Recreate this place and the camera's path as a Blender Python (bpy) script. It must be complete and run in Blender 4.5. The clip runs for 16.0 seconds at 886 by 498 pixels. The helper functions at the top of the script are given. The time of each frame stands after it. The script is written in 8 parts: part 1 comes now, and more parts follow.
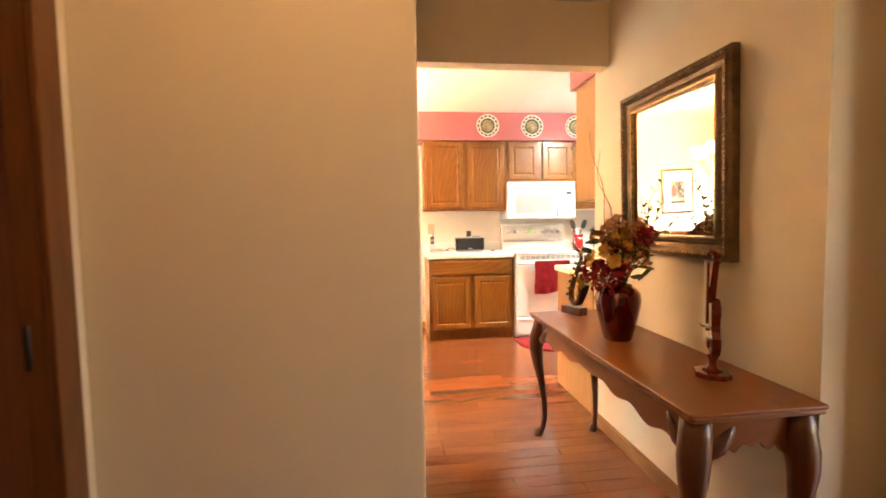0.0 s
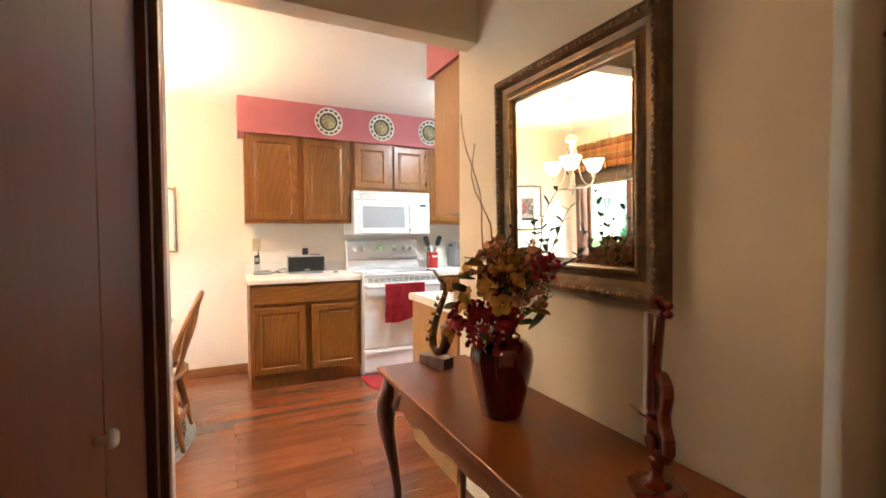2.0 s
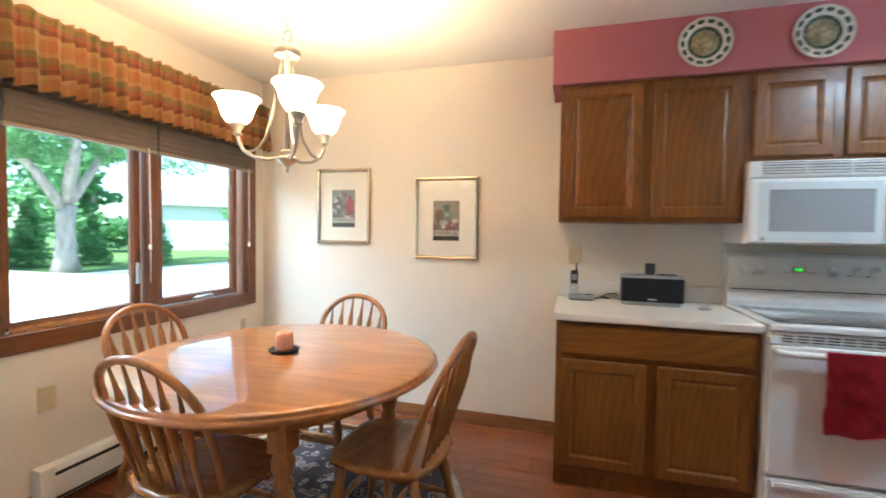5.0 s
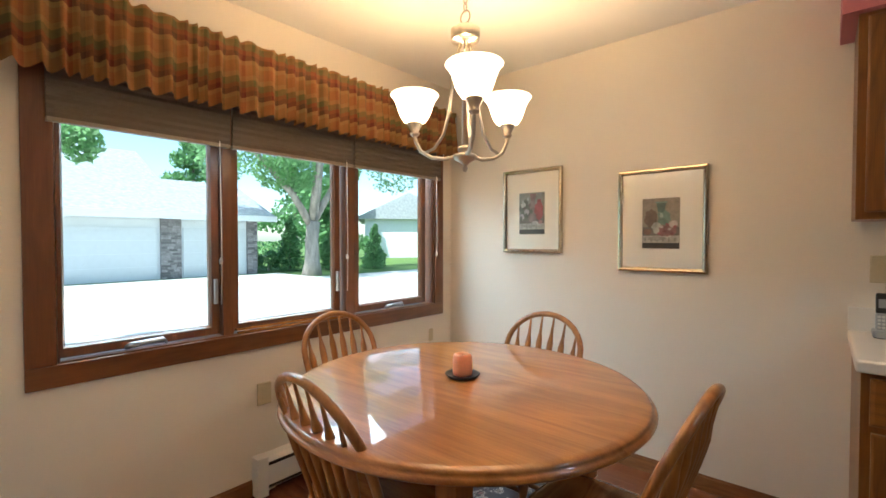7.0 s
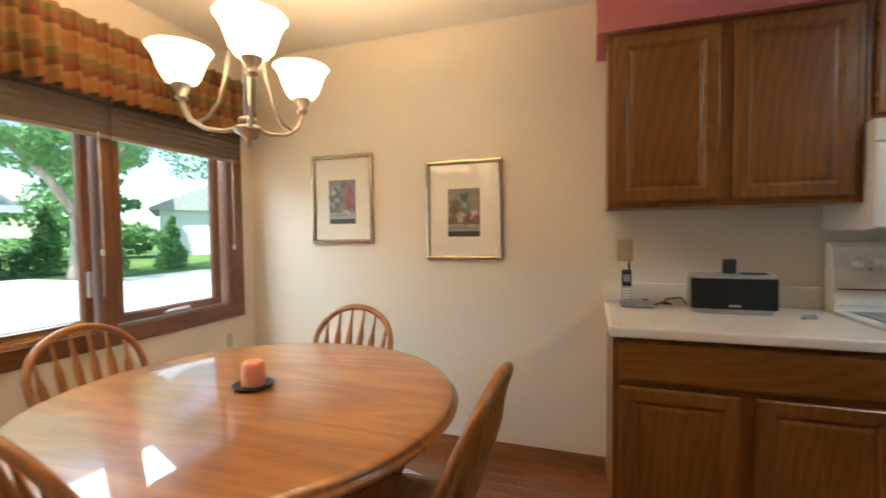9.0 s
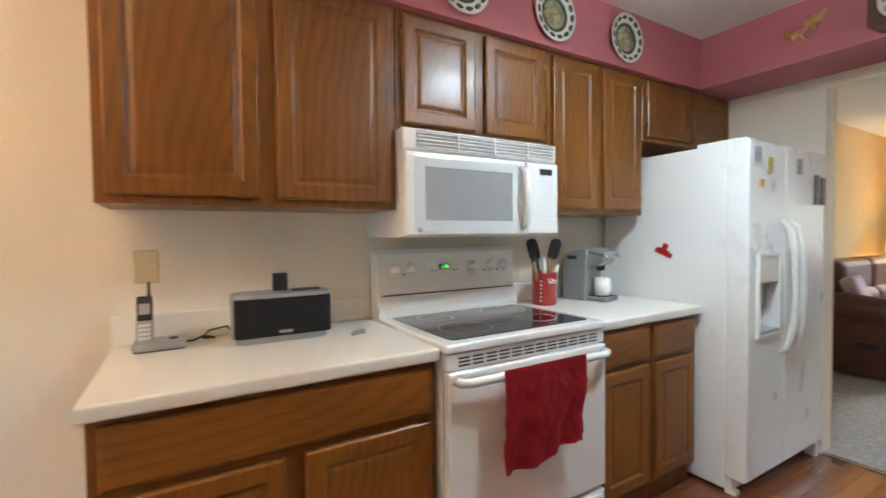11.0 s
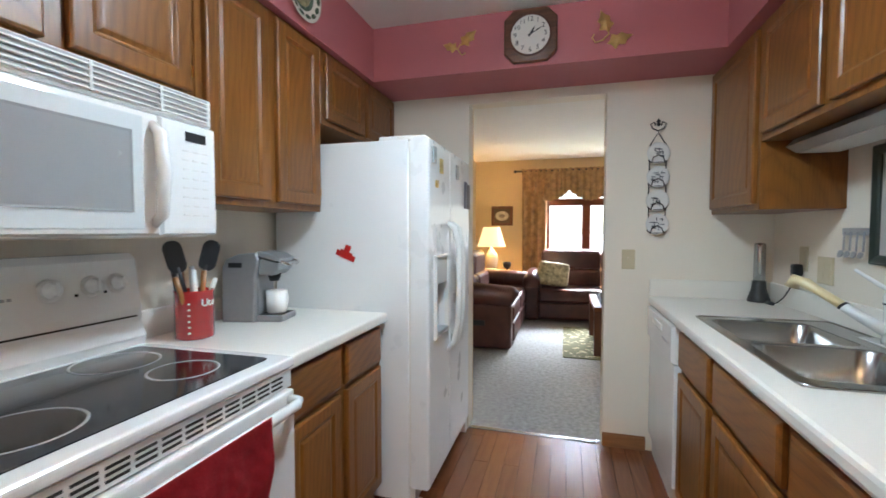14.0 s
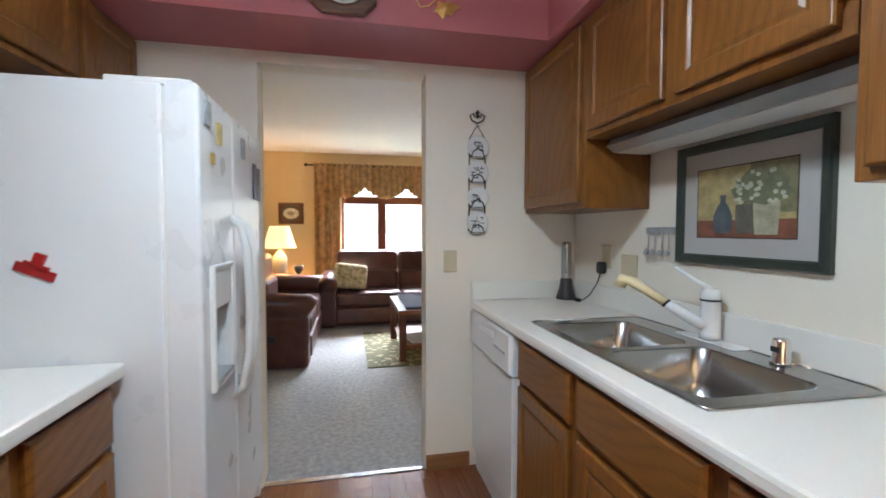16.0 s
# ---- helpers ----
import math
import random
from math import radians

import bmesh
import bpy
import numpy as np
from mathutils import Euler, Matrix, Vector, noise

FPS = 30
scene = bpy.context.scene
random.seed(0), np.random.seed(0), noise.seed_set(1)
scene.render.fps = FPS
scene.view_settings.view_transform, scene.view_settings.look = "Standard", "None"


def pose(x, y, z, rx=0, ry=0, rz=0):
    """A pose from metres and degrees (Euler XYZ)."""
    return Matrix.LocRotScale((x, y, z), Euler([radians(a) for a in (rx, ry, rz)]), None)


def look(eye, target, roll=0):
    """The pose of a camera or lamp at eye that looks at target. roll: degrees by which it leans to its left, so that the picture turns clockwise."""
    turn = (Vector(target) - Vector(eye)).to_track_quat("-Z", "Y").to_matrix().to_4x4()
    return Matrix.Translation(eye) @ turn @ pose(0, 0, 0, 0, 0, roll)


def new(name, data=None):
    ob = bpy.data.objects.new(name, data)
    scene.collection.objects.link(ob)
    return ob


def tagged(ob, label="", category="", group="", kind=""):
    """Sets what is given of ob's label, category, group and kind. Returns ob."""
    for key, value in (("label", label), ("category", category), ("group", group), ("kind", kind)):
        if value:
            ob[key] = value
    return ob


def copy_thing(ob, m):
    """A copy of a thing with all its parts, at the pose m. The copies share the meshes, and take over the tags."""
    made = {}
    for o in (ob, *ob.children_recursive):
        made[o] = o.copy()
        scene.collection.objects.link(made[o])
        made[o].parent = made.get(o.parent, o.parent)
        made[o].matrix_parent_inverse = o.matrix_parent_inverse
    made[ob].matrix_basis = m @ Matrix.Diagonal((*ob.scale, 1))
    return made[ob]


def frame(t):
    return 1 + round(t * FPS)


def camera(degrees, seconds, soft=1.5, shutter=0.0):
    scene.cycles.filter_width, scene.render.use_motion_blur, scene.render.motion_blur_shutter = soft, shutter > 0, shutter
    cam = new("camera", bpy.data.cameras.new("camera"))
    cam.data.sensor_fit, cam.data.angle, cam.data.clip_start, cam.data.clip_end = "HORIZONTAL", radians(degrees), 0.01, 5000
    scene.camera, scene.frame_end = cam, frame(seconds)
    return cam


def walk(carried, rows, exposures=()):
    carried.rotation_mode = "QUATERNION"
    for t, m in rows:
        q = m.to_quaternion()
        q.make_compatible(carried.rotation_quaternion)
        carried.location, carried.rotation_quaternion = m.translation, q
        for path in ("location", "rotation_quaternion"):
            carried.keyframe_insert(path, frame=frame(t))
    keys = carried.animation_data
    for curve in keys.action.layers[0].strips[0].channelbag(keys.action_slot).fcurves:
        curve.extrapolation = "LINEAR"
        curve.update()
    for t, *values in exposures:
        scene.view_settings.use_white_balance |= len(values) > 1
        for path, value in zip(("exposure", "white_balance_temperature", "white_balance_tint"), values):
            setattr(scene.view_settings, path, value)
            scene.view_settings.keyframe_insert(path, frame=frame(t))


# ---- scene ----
cam = camera(90.8, 16.0, 1.6, 0.3)
PATH = [
    (0, (0.056, 0.049, 1.254), (0.294, 2.031, 1.13), -1.0),
    (0.5, (0.109, 0.245, 1.265), (0.579, 2.186, 1.146), -1.1),
    (1, (0.15, 0.427, 1.264), (0.889, 2.282, 1.163), -0.4),
    (1.5, (0.2, 0.593, 1.281), (1.131, 2.361, 1.196), -0.6),
    (2, (0.303, 0.744, 1.278), (1.184, 2.538, 1.206), -0.2),
    (2.5, (0.428, 0.962, 1.274), (1.145, 2.827, 1.195), 0.3),
    (3, (0.487, 1.198, 1.282), (1.071, 3.109, 1.193), 0.4),
    (3.5, (0.537, 1.471, 1.292), (0.896, 3.436, 1.192), 0.6),
    (4, (0.568, 1.77, 1.302), (0.621, 3.766, 1.198), 0.9),
    (4.5, (0.531, 2.024, 1.292), (0.315, 4.011, 1.205), 0.8),
    (5, (0.509, 2.249, 1.303), (-0.053, 4.167, 1.229), 0.8),
    (5.2, (0.509, 2.353, 1.316), (-0.232, 4.208, 1.236), 0.8),
    (7.3, (0.336, 2.581, 1.298), (-0.981, 4.086, 1.258), -0.0),
    (7.5, (0.335, 2.584, 1.307), (-0.959, 4.108, 1.266), -0.2),
    (8, (0.333, 2.608, 1.299), (-0.841, 4.227, 1.264), -0.1),
    (8.5, (0.321, 2.668, 1.29), (-0.643, 4.419, 1.24), -0.3),
    (9, (0.359, 2.739, 1.279), (-0.276, 4.634, 1.2), -0.6),
    (9.5, (0.415, 2.907, 1.272), (0.194, 4.892, 1.176), -1.4),
    (10, (0.497, 3.047, 1.261), (0.7, 5.035, 1.191), -1.2),
    (12.3, (0.808, 3.547, 1.289), (2.445, 4.694, 1.218), 0.3),
    (12.5, (0.831, 3.563, 1.285), (2.506, 4.653, 1.217), 0.4),
    (13, (0.876, 3.636, 1.288), (2.64, 4.576, 1.218), 0.2),
    (13.5, (0.93, 3.711, 1.287), (2.788, 4.449, 1.21), 0.0),
    (14, (1.021, 3.733, 1.287), (2.945, 4.273, 1.203), 0.0),
    (14.5, (1.141, 3.756, 1.287), (3.106, 4.117, 1.197), -0.0),
    (15, (1.275, 3.795, 1.289), (3.265, 3.963, 1.184), -0.1),
    (15.5, (1.4, 3.867, 1.289), (3.393, 3.735, 1.192), 0.0),
    (16, (1.5, 3.896, 1.282), (3.454, 3.483, 1.198), 0.1),
]
walk(cam, [(t, look(eye, target, roll)) for t, eye, target, roll in PATH],
     exposures=[(0.0, 3.82, 8700, 22), (1.0, 3.6, 7800, 18), (2.0, 3.12, 6550, 14), (3.0, 2.57, 6000, 10), (4.0, 2.12, 5400, 10), (5.0, 1.90, 5650, 8), (7.5, 1.12, 6250, 10), (9.0, 1.32, 6650, 10), (10.0, 1.85, 6600, 10), (12.5, 2.17, 5850, 10), (13.5, 2.05, 5950, 10), (14.5, 2.03, 6050, 13), (16.0, 1.95, 6000, 14)])

# world and daylight
world = bpy.data.worlds.new("sky")
scene.world = world
world.use_nodes = True
wn = world.node_tree
sky = wn.nodes.new("ShaderNodeTexSky")
sky.sky_type, sky.sun_disc = "NISHITA", False
sky.sun_elevation, sky.sun_rotation = radians(56), radians(174)
wn.links.new(sky.outputs[0], wn.nodes["Background"].inputs[0])
wn.nodes["Background"].inputs[1].default_value = 0.15


def lamp(name, kind, m, energy, colour, **settings):
    data = bpy.data.lights.new(name, kind)
    data.energy, data.color = energy, colour
    if "size" in settings:
        data.size = settings["size"]
    if "size_y" in settings:
        data.shape, data.size_y = "RECTANGLE", settings["size_y"]
    if "radius" in settings:
        data.shadow_soft_size = settings["radius"]
    if "angle" in settings:
        data.angle = radians(settings["angle"])
    ob = new(name, data)
    ob.matrix_world = m
    return ob


lamp("sun", "SUN", look((0.6, -6, 9), (0, 0, 0)), 5.0, (1.0, 0.96, 0.89), angle=0.5)
WARM = (1.0, 0.63, 0.31)
for ang in (-44, 76, 196):
    lamp("chandelier_bulb", "POINT", pose(-0.675 + 0.216 * math.cos(radians(ang)), 3.88 + 0.216 * math.sin(radians(ang)), 1.825), 12.0, WARM, radius=0.03)
COOL = (0.76, 0.93, 1.0)
lamp("kitchen_lamp_up", "POINT", pose(2.18, 3.90, 2.375), 4.6, COOL, radius=0.03)
lamp("kitchen_lamp_down", "AREA", pose(2.18, 3.90, 2.262), 6.2, COOL, size=0.26)
# Unseen lamp, inferred from the warm light on the foyer walls.
lamp("foyer_bulb", "POINT", pose(-0.02, 0.30, 2.16), 0.43, (1.0, 0.52, 0.20), radius=0.09)
lamp("living_lamp_bulb", "POINT", pose(7.7, 4.83, 1.20), 6.0, WARM, radius=0.05)
# skylight falling into the openings
lamp("dinette_window_sky", "AREA", look((-2.75, 3.9, 2.5), (-1.0, 3.9, 1.1)), 42, (0.86, 0.94, 1.0), size=2.6, size_y=0.9)
lamp("living_window_sky", "AREA", look((9.25, 3.0, 2.75), (7.0, 3.2, 0.6)), 640, (0.88, 0.95, 1.0), size=2.4, size_y=1.3)
lamp("entry_door_sky", "AREA", look((2.58, 0.72, 1.1), (1.5, 0.82, 1.0)), 0.20, (0.72, 0.84, 1.0), size=0.4, size_y=1.8)


# ---- materials ----
def material(name, colour, rough=0.5, metal=0.0, vary=0.12, scale=6.0, bump=0.0, fine=90.0, coat=0.0, stretch=(1, 1, 1), emit=None, random_shade=0.0):
    """A surface with blotches at one scale, grain at another and a fine relief."""
    m = bpy.data.materials.new(name)
    m.use_nodes = True
    n, l = m.node_tree.nodes, m.node_tree.links
    b = n["Principled BSDF"]
    co = n.new("ShaderNodeTexCoord")
    mp = n.new("ShaderNodeMapping")
    mp.inputs["Scale"].default_value = stretch
    l.new(co.outputs["Object"], mp.inputs[0])
    big = n.new("ShaderNodeTexNoise")
    big.inputs["Scale"].default_value, big.inputs["Detail"].default_value = scale, 5
    small = n.new("ShaderNodeTexNoise")
    small.inputs["Scale"].default_value, small.inputs["Detail"].default_value = fine, 3
    for t in (big, small):
        l.new(mp.outputs[0], t.inputs["Vector"])
    mix = n.new("ShaderNodeMath")
    mix.operation = "MULTIPLY_ADD"
    l.new(small.outputs[0], mix.inputs[0])
    mix.inputs[1].default_value = 0.35
    l.new(big.outputs[0], mix.inputs[2])
    ramp = n.new("ShaderNodeValToRGB")
    ramp.color_ramp.elements[0].position, ramp.color_ramp.elements[1].position = 0.4, 0.95
    ramp.color_ramp.elements[0].color = (*[c * (1 - vary) for c in colour], 1)
    ramp.color_ramp.elements[1].color = (*[min(1, c * (1 + vary)) for c in colour], 1)
    l.new(mix.outputs[0], ramp.inputs[0])
    shade = ramp.outputs[0]
    if random_shade:
        info = n.new("ShaderNodeObjectInfo")
        rng = n.new("ShaderNodeMapRange")
        rng.inputs[3].default_value, rng.inputs[4].default_value = 1 - random_shade, 1 + random_shade
        l.new(info.outputs["Random"], rng.inputs[0])
        hsv = n.new("ShaderNodeHueSaturation")
        l.new(rng.outputs[0], hsv.inputs["Value"])
        l.new(shade, hsv.inputs["Color"])
        shade = hsv.outputs[0]
    l.new(shade, b.inputs["Base Color"])
    rr = n.new("ShaderNodeMapRange")
    rr.inputs[3].default_value, rr.inputs[4].default_value = rough * 0.85, min(1, rough * 1.2)
    l.new(big.outputs[0], rr.inputs[0])
    l.new(rr.outputs[0], b.inputs["Roughness"])
    b.inputs["Metallic"].default_value = metal
    b.inputs["Coat Weight"].default_value = coat
    b.inputs["Coat Roughness"].default_value = 0.12
    if bump:
        bp = n.new("ShaderNodeBump")
        bp.inputs["Strength"].default_value, bp.inputs["Distance"].default_value = bump, 0.004
        l.new(mix.outputs[0], bp.inputs["Height"])
        l.new(bp.outputs[0], b.inputs["Normal"])
    if emit:
        b.inputs["Emission Color"].default_value = (*emit[0], 1)
        b.inputs["Emission Strength"].default_value = emit[1]
    return m


def wood(name, dark, light, axis, rough=0.4, coat=0.2, rings=9.0, random_shade=0.0, grain=1.0):
    """Timber with cathedral figure and pores drawn out along one axis (0, 1 or 2)."""
    m = bpy.data.materials.new(name)
    m.use_nodes = True
    n, l = m.node_tree.nodes, m.node_tree.links
    b = n["Principled BSDF"]
    co = n.new("ShaderNodeTexCoord")
    shift = n.new("ShaderNodeObjectInfo")
    add = n.new("ShaderNodeVectorMath")
    add.operation = "MULTIPLY_ADD"
    l.new(shift.outputs["Random"], add.inputs[0])
    add.inputs[1].default_value = (7.3, 11.1, 5.7)
    l.new(co.outputs["Object"], add.inputs[2])
    mp = n.new("ShaderNodeMapping")
    s = [1.0, 1.0, 1.0]
    s[axis] = 0.13
    mp.inputs["Scale"].default_value = s
    l.new(add.outputs[0], mp.inputs[0])
    fig = n.new("ShaderNodeTexNoise")
    fig.inputs["Scale"].default_value, fig.inputs["Detail"].default_value, fig.inputs["Distortion"].default_value = rings, 4, 0.6
    l.new(mp.outputs[0], fig.inputs["Vector"])
    wave = n.new("ShaderNodeMath")
    wave.operation = "PINGPONG"
    wave.inputs[1].default_value = 0.085
    l.new(fig.outputs[0], wave.inputs[0])
    mp2 = n.new("ShaderNodeMapping")
    s2 = [1.0, 1.0, 1.0]
    s2[axis] = 0.03
    mp2.inputs["Scale"].default_value = s2
    l.new(add.outputs[0], mp2.inputs[0])
    pore = n.new("ShaderNodeTexNoise")
    pore.inputs["Scale"].default_value, pore.inputs["Detail"].default_value = 260, 3
    l.new(mp2.outputs[0], pore.inputs["Vector"])
    mix = n.new("ShaderNodeMath")
    mix.operation = "MULTIPLY_ADD"
    l.new(wave.outputs[0], mix.inputs[0])
    mix.inputs[1].default_value = 5.0 * grain
    soft = n.new("ShaderNodeMath")
    soft.operation = "MULTIPLY_ADD"
    l.new(pore.outputs[0], soft.inputs[0])
    soft.inputs[1].default_value, soft.inputs[2].default_value = 0.6, 0.2
    l.new(soft.outputs[0], mix.inputs[2])
    ramp = n.new("ShaderNodeValToRGB")
    ramp.color_ramp.elements[0].position, ramp.color_ramp.elements[1].position = 0.38, 0.95
    ramp.color_ramp.elements[0].color, ramp.color_ramp.elements[1].color = (*dark, 1), (*light, 1)
    l.new(mix.outputs[0], ramp.inputs[0])
    shade = ramp.outputs[0]
    if random_shade:
        rng = n.new("ShaderNodeMapRange")
        rng.inputs[3].default_value, rng.inputs[4].default_value = 1 - random_shade, 1 + random_shade
        l.new(shift.outputs["Random"], rng.inputs[0])
        hsv = n.new("ShaderNodeHueSaturation")
        l.new(rng.outputs[0], hsv.inputs["Value"])
        l.new(shade, hsv.inputs["Color"])
        shade = hsv.outputs[0]
    l.new(shade, b.inputs["Base Color"])
    b.inputs["Roughness"].default_value = rough
    b.inputs["Coat Weight"].default_value, b.inputs["Coat Roughness"].default_value = coat, 0.15
    bp = n.new("ShaderNodeBump")
    bp.inputs["Strength"].default_value, bp.inputs["Distance"].default_value = 0.15, 0.001
    l.new(pore.outputs[0], bp.inputs["Height"])
    l.new(bp.outputs[0], b.inputs["Normal"])
    return m


def oak(name, dark, light, along, span, reach, rough=0.36, coat=0.2):
    """Plain-sawn oak: nested arches of grain rising along one axis, with pores."""
    m = bpy.data.materials.new(name)
    m.use_nodes = True
    n, l = m.node_tree.nodes, m.node_tree.links
    b = n["Principled BSDF"]

    def calc(op, a, c, d=None):
        node = n.new("ShaderNodeMath")
        node.operation = op
        for k, v in enumerate((a, c, d)):
            if v is None:
                continue
            if isinstance(v, (int, float)):
                node.inputs[k].default_value = v
            else:
                l.new(v, node.inputs[k])
        return node.outputs[0]

    co, info = n.new("ShaderNodeTexCoord"), n.new("ShaderNodeObjectInfo")
    gen, obj = n.new("ShaderNodeSeparateXYZ"), n.new("ShaderNodeSeparateXYZ")
    l.new(co.outputs["Generated"], gen.inputs[0])
    l.new(co.outputs["Object"], obj.inputs[0])
    rnd = info.outputs["Random"]
    add = n.new("ShaderNodeVectorMath")
    add.operation = "MULTIPLY_ADD"
    l.new(rnd, add.inputs[0])
    add.inputs[1].default_value = (7.3, 11.1, 5.7)
    l.new(co.outputs["Object"], add.inputs[2])

    def streaks(scale, squeeze, detail):
        mp = n.new("ShaderNodeMapping")
        k = [1.0, 1.0, 1.0]
        k[along] = squeeze
        mp.inputs["Scale"].default_value = k
        l.new(add.outputs[0], mp.inputs[0])
        tx = n.new("ShaderNodeTexNoise")
        tx.inputs["Scale"].default_value, tx.inputs["Detail"].default_value = scale, detail
        l.new(mp.outputs[0], tx.inputs["Vector"])
        return tx.outputs[0]

    across, up = gen.outputs[2 - along], gen.outputs[along]
    u = calc("MULTIPLY_ADD", across, span, -0.5 * span)
    u = calc("ADD", u, calc("MULTIPLY_ADD", rnd, 0.16, -0.08))
    u = calc("MULTIPLY_ADD", obj.outputs[1], 0.6, u)
    h = calc("MULTIPLY_ADD", up, reach, calc("MULTIPLY", rnd, 0.4))
    rise = calc("MULTIPLY_ADD", h, 0.22, 0.02)
    ring = calc("SQRT", calc("ADD", calc("MULTIPLY", u, u), calc("MULTIPLY", rise, rise)), 0.0)
    ring = calc("MULTIPLY_ADD", streaks(5.0, 0.30, 4), 0.13, ring)
    lines = calc("POWER", calc("DIVIDE", calc("PINGPONG", ring, 0.017), 0.017), 0.4)
    lines = calc("MULTIPLY", lines, calc("MULTIPLY_ADD", streaks(6.0, 0.3, 3), 1.2, 0.15))
    pores = streaks(300, 0.025, 3)
    tone = streaks(3.2, 0.35, 3)
    mix = calc("MULTIPLY_ADD", lines, 0.25, calc("MULTIPLY_ADD", pores, 0.46, calc("MULTIPLY", tone, 0.48)))
    ramp = n.new("ShaderNodeValToRGB")
    ramp.color_ramp.elements[0].position, ramp.color_ramp.elements[1].position = 0.40, 0.92
    ramp.color_ramp.elements[0].color, ramp.color_ramp.elements[1].color = (*dark, 1), (*light, 1)
    l.new(mix, ramp.inputs[0])
    l.new(ramp.outputs[0], b.inputs["Base Color"])
    b.inputs["Roughness"].default_value = rough
    b.inputs["Coat Weight"].default_value, b.inputs["Coat Roughness"].default_value = coat, 0.15
    bp = n.new("ShaderNodeBump")
    bp.inputs["Strength"].default_value, bp.inputs["Distance"].default_value = 0.15, 0.001
    l.new(pores, bp.inputs["Height"])
    l.new(bp.outputs[0], b.inputs["Normal"])
    return m


def glass(name, colour=(1, 1, 1), rough=0.0):
    m = bpy.data.materials.new(name)
    m.use_nodes = True
    b = m.node_tree.nodes["Principled BSDF"]
    b.inputs["Base Color"].default_value = (*colour, 1)
    b.inputs["Transmission Weight"].default_value, b.inputs["Roughness"].default_value = 1.0, rough
    b.inputs["IOR"].default_value = 1.05
    return m


CREAM = material("cream_wall_paint", (0.76, 0.66, 0.50), 0.75, vary=0.025, scale=1.6, bump=0.05, fine=140)
KWALL = material("pale_kitchen_paint", (0.78, 0.72, 0.62), 0.75, vary=0.025, scale=1.6, bump=0.05, fine=140)
LIVPAINT = material("golden_living_room_paint", (0.72, 0.55, 0.30), 0.8, vary=0.03, scale=1.6, bump=0.05)
CEIL = material("white_ceiling_paint", (0.80, 0.79, 0.76), 0.9, vary=0.02, scale=3, bump=0.2, fine=200)
PINK = material("dusty_rose_paint", (0.50, 0.155, 0.17), 0.6, vary=0.03, scale=2, bump=0.05, fine=140)
OAK_V = oak("oak_upright_grain", (0.122, 0.040, 0.006), (0.310, 0.122, 0.019), 2, 0.42, 0.75, coat=0.12)
OAK_H = oak("oak_level_grain", (0.122, 0.040, 0.006), (0.310, 0.122, 0.019), 0, 0.16, 0.8, coat=0.12)
OAK_SIDE = wood("oak_end_panel", (0.33, 0.165, 0.06), (0.46, 0.25, 0.10), 2, 0.4, 0.2, grain=0.5)
HONEY_X = wood("honey_oak_level", (0.26, 0.095, 0.020), (0.43, 0.18, 0.045), 0, 0.25, 0.4)
HONEY_Z = wood("honey_oak_upright", (0.25, 0.09, 0.019), (0.41, 0.17, 0.043), 2, 0.28, 0.3)
# Cherry with level grain is coloured lighter than the upright cherry.
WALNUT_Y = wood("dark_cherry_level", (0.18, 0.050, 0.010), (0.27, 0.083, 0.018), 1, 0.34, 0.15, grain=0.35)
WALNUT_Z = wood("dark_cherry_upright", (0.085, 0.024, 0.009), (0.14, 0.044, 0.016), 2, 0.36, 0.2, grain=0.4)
DOORWOOD = wood("dark_stained_door", (0.075, 0.020, 0.006), (0.12, 0.034, 0.010), 2, 0.45, 0.0, grain=0.5)
DOORWOOD.node_tree.nodes["Principled BSDF"].inputs["Specular IOR Level"].default_value = 0.22
CASING_Z = wood("stained_casing_upright", (0.115, 0.04, 0.013), (0.20, 0.075, 0.026), 2, 0.35, 0.3, grain=0.6)
CASING_Y = wood("stained_casing_level", (0.115, 0.04, 0.013), (0.20, 0.075, 0.026), 1, 0.35, 0.3, grain=0.6)
BASEWOOD_X = wood("baseboard_timber_x", (0.20, 0.085, 0.03), (0.32, 0.145, 0.055), 0, 0.4, 0.2)
BASEWOOD_Y = wood("baseboard_timber_y", (0.20, 0.085, 0.03), (0.32, 0.145, 0.055), 1, 0.4, 0.2)
PLANK = wood("cherry_floor_plank", (0.145, 0.044, 0.016), (0.245, 0.082, 0.031), 0, 0.20, 0.35, rings=5, random_shade=0.17, grain=0.5)
SEAM = material("floor_joint", (0.10, 0.032, 0.014), 0.6)
WHITE = material("white_enamel", (0.80, 0.80, 0.79), 0.22, vary=0.01, coat=0.3)
FRIDGE_SKIN = material("white_pebbled_enamel", (0.78, 0.79, 0.80), 0.28, vary=0.012, bump=0.08, fine=420, coat=0.2)
WHITE_PLASTIC = material("white_plastic", (0.76, 0.75, 0.72), 0.4, vary=0.015)
IVORY = material("ivory_plastic", (0.58, 0.50, 0.33), 0.4, vary=0.02)
LAMINATE = material("white_laminate", (0.77, 0.74, 0.68), 0.3, vary=0.006, scale=8, fine=300)
BLACKGLASS = material("smoked_ceramic_glass", (0.028, 0.031, 0.036), 0.10, vary=0.05, coat=0.5)
BURNER = material("burner_ring", (0.34, 0.34, 0.34), 0.3, vary=0.1, scale=200)
GREYGLASS = material("grey_oven_screen", (0.33, 0.34, 0.35), 0.25, vary=0.015, scale=20)
BLACK = material("black_plastic", (0.018, 0.018, 0.02), 0.4, vary=0.15)
# Near-black, in place of the shade inside slots and grooves.
DARKGAP = material("dark_recess", (0.02, 0.017, 0.014), 0.8)
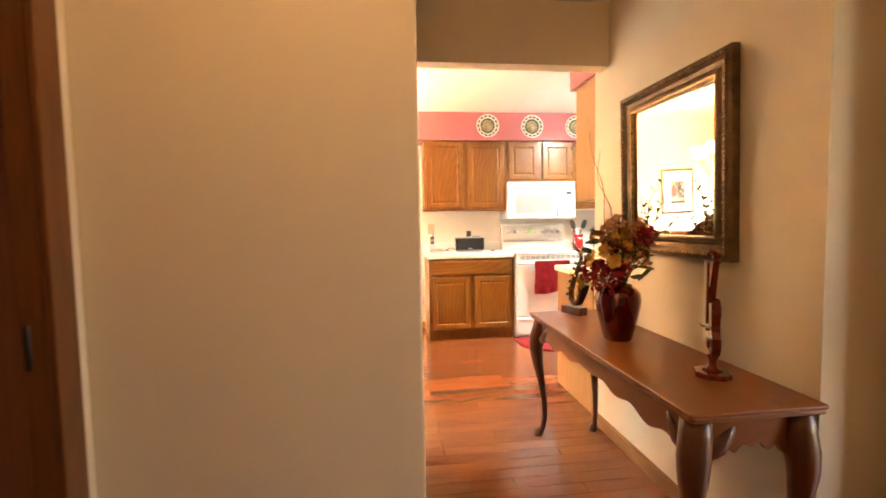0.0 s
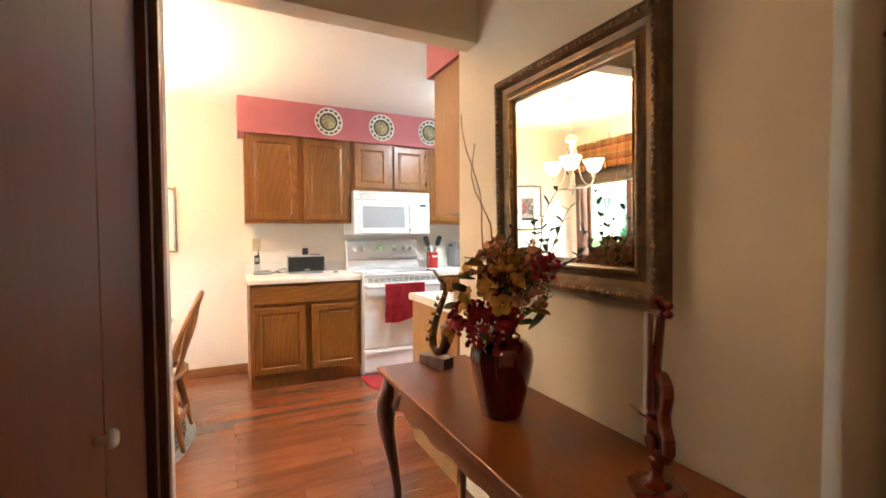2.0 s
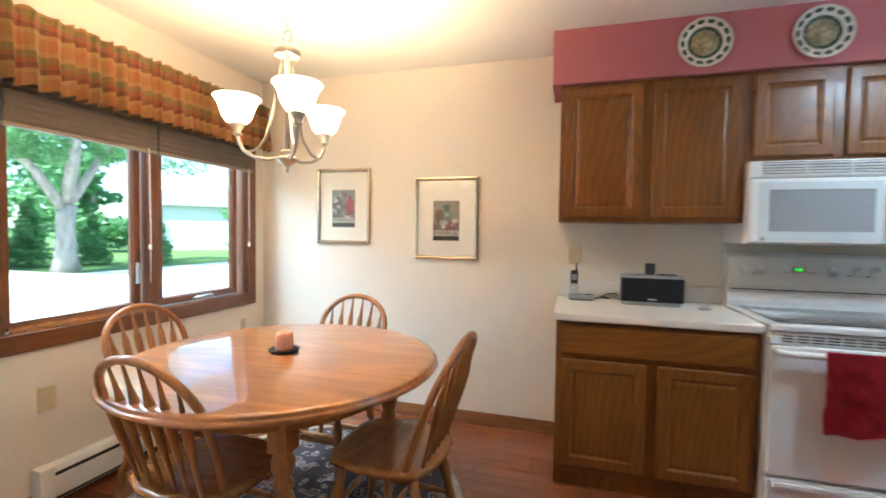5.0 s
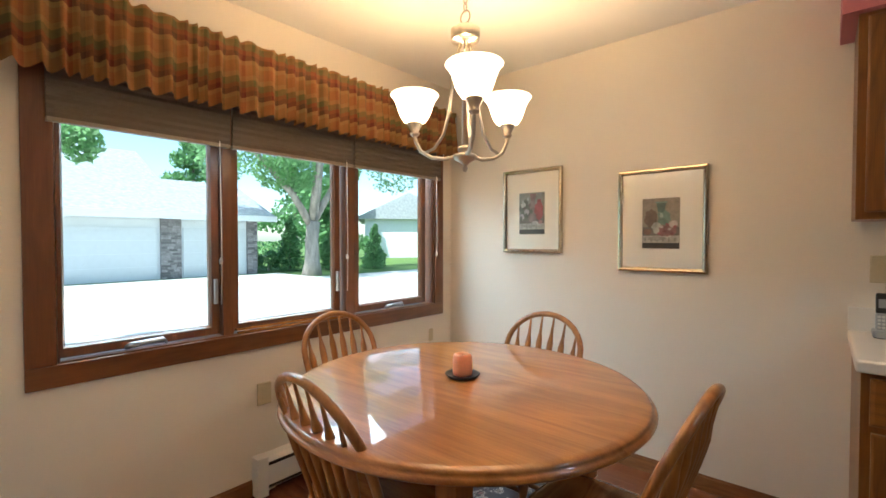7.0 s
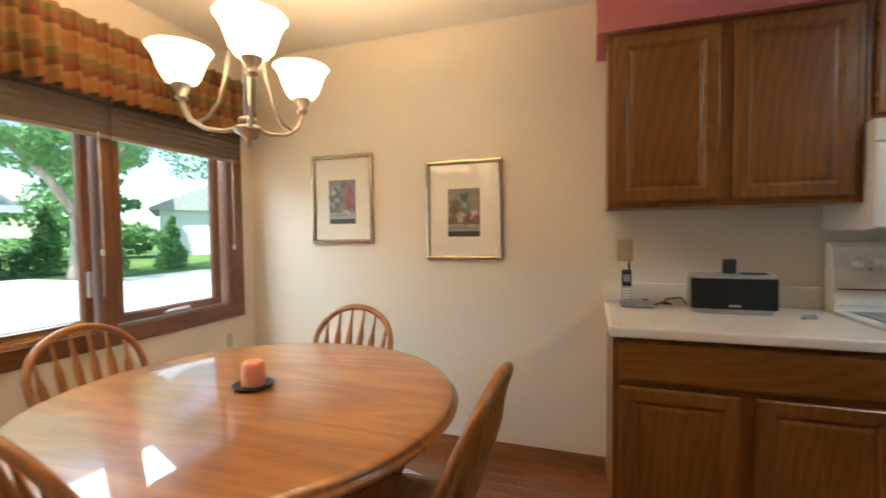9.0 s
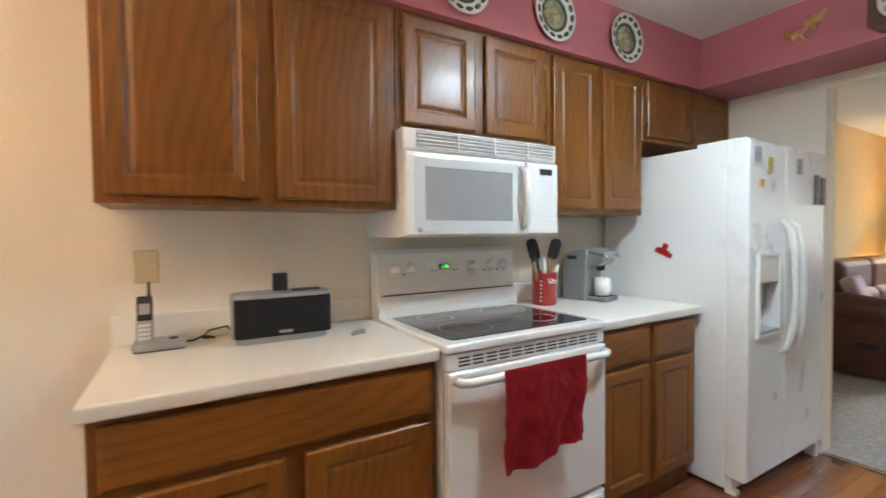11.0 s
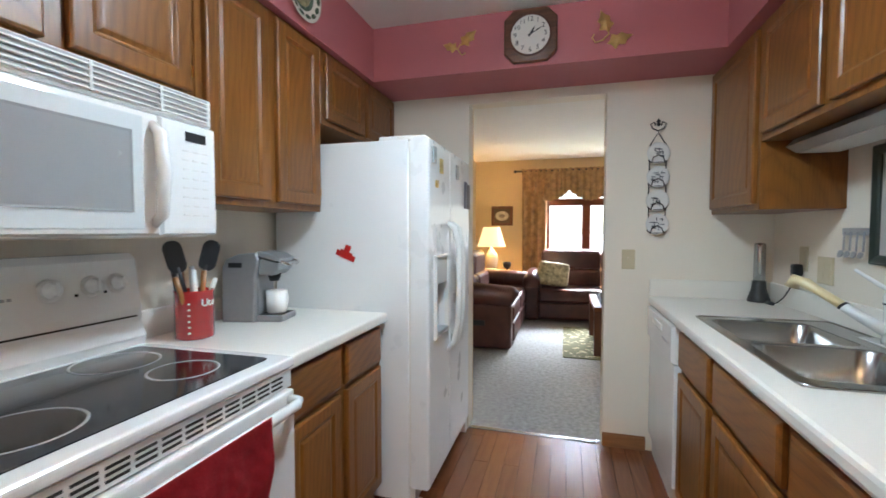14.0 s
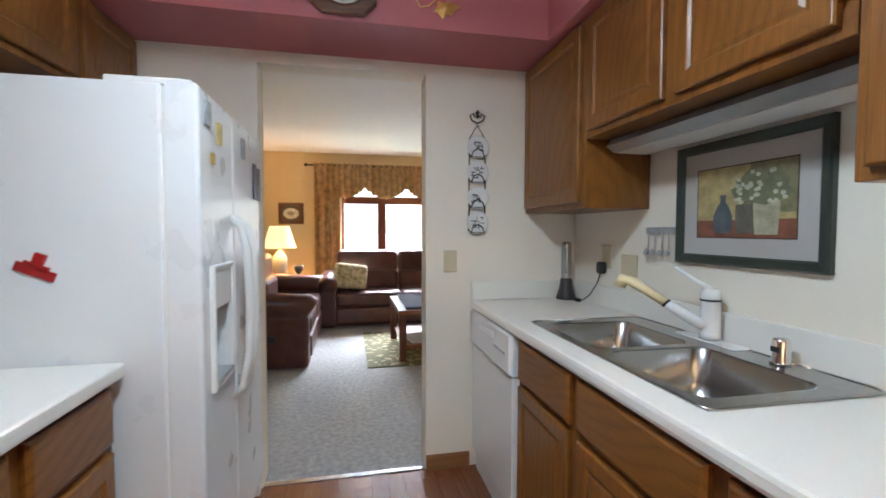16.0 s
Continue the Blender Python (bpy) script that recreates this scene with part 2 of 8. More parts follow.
STEEL = material("brushed_steel", (0.40, 0.40, 0.395), 0.24, 1.0, vary=0.03, scale=5)
CHROME = material("chrome", (0.78, 0.78, 0.79), 0.08, 1.0, vary=0.02)
NICKEL = material("brushed_nickel", (0.50, 0.46, 0.40), 0.3, 1.0, vary=0.08)
BRASS = material("polished_brass", (0.72, 0.45, 0.14), 0.16, 1.0, vary=0.05)
GOLD = material("gilt_moulding", (0.60, 0.49, 0.28), 0.3, 1.0, vary=0.2, scale=30, bump=0.3)
SILVER = material("silver_plastic", (0.42, 0.43, 0.44), 0.3, 0.6, vary=0.04)
RED_CLOTH = material("red_terry_cloth", (0.40, 0.014, 0.024), 0.95, vary=0.25, scale=22, bump=0.9, fine=300)
RED_MAT = material("red_floor_mat", (0.24, 0.012, 0.02), 0.95, vary=0.2, scale=40, bump=0.8, fine=350)
RED_GLAZE = material("red_glazed_tin", (0.42, 0.02, 0.02), 0.2, vary=0.1, coat=0.4)
CARPET = material("greige_shag_carpet", (0.32, 0.31, 0.295), 1.0, vary=0.30, scale=30, bump=1.0, fine=220)
LEATHER = material("oxblood_brown_leather", (0.075, 0.024, 0.017), 0.36, vary=0.3, scale=9, bump=0.35, fine=160)
MIRROR = material("mirror_silver", (0.9, 0.9, 0.88), 0.004, 1.0, vary=0.0)
PAPER = material("white_mat_board", (0.80, 0.78, 0.73), 0.8, vary=0.015)
GLASS = glass("window_glass")
# Cyan tint puts the cool cast of the outdoor light into the panes.
COOL_CAST_GLASS = glass("cool_cast_window_glass", (0.84, 1.0, 1.0))
SHADE_GLOW = material("frosted_lamp_glass", (0.9, 0.85, 0.75), 0.5, vary=0.02, emit=((1.0, 0.82, 0.60), 1.9))
fn, fl_ = SHADE_GLOW.node_tree.nodes, SHADE_GLOW.node_tree.links
frost, blend = fn.new("ShaderNodeBsdfTranslucent"), fn.new("ShaderNodeMixShader")
frost.inputs[0].default_value = (0.95, 0.88, 0.76, 1)
blend.inputs[0].default_value = 0.4
fl_.new(fn["Principled BSDF"].outputs[0], blend.inputs[1])
fl_.new(frost.outputs[0], blend.inputs[2])
fl_.new(blend.outputs[0], fn["Material Output"].inputs[0])


# ---- mesh helpers ----
def bm_new():
    return bmesh.new()


def box(bm, x0, x1, y0, y1, z0, z1, bevel=0.0, segments=2):
    t = bmesh.new()
    bmesh.ops.create_cube(t, size=1.0)
    for v in t.verts:
        v.co = Vector((x0 + (v.co.x + 0.5) * (x1 - x0), y0 + (v.co.y + 0.5) * (y1 - y0), z0 + (v.co.z + 0.5) * (z1 - z0)))
    if bevel:
        bmesh.ops.bevel(t, geom=t.edges[:], offset=bevel, segments=segments, affect="EDGES", profile=0.6)
    return merge(bm, t)


def merge(bm, t, m=None):
    if m is not None:
        bmesh.ops.transform(t, matrix=m, verts=t.verts[:])
    me = bpy.data.meshes.new("scratch")
    bmesh.ops.recalc_face_normals(t, faces=t.faces[:])
    t.to_mesh(me)
    t.free()
    bm.from_mesh(me)
    bpy.data.meshes.remove(me)
    return bm


def lathe(bm, profile, segments=24, m=None, cap=True):
    """Turns (radius, height) pairs about z."""
    t = bmesh.new()
    rings = []
    for r, z in profile:
        rings.append([t.verts.new((r * math.cos(2 * math.pi * i / segments), r * math.sin(2 * math.pi * i / segments), z)) for i in range(segments)])
    for a, b in zip(rings, rings[1:]):
        for i in range(segments):
            j = (i + 1) % segments
            t.faces.new((a[i], a[j], b[j], b[i]))
    if cap:
        t.faces.new(rings[0][::-1])
        t.faces.new(rings[-1])
    for f in t.faces:
        f.smooth = True
    return merge(bm, t, m)


def tube(bm, points, radius, segments=8, flat=1.0):
    """A round bar along points; radius a number or one for each point."""
    pts = [Vector(p) for p in points]
    rad = [radius] * len(pts) if isinstance(radius, (int, float)) else list(radius)
    t = bmesh.new()
    rings = []
    side = None
    for i, p in enumerate(pts):
        d = (pts[min(i + 1, len(pts) - 1)] - pts[max(i - 1, 0)]).normalized()
        if side is None:
            side = d.orthogonal().normalized()
        side = (side - d * side.dot(d)).normalized()
        up = d.cross(side)
        rings.append([t.verts.new(p + rad[i] * (math.cos(a) * side + flat * math.sin(a) * up)) for a in [2 * math.pi * k / segments for k in range(segments)]])
    for a, b in zip(rings, rings[1:]):
        for i in range(segments):
            j = (i + 1) % segments
            t.faces.new((a[i], a[j], b[j], b[i]))
    t.faces.new(rings[0][::-1])
    t.faces.new(rings[-1])
    for f in t.faces:
        f.smooth = True
    return merge(bm, t)


def slab(bm, outline, z0, z1, bevel=0.0, segments=2, m=None):
    """A plate with the given outline in x and y."""
    t = bmesh.new()
    f = t.faces.new([t.verts.new((x, y, z0)) for x, y in outline])
    up = bmesh.ops.extrude_face_region(t, geom=[f])
    bmesh.ops.translate(t, vec=(0, 0, z1 - z0), verts=[v for v in up["geom"] if isinstance(v, bmesh.types.BMVert)])
    if bevel:
        sharp = [e for e in t.edges if abs(e.verts[0].co.z - e.verts[1].co.z) < 1e-6]
        bmesh.ops.bevel(t, geom=sharp, offset=bevel, segments=segments, affect="EDGES", profile=0.5)
    return merge(bm, t, m)


def round_rect(x0, x1, y0, y1, r, n=5):
    out = []
    for cx, cy, a0 in ((x1 - r, y1 - r, 0), (x0 + r, y1 - r, 90), (x0 + r, y0 + r, 180), (x1 - r, y0 + r, 270)):
        for i in range(n + 1):
            a = radians(a0 + 90 * i / n)
            out.append((cx + r * math.cos(a), cy + r * math.sin(a)))
    return out


def ellipse(cx, cy, a, b, n=48):
    return [(cx + a * math.cos(2 * math.pi * i / n), cy + b * math.sin(2 * math.pi * i / n)) for i in range(n)]


def part(name, bm, mat, parent=None, label=""):
    me = bpy.data.meshes.new(name)
    bm.to_mesh(me)
    bm.free()
    me.materials.append(mat)
    ob = new(name, me)
    if parent is not None:
        ob.parent = parent
    if label:
        ob["label"] = label
    return ob


def thing(name, m, label, category, group="", kind=""):
    ob = new(name)
    ob.empty_display_size = 0.1
    ob.matrix_world = m
    return tagged(ob, label, category, group, kind)


def structure(name, bm, mat, label, category):
    return tagged(part(name, bm, mat), label, category, "", "structure")


def one_box(x0, x1, y0, y1, z0, z1, bevel=0.0):
    return box(bmesh.new(), x0, x1, y0, y1, z0, z1, bevel)


def boxes(*rows, bevel=0.0):
    bm = bmesh.new()
    for r in rows:
        box(bm, *r, bevel=bevel)
    return bm


# ---- the shell ----
H = 2.44
XW, XE, YN, YS = -1.82, 3.76, 5.155, 2.655
YH = 2.565
tagged(part("floor", one_box(-1.95, 3.80, -1.3, 5.3, -0.12, -0.012), SEAM), "reddish cherry plank floor with tight dark joints", "floor", "", "structure")
structure("carpet_floor", one_box(3.80, 8.46, 0.4, 5.3, -0.12, 0.004), CARPET, "greige cut-pile carpet of the living room", "carpet")
structure("ceiling", one_box(-1.95, 3.82, -1.3, 5.3, H, H + 0.1), CEIL, "white textured plaster ceiling", "ceiling")
structure("ceiling_living_room", one_box(3.82, 8.47, 0.3, 5.33, H, H + 0.1), CEIL, "white plaster ceiling of the living room", "ceiling")
structure("wall_north", one_box(-1.95, 3.88, YN, YN + 0.14, -0.1, H), KWALL, "warm cream painted wall behind table and stove", "wall")
# west wall with the window opening
WY0, WY1, WZ0, WZ1 = 2.86, 4.96, 0.83, 2.0
structure("wall_west", boxes((XW - 0.14, XW, 2.33, WY0, -0.1, H), (XW - 0.14, XW, WY1, YN, -0.1, H), (XW - 0.14, XW, WY0, WY1, -0.1, WZ0), (XW - 0.14, XW, WY0, WY1, WZ1, H)), KWALL, "cream painted window wall", "wall")
structure("wall_dinette_south", one_box(XW, 0.0, 2.295, 2.415, -0.1, H), KWALL, "cream painted wall beside the dinette", "wall")
structure("wall_closet_side", boxes((0.0, 0.13, 2.385, 2.415, -0.1, H), (0.0, 0.127, 1.191, 2.384, 2.102, H), (0.0, 0.112, 1.191, 2.30, 2.052, 2.101)), KWALL, "pale painted wall beside the closet door", "wall")
structure("wall_closet_front", one_box(-0.62, 0.128, 1.09, 1.19, -0.1, H, 0.006), CREAM, "cream painted wall of the hall closet", "wall")
structure("wall_header", one_box(0.13, 1.285, 2.40, 2.50, 2.098, H), CREAM, "painted header above the kitchen opening", "wall")
structure("wall_hall_east", one_box(1.285, 1.40, 1.26, YH, -0.1, H), CREAM, "cream hall wall with a framed mirror", "wall")
structure("wall_kitchen_south", boxes((1.402, XE, YH - 0.12, YH, -0.1, H), (1.345, XE, YH + 0.001, YS, -0.1, H)), KWALL, "cream wall above the sink counter", "wall")
structure("wall_foyer_north", one_box(1.285, 2.62, 1.15, 1.26, -0.1, H), CREAM, "cream foyer wall behind the open door", "wall")
structure("wall_foyer_west", boxes((-0.74, -0.62, -1.3, 0.16, -0.1, H), (-0.74, -0.62, 1.0, 1.19, -0.1, H), (-0.74, -0.62, 0.16, 1.0, 2.06, H)), CREAM, "cream foyer wall beside a dark door", "wall")
structure("wall_foyer_south", one_box(-0.74, 2.62, -1.3, -1.18, -0.1, H), CREAM, "cream foyer back wall", "wall")
structure("wall_foyer_east", boxes((2.5, 2.62, -1.18, -0.05, -0.1, H), (2.5, 2.62, 0.95, 1.15, -0.1, H), (2.5, 2.62, -0.05, 0.95, 2.06, H)), CREAM, "cream foyer wall with the entry opening", "wall")
structure("wall_east", boxes((XE, XE + 0.12, YH - 0.12, 3.51, -0.1, H), (XE, XE + 0.12, 4.33, YN, -0.1, H), (XE, XE + 0.12, 3.51, 4.33, 2.085, H)), KWALL, "pale kitchen wall with a cased opening to the living room", "wall")
structure("wall_living_north", one_box(3.88, 8.46, 5.2, 5.32, -0.1, H), LIVPAINT, "golden painted living room wall", "wall")
structure("wall_living_south", one_box(3.88, 8.46, 0.3, 0.42, -0.1, H), LIVPAINT, "golden painted living room wall", "wall")
structure("wall_living_west", boxes((3.88, 3.90, 0.42, 3.51, -0.1, H), (3.88, 3.90, 4.33, 5.2, -0.1, H)), LIVPAINT, "golden painted living room wall", "wall")
LX = 8.32
LY0, LY1, LZ0, LZ1 = 2.0, 4.05, 0.85, 2.0
structure("wall_living_east", boxes((LX, LX + 0.14, 0.42, LY0, -0.1, H), (LX, LX + 0.14, LY1, 5.2, -0.1, H), (LX, LX + 0.14, LY0, LY1, -0.1, LZ0), (LX, LX + 0.14, LY0, LY1, LZ1, H)), LIVPAINT, "golden painted living room window wall", "wall")
SB = 2.142
structure("soffit_north", one_box(0.39, XE, 4.808, YN, SB, H), PINK, "dusty rose soffit above the cabinets", "soffit")
structure("soffit_east", one_box(3.372, XE, 3.016, 4.808, SB, H), PINK, "dusty rose soffit above the living room opening", "soffit")
structure("soffit_south", one_box(1.32, XE, YH + 0.002, 3.016, SB, H), PINK, "dusty rose soffit above the sink cabinets", "soffit")


def loft(bm, x0, x1, z0, z1, rings, cap=True):
    """Rectangles in x and z, each (inset, y), joined one to the next: panels, frames and trays."""
    t = bmesh.new()
    rs = []
    for i, y in rings:
        rs.append([t.verts.new(c) for c in ((x0 + i, y, z0 + i), (x1 - i, y, z0 + i), (x1 - i, y, z1 - i), (x0 + i, y, z1 - i))])
    pairs = list(zip(rs, rs[1:]))
    if not cap:
        pairs.append((rs[-1], rs[0]))
    for a, b in pairs:
        for k in range(4):
            t.faces.new((a[k], a[(k + 1) % 4], b[(k + 1) % 4], b[k]))
    if cap:
        t.faces.new(rs[0])
        t.faces.new(rs[-1][::-1])
    return merge(bm, t)


def panel_door(x0, x1, z0, z1, y):
    """A framed cabinet door whose panel lies back behind a routed edge; y is the front."""
    return loft(bmesh.new(), x0, x1, z0, z1, [(0, y + 0.02), (0, y + 0.005), (0.004, y + 0.001), (0.007, y), (0.048, y), (0.052, y + 0.002), (0.058, y + 0.007), (0.063, y + 0.008), (0.075, y + 0.004), (0.082, y + 0.0035)])


def drawer_front(x0, x1, z0, z1, y):
    return loft(bmesh.new(), x0, x1, z0, z1, [(0, y + 0.02), (0, y + 0.008), (0.005, y + 0.003), (0.012, y), (0.018, y)])


def hinge(parent, x, y, z):
    bm = tube(bmesh.new(), [(x, y, z - 0.022), (x, y, z + 0.022)], 0.004, 6)
    box(bm, x - 0.003, x + 0.012, y, y + 0.003, z - 0.016, z + 0.016)
    part("hinge", bm, BRASS, parent, "small antique brass hinge")


def wall_cabinet(m, w, z0, z1, depth, doors, label, group, hinges=()):
    t = thing("wall_cabinet", m, label, "cabinet", group)
    h = z1 - z0
    part("body", box(bmesh.new(), 0.0, w, -depth, 0, 0.0, h, 0.002, 1), OAK_V, t)
    step = w / doors
    for i in range(doors):
        d = part("door", panel_door(i * step + 0.026, (i + 1) * step - 0.026, 0.026, h - 0.02, -depth - 0.021), OAK_V, t)
        side = i * step + 0.024 if i % 2 == 0 else (i + 1) * step - 0.024
        if i in hinges:
            for hz in (0.09, h - 0.09):
                hinge(d, side, -depth - 0.012, hz)
    return t


def base_cabinet(m, w, doors, drawers, label, group, depth=0.60, sink=False):
    t = thing("base_cabinet", m, label, "cabinet", group)
    rows = [(0, w, -depth, 0, 0.10, 0.868)] if not sink else [(0, w, -depth, -depth + 0.02, 0.10, 0.868), (0, w, -depth + 0.02, 0, 0.10, 0.70)]
    part("body", boxes(*rows, (0.0, w, -depth + 0.03, 0, 0.0, 0.10)), OAK_V, t)
    for i in range(drawers):
        s = w / drawers
        part("drawer_front", drawer_front(i * s + 0.022, (i + 1) * s - 0.022, 0.695, 0.85, -depth - 0.021), OAK_H, t)
    for i in range(doors):
        s = w / doors
        part("door", panel_door(i * s + 0.026, (i + 1) * s - 0.026, 0.125, 0.672, -depth - 0.021), OAK_V, t)
    return t


# ---- kitchen, north run ----
NB = "oak kitchen cabinets"
base_cabinet(pose(0.447, YN, 0), 0.905, 2, 1, "oak base cabinet with two doors under a wide drawer front", NB)
base_cabinet(pose(2.125, YN, 0), 0.74, 2, 2, "oak base cabinet with two drawers and doors beside the refrigerator", NB)
UP = 1.375
wall_cabinet(pose(0.437, YN, UP), 0.915, UP, SB, 0.31, 2, "golden oak wall cabinet with two tall panel doors", NB)
wall_cabinet(pose(1.356, YN, 1.682), 0.778, 1.682, SB, 0.31, 2, "short oak wall cabinet above the microwave", NB, (0, 1))
wall_cabinet(pose(2.138, YN, UP), 0.714, UP, SB, 0.31, 2, "tall oak wall cabinet beside the refrigerator", NB, (0, 1))
wall_cabinet(pose(2.86, YN, 1.79), 0.895, 1.79, SB, 0.31, 2, "short oak wall cabinet above the refrigerator", NB, (0, 1))


def counter(m, w, depth, label, splash=True):
    t = thing("countertop", m, label, "countertop", "white laminate countertops")
    part("slab", box(bmesh.new(), 0, w, -depth, 0, 0.868, 0.91, 0.012, 3), LAMINATE, t)
    if splash:
        part("backsplash", box(bmesh.new(), 0, w, -0.02, 0, 0.9105, 1.01, 0.005), LAMINATE, t)
    return t


counter(pose(0.432, YN, 0), 0.924, 0.635, "off-white laminate countertop with a low backsplash")
counter(pose(2.122, YN, 0), 0.758, 0.635, "off-white laminate countertop between stove and refrigerator")

# electric range
RX, RW = 1.359, 0.758
stove = thing("stove", pose(RX, YN, 0), "white electric range with a smooth black glass cooktop", "stove")
part("body", boxes((0.002, RW - 0.002, -0.63, -0.03, 0.03, 0.895), (0.01, RW - 0.01, -0.60, -0.04, 0.0, 0.03)), WHITE, stove)
part("cooktop_rim", box(bmesh.new(), -0.001, RW + 0.001, -0.665, -0.09, 0.893, 0.922, 0.010, 3), WHITE, stove)
part("cooktop_glass", slab(bmesh.new(), round_rect(0.045, RW - 0.045, -0.615, -0.135, 0.02), 0.9225, 0.9255, 0.001), BLACKGLASS, stove, "smoked black ceramic glass")
BURNER_ZONE = material("dark_radiant_zone", (0.016, 0.012, 0.012), 0.10, vary=0.3, scale=60, coat=0.5)
for bx, by, br in ((0.20, -0.47, 0.105), (0.56, -0.47, 0.085), (0.20, -0.24, 0.08), (0.56, -0.24, 0.105)):
    bm = lathe(bmesh.new(), [(br, 0.9256), (br, 0.9262), (br - 0.0065, 0.9262), (br - 0.0065, 0.9256)], 40, pose(bx, by, 0), cap=False)
    part("burner_zone", lathe(bmesh.new(), [(br - 0.007, 0.9259), (br * 0.5, 0.9259), (0.001, 0.9259)], 40, pose(bx, by, 0), cap=False), BURNER_ZONE, stove, "dark radiant cooking zone")
    part("burner_ring", bm, BURNER, stove, "pale printed burner ring")
bm = bmesh.new()
slab(bm, [(-0.10, 0.90), (-0.115, 0.95), (-0.095, 1.00), (-0.098, 1.04), (-0.075, 1.195), (-0.055, 1.215), (-0.02, 1.215), (-0.02, 0.90)], 0, RW, 0.004, 2, Matrix(((0, 0, 1, 0), (1, 0, 0, 0), (0, 1, 0, 0), (0, 0, 0, 1))))
guard = part("backguard", bm, WHITE, stove)
# Raised dark strip paints the groove's shade.
part("groove", one_box(0.02, RW - 0.02, -0.100, -0.094, 1.012, 1.017), DARKGAP, guard)
TILTED = Matrix.Translation((0, -0.089, 1.115)) @ pose(0, 0, 0, -8.5, 0, 0)


def on_guard(name, bm, mat, label=""):
    ob = part(name, bm, mat, guard, label)
    ob.matrix_local = TILTED
    return ob


SKIRT = material("grey_printed_dial_ring", (0.68, 0.67, 0.65), 0.4, vary=0.05)
for kx in (0.09, 0.165, 0.50, 0.61, 0.685):
    bm = lathe(bmesh.new(), [(0.023, 0), (0.022, 0.008), (0.016, 0.012), (0.015, 0.028), (0.012, 0.03)], 18, pose(kx, -0.002, 0.01, 90))
    box(bm, kx - 0.004, kx + 0.004, -0.036, -0.02, -0.008, 0.03, 0.002)
    on_guard("knob", bm, WHITE)
    on_guard("knob_skirt", lathe(bmesh.new(), [(0.031, 0.0), (0.030, 0.0025), (0.02, 0.003)], 24, pose(kx, -0.0005, 0.01, 90)), SKIRT)
for kx in (0.128, 0.565, 0.645):
    on_guard("indicator_lamp", lathe(bmesh.new(), [(0.0045, 0), (0.004, 0.003), (0.001, 0.004)], 10, pose(kx, -0.001, -0.012, 90)), DARKGAP)
on_guard("control_panel", one_box(0.255, 0.50 - 0.03, -0.004, 0, -0.012, 0.038), WHITE_PLASTIC)
on_guard("display", one_box(0.310, 0.364, -0.006, -0.001, 0.002, 0.026), BLACK, "small dark clock display")
CLOCK_GREEN = material("green_clock_digit", (0.02, 0.03, 0.02), 0.2, emit=((0.15, 1.0, 0.1), 0.55))
for x0, x1, z0, z1 in ((0.324, 0.327, 0.007, 0.021), (0.3325, 0.335, 0.010, 0.012), (0.3325, 0.335, 0.016, 0.018), (0.339, 0.342, 0.007, 0.021), (0.347, 0.350, 0.007, 0.021), (0.347, 0.357, 0.0185, 0.021), (0.347, 0.357, 0.007, 0.0095), (0.354, 0.357, 0.007, 0.021)):
    on_guard("digit_bar", one_box(x0, x1, -0.0072, -0.0058, z0, z1), CLOCK_GREEN)
for i in range(6):
    on_guard("button", one_box(0.265 + 0.014 * (i % 3) + 0.11 * (i // 3), 0.274 + 0.014 * (i % 3) + 0.11 * (i // 3), -0.006, -0.001, -0.006, 0.002), BURNER)
part("oven_door", box(bmesh.new(), 0.006, RW - 0.006, -0.668, -0.632, 0.25, 0.83, 0.010, 3), WHITE, stove)
vent = part("vent_strip", one_box(0.006, RW - 0.006, -0.655, -0.630, 0.836, 0.888), WHITE, stove)
# Dark bars on the vent strip paint the shade of its openings.
for i in range(12):
    for r in range(3):
        part("slot", one_box(0.05 + i * 0.056, 0.095 + i * 0.056, -0.657, -0.653, 0.845 + r * 0.0125, 0.8505 + r * 0.0125), DARKGAP, vent)
bm = tube(bmesh.new(), [(0.03, -0.668, 0.805), (0.035, -0.70, 0.805), (0.06, -0.712, 0.805), (RW - 0.06, -0.712, 0.805), (RW - 0.035, -0.70, 0.805), (RW - 0.03, -0.668, 0.805)], 0.015, 10)
part("handle", bm, WHITE, stove)
part("storage_drawer", box(bmesh.new(), 0.006, RW - 0.006, -0.665, -0.632, 0.04, 0.235, 0.010, 3), WHITE, stove)
part("drawer_lip", box(bmesh.new(), 0.03, RW - 0.03, -0.676, -0.66, 0.195, 0.222, 0.006), WHITE, stove)


def towel(m, w, drop, label):
    """A cloth folded over a rail, in soft pleats."""
    t = bmesh.new()
    nx, nz = 40, 40
    rows = []
    for j in range(nz + 1):
        s = j / nz
        row = []
        for i in range(nx + 1):
            u = i / nx
            fold = 0.009 * math.sin(u * 9 + 0.6) * min(1, s * 3) + 0.006 * math.sin(u * 23 + s * 4) * s + (0.009 * noise.noise((u * 6, s * 5, 1.5)) + 0.005 * noise.noise((u * 17, s * 15, 4.5))) * min(1, s * 4)
            x = (u - 0.5) * w * (1 - 0.05 * s) + 0.012 * s * math.sin(s * 5 + u)
            z = -s * drop * (1 - 0.05 * u) - 0.012 * math.sin(u * 6.0) * s
            row.append(t.verts.new((x, fold, z)))
        rows.append(row)
    for a, b in zip(rows, rows[1:]):
        for i in range(nx):
            f = t.faces.new((a[i], a[i + 1], b[i + 1], b[i]))
            f.smooth = True
    bmesh.ops.solidify(t, geom=t.faces[:], thickness=0.007)
    bm = bmesh.new()
    merge(bm, t)
    ob = part("dish_towel", bm, RED_CLOTH)
    ob.matrix_world = m
    return tagged(ob, label, "towel")


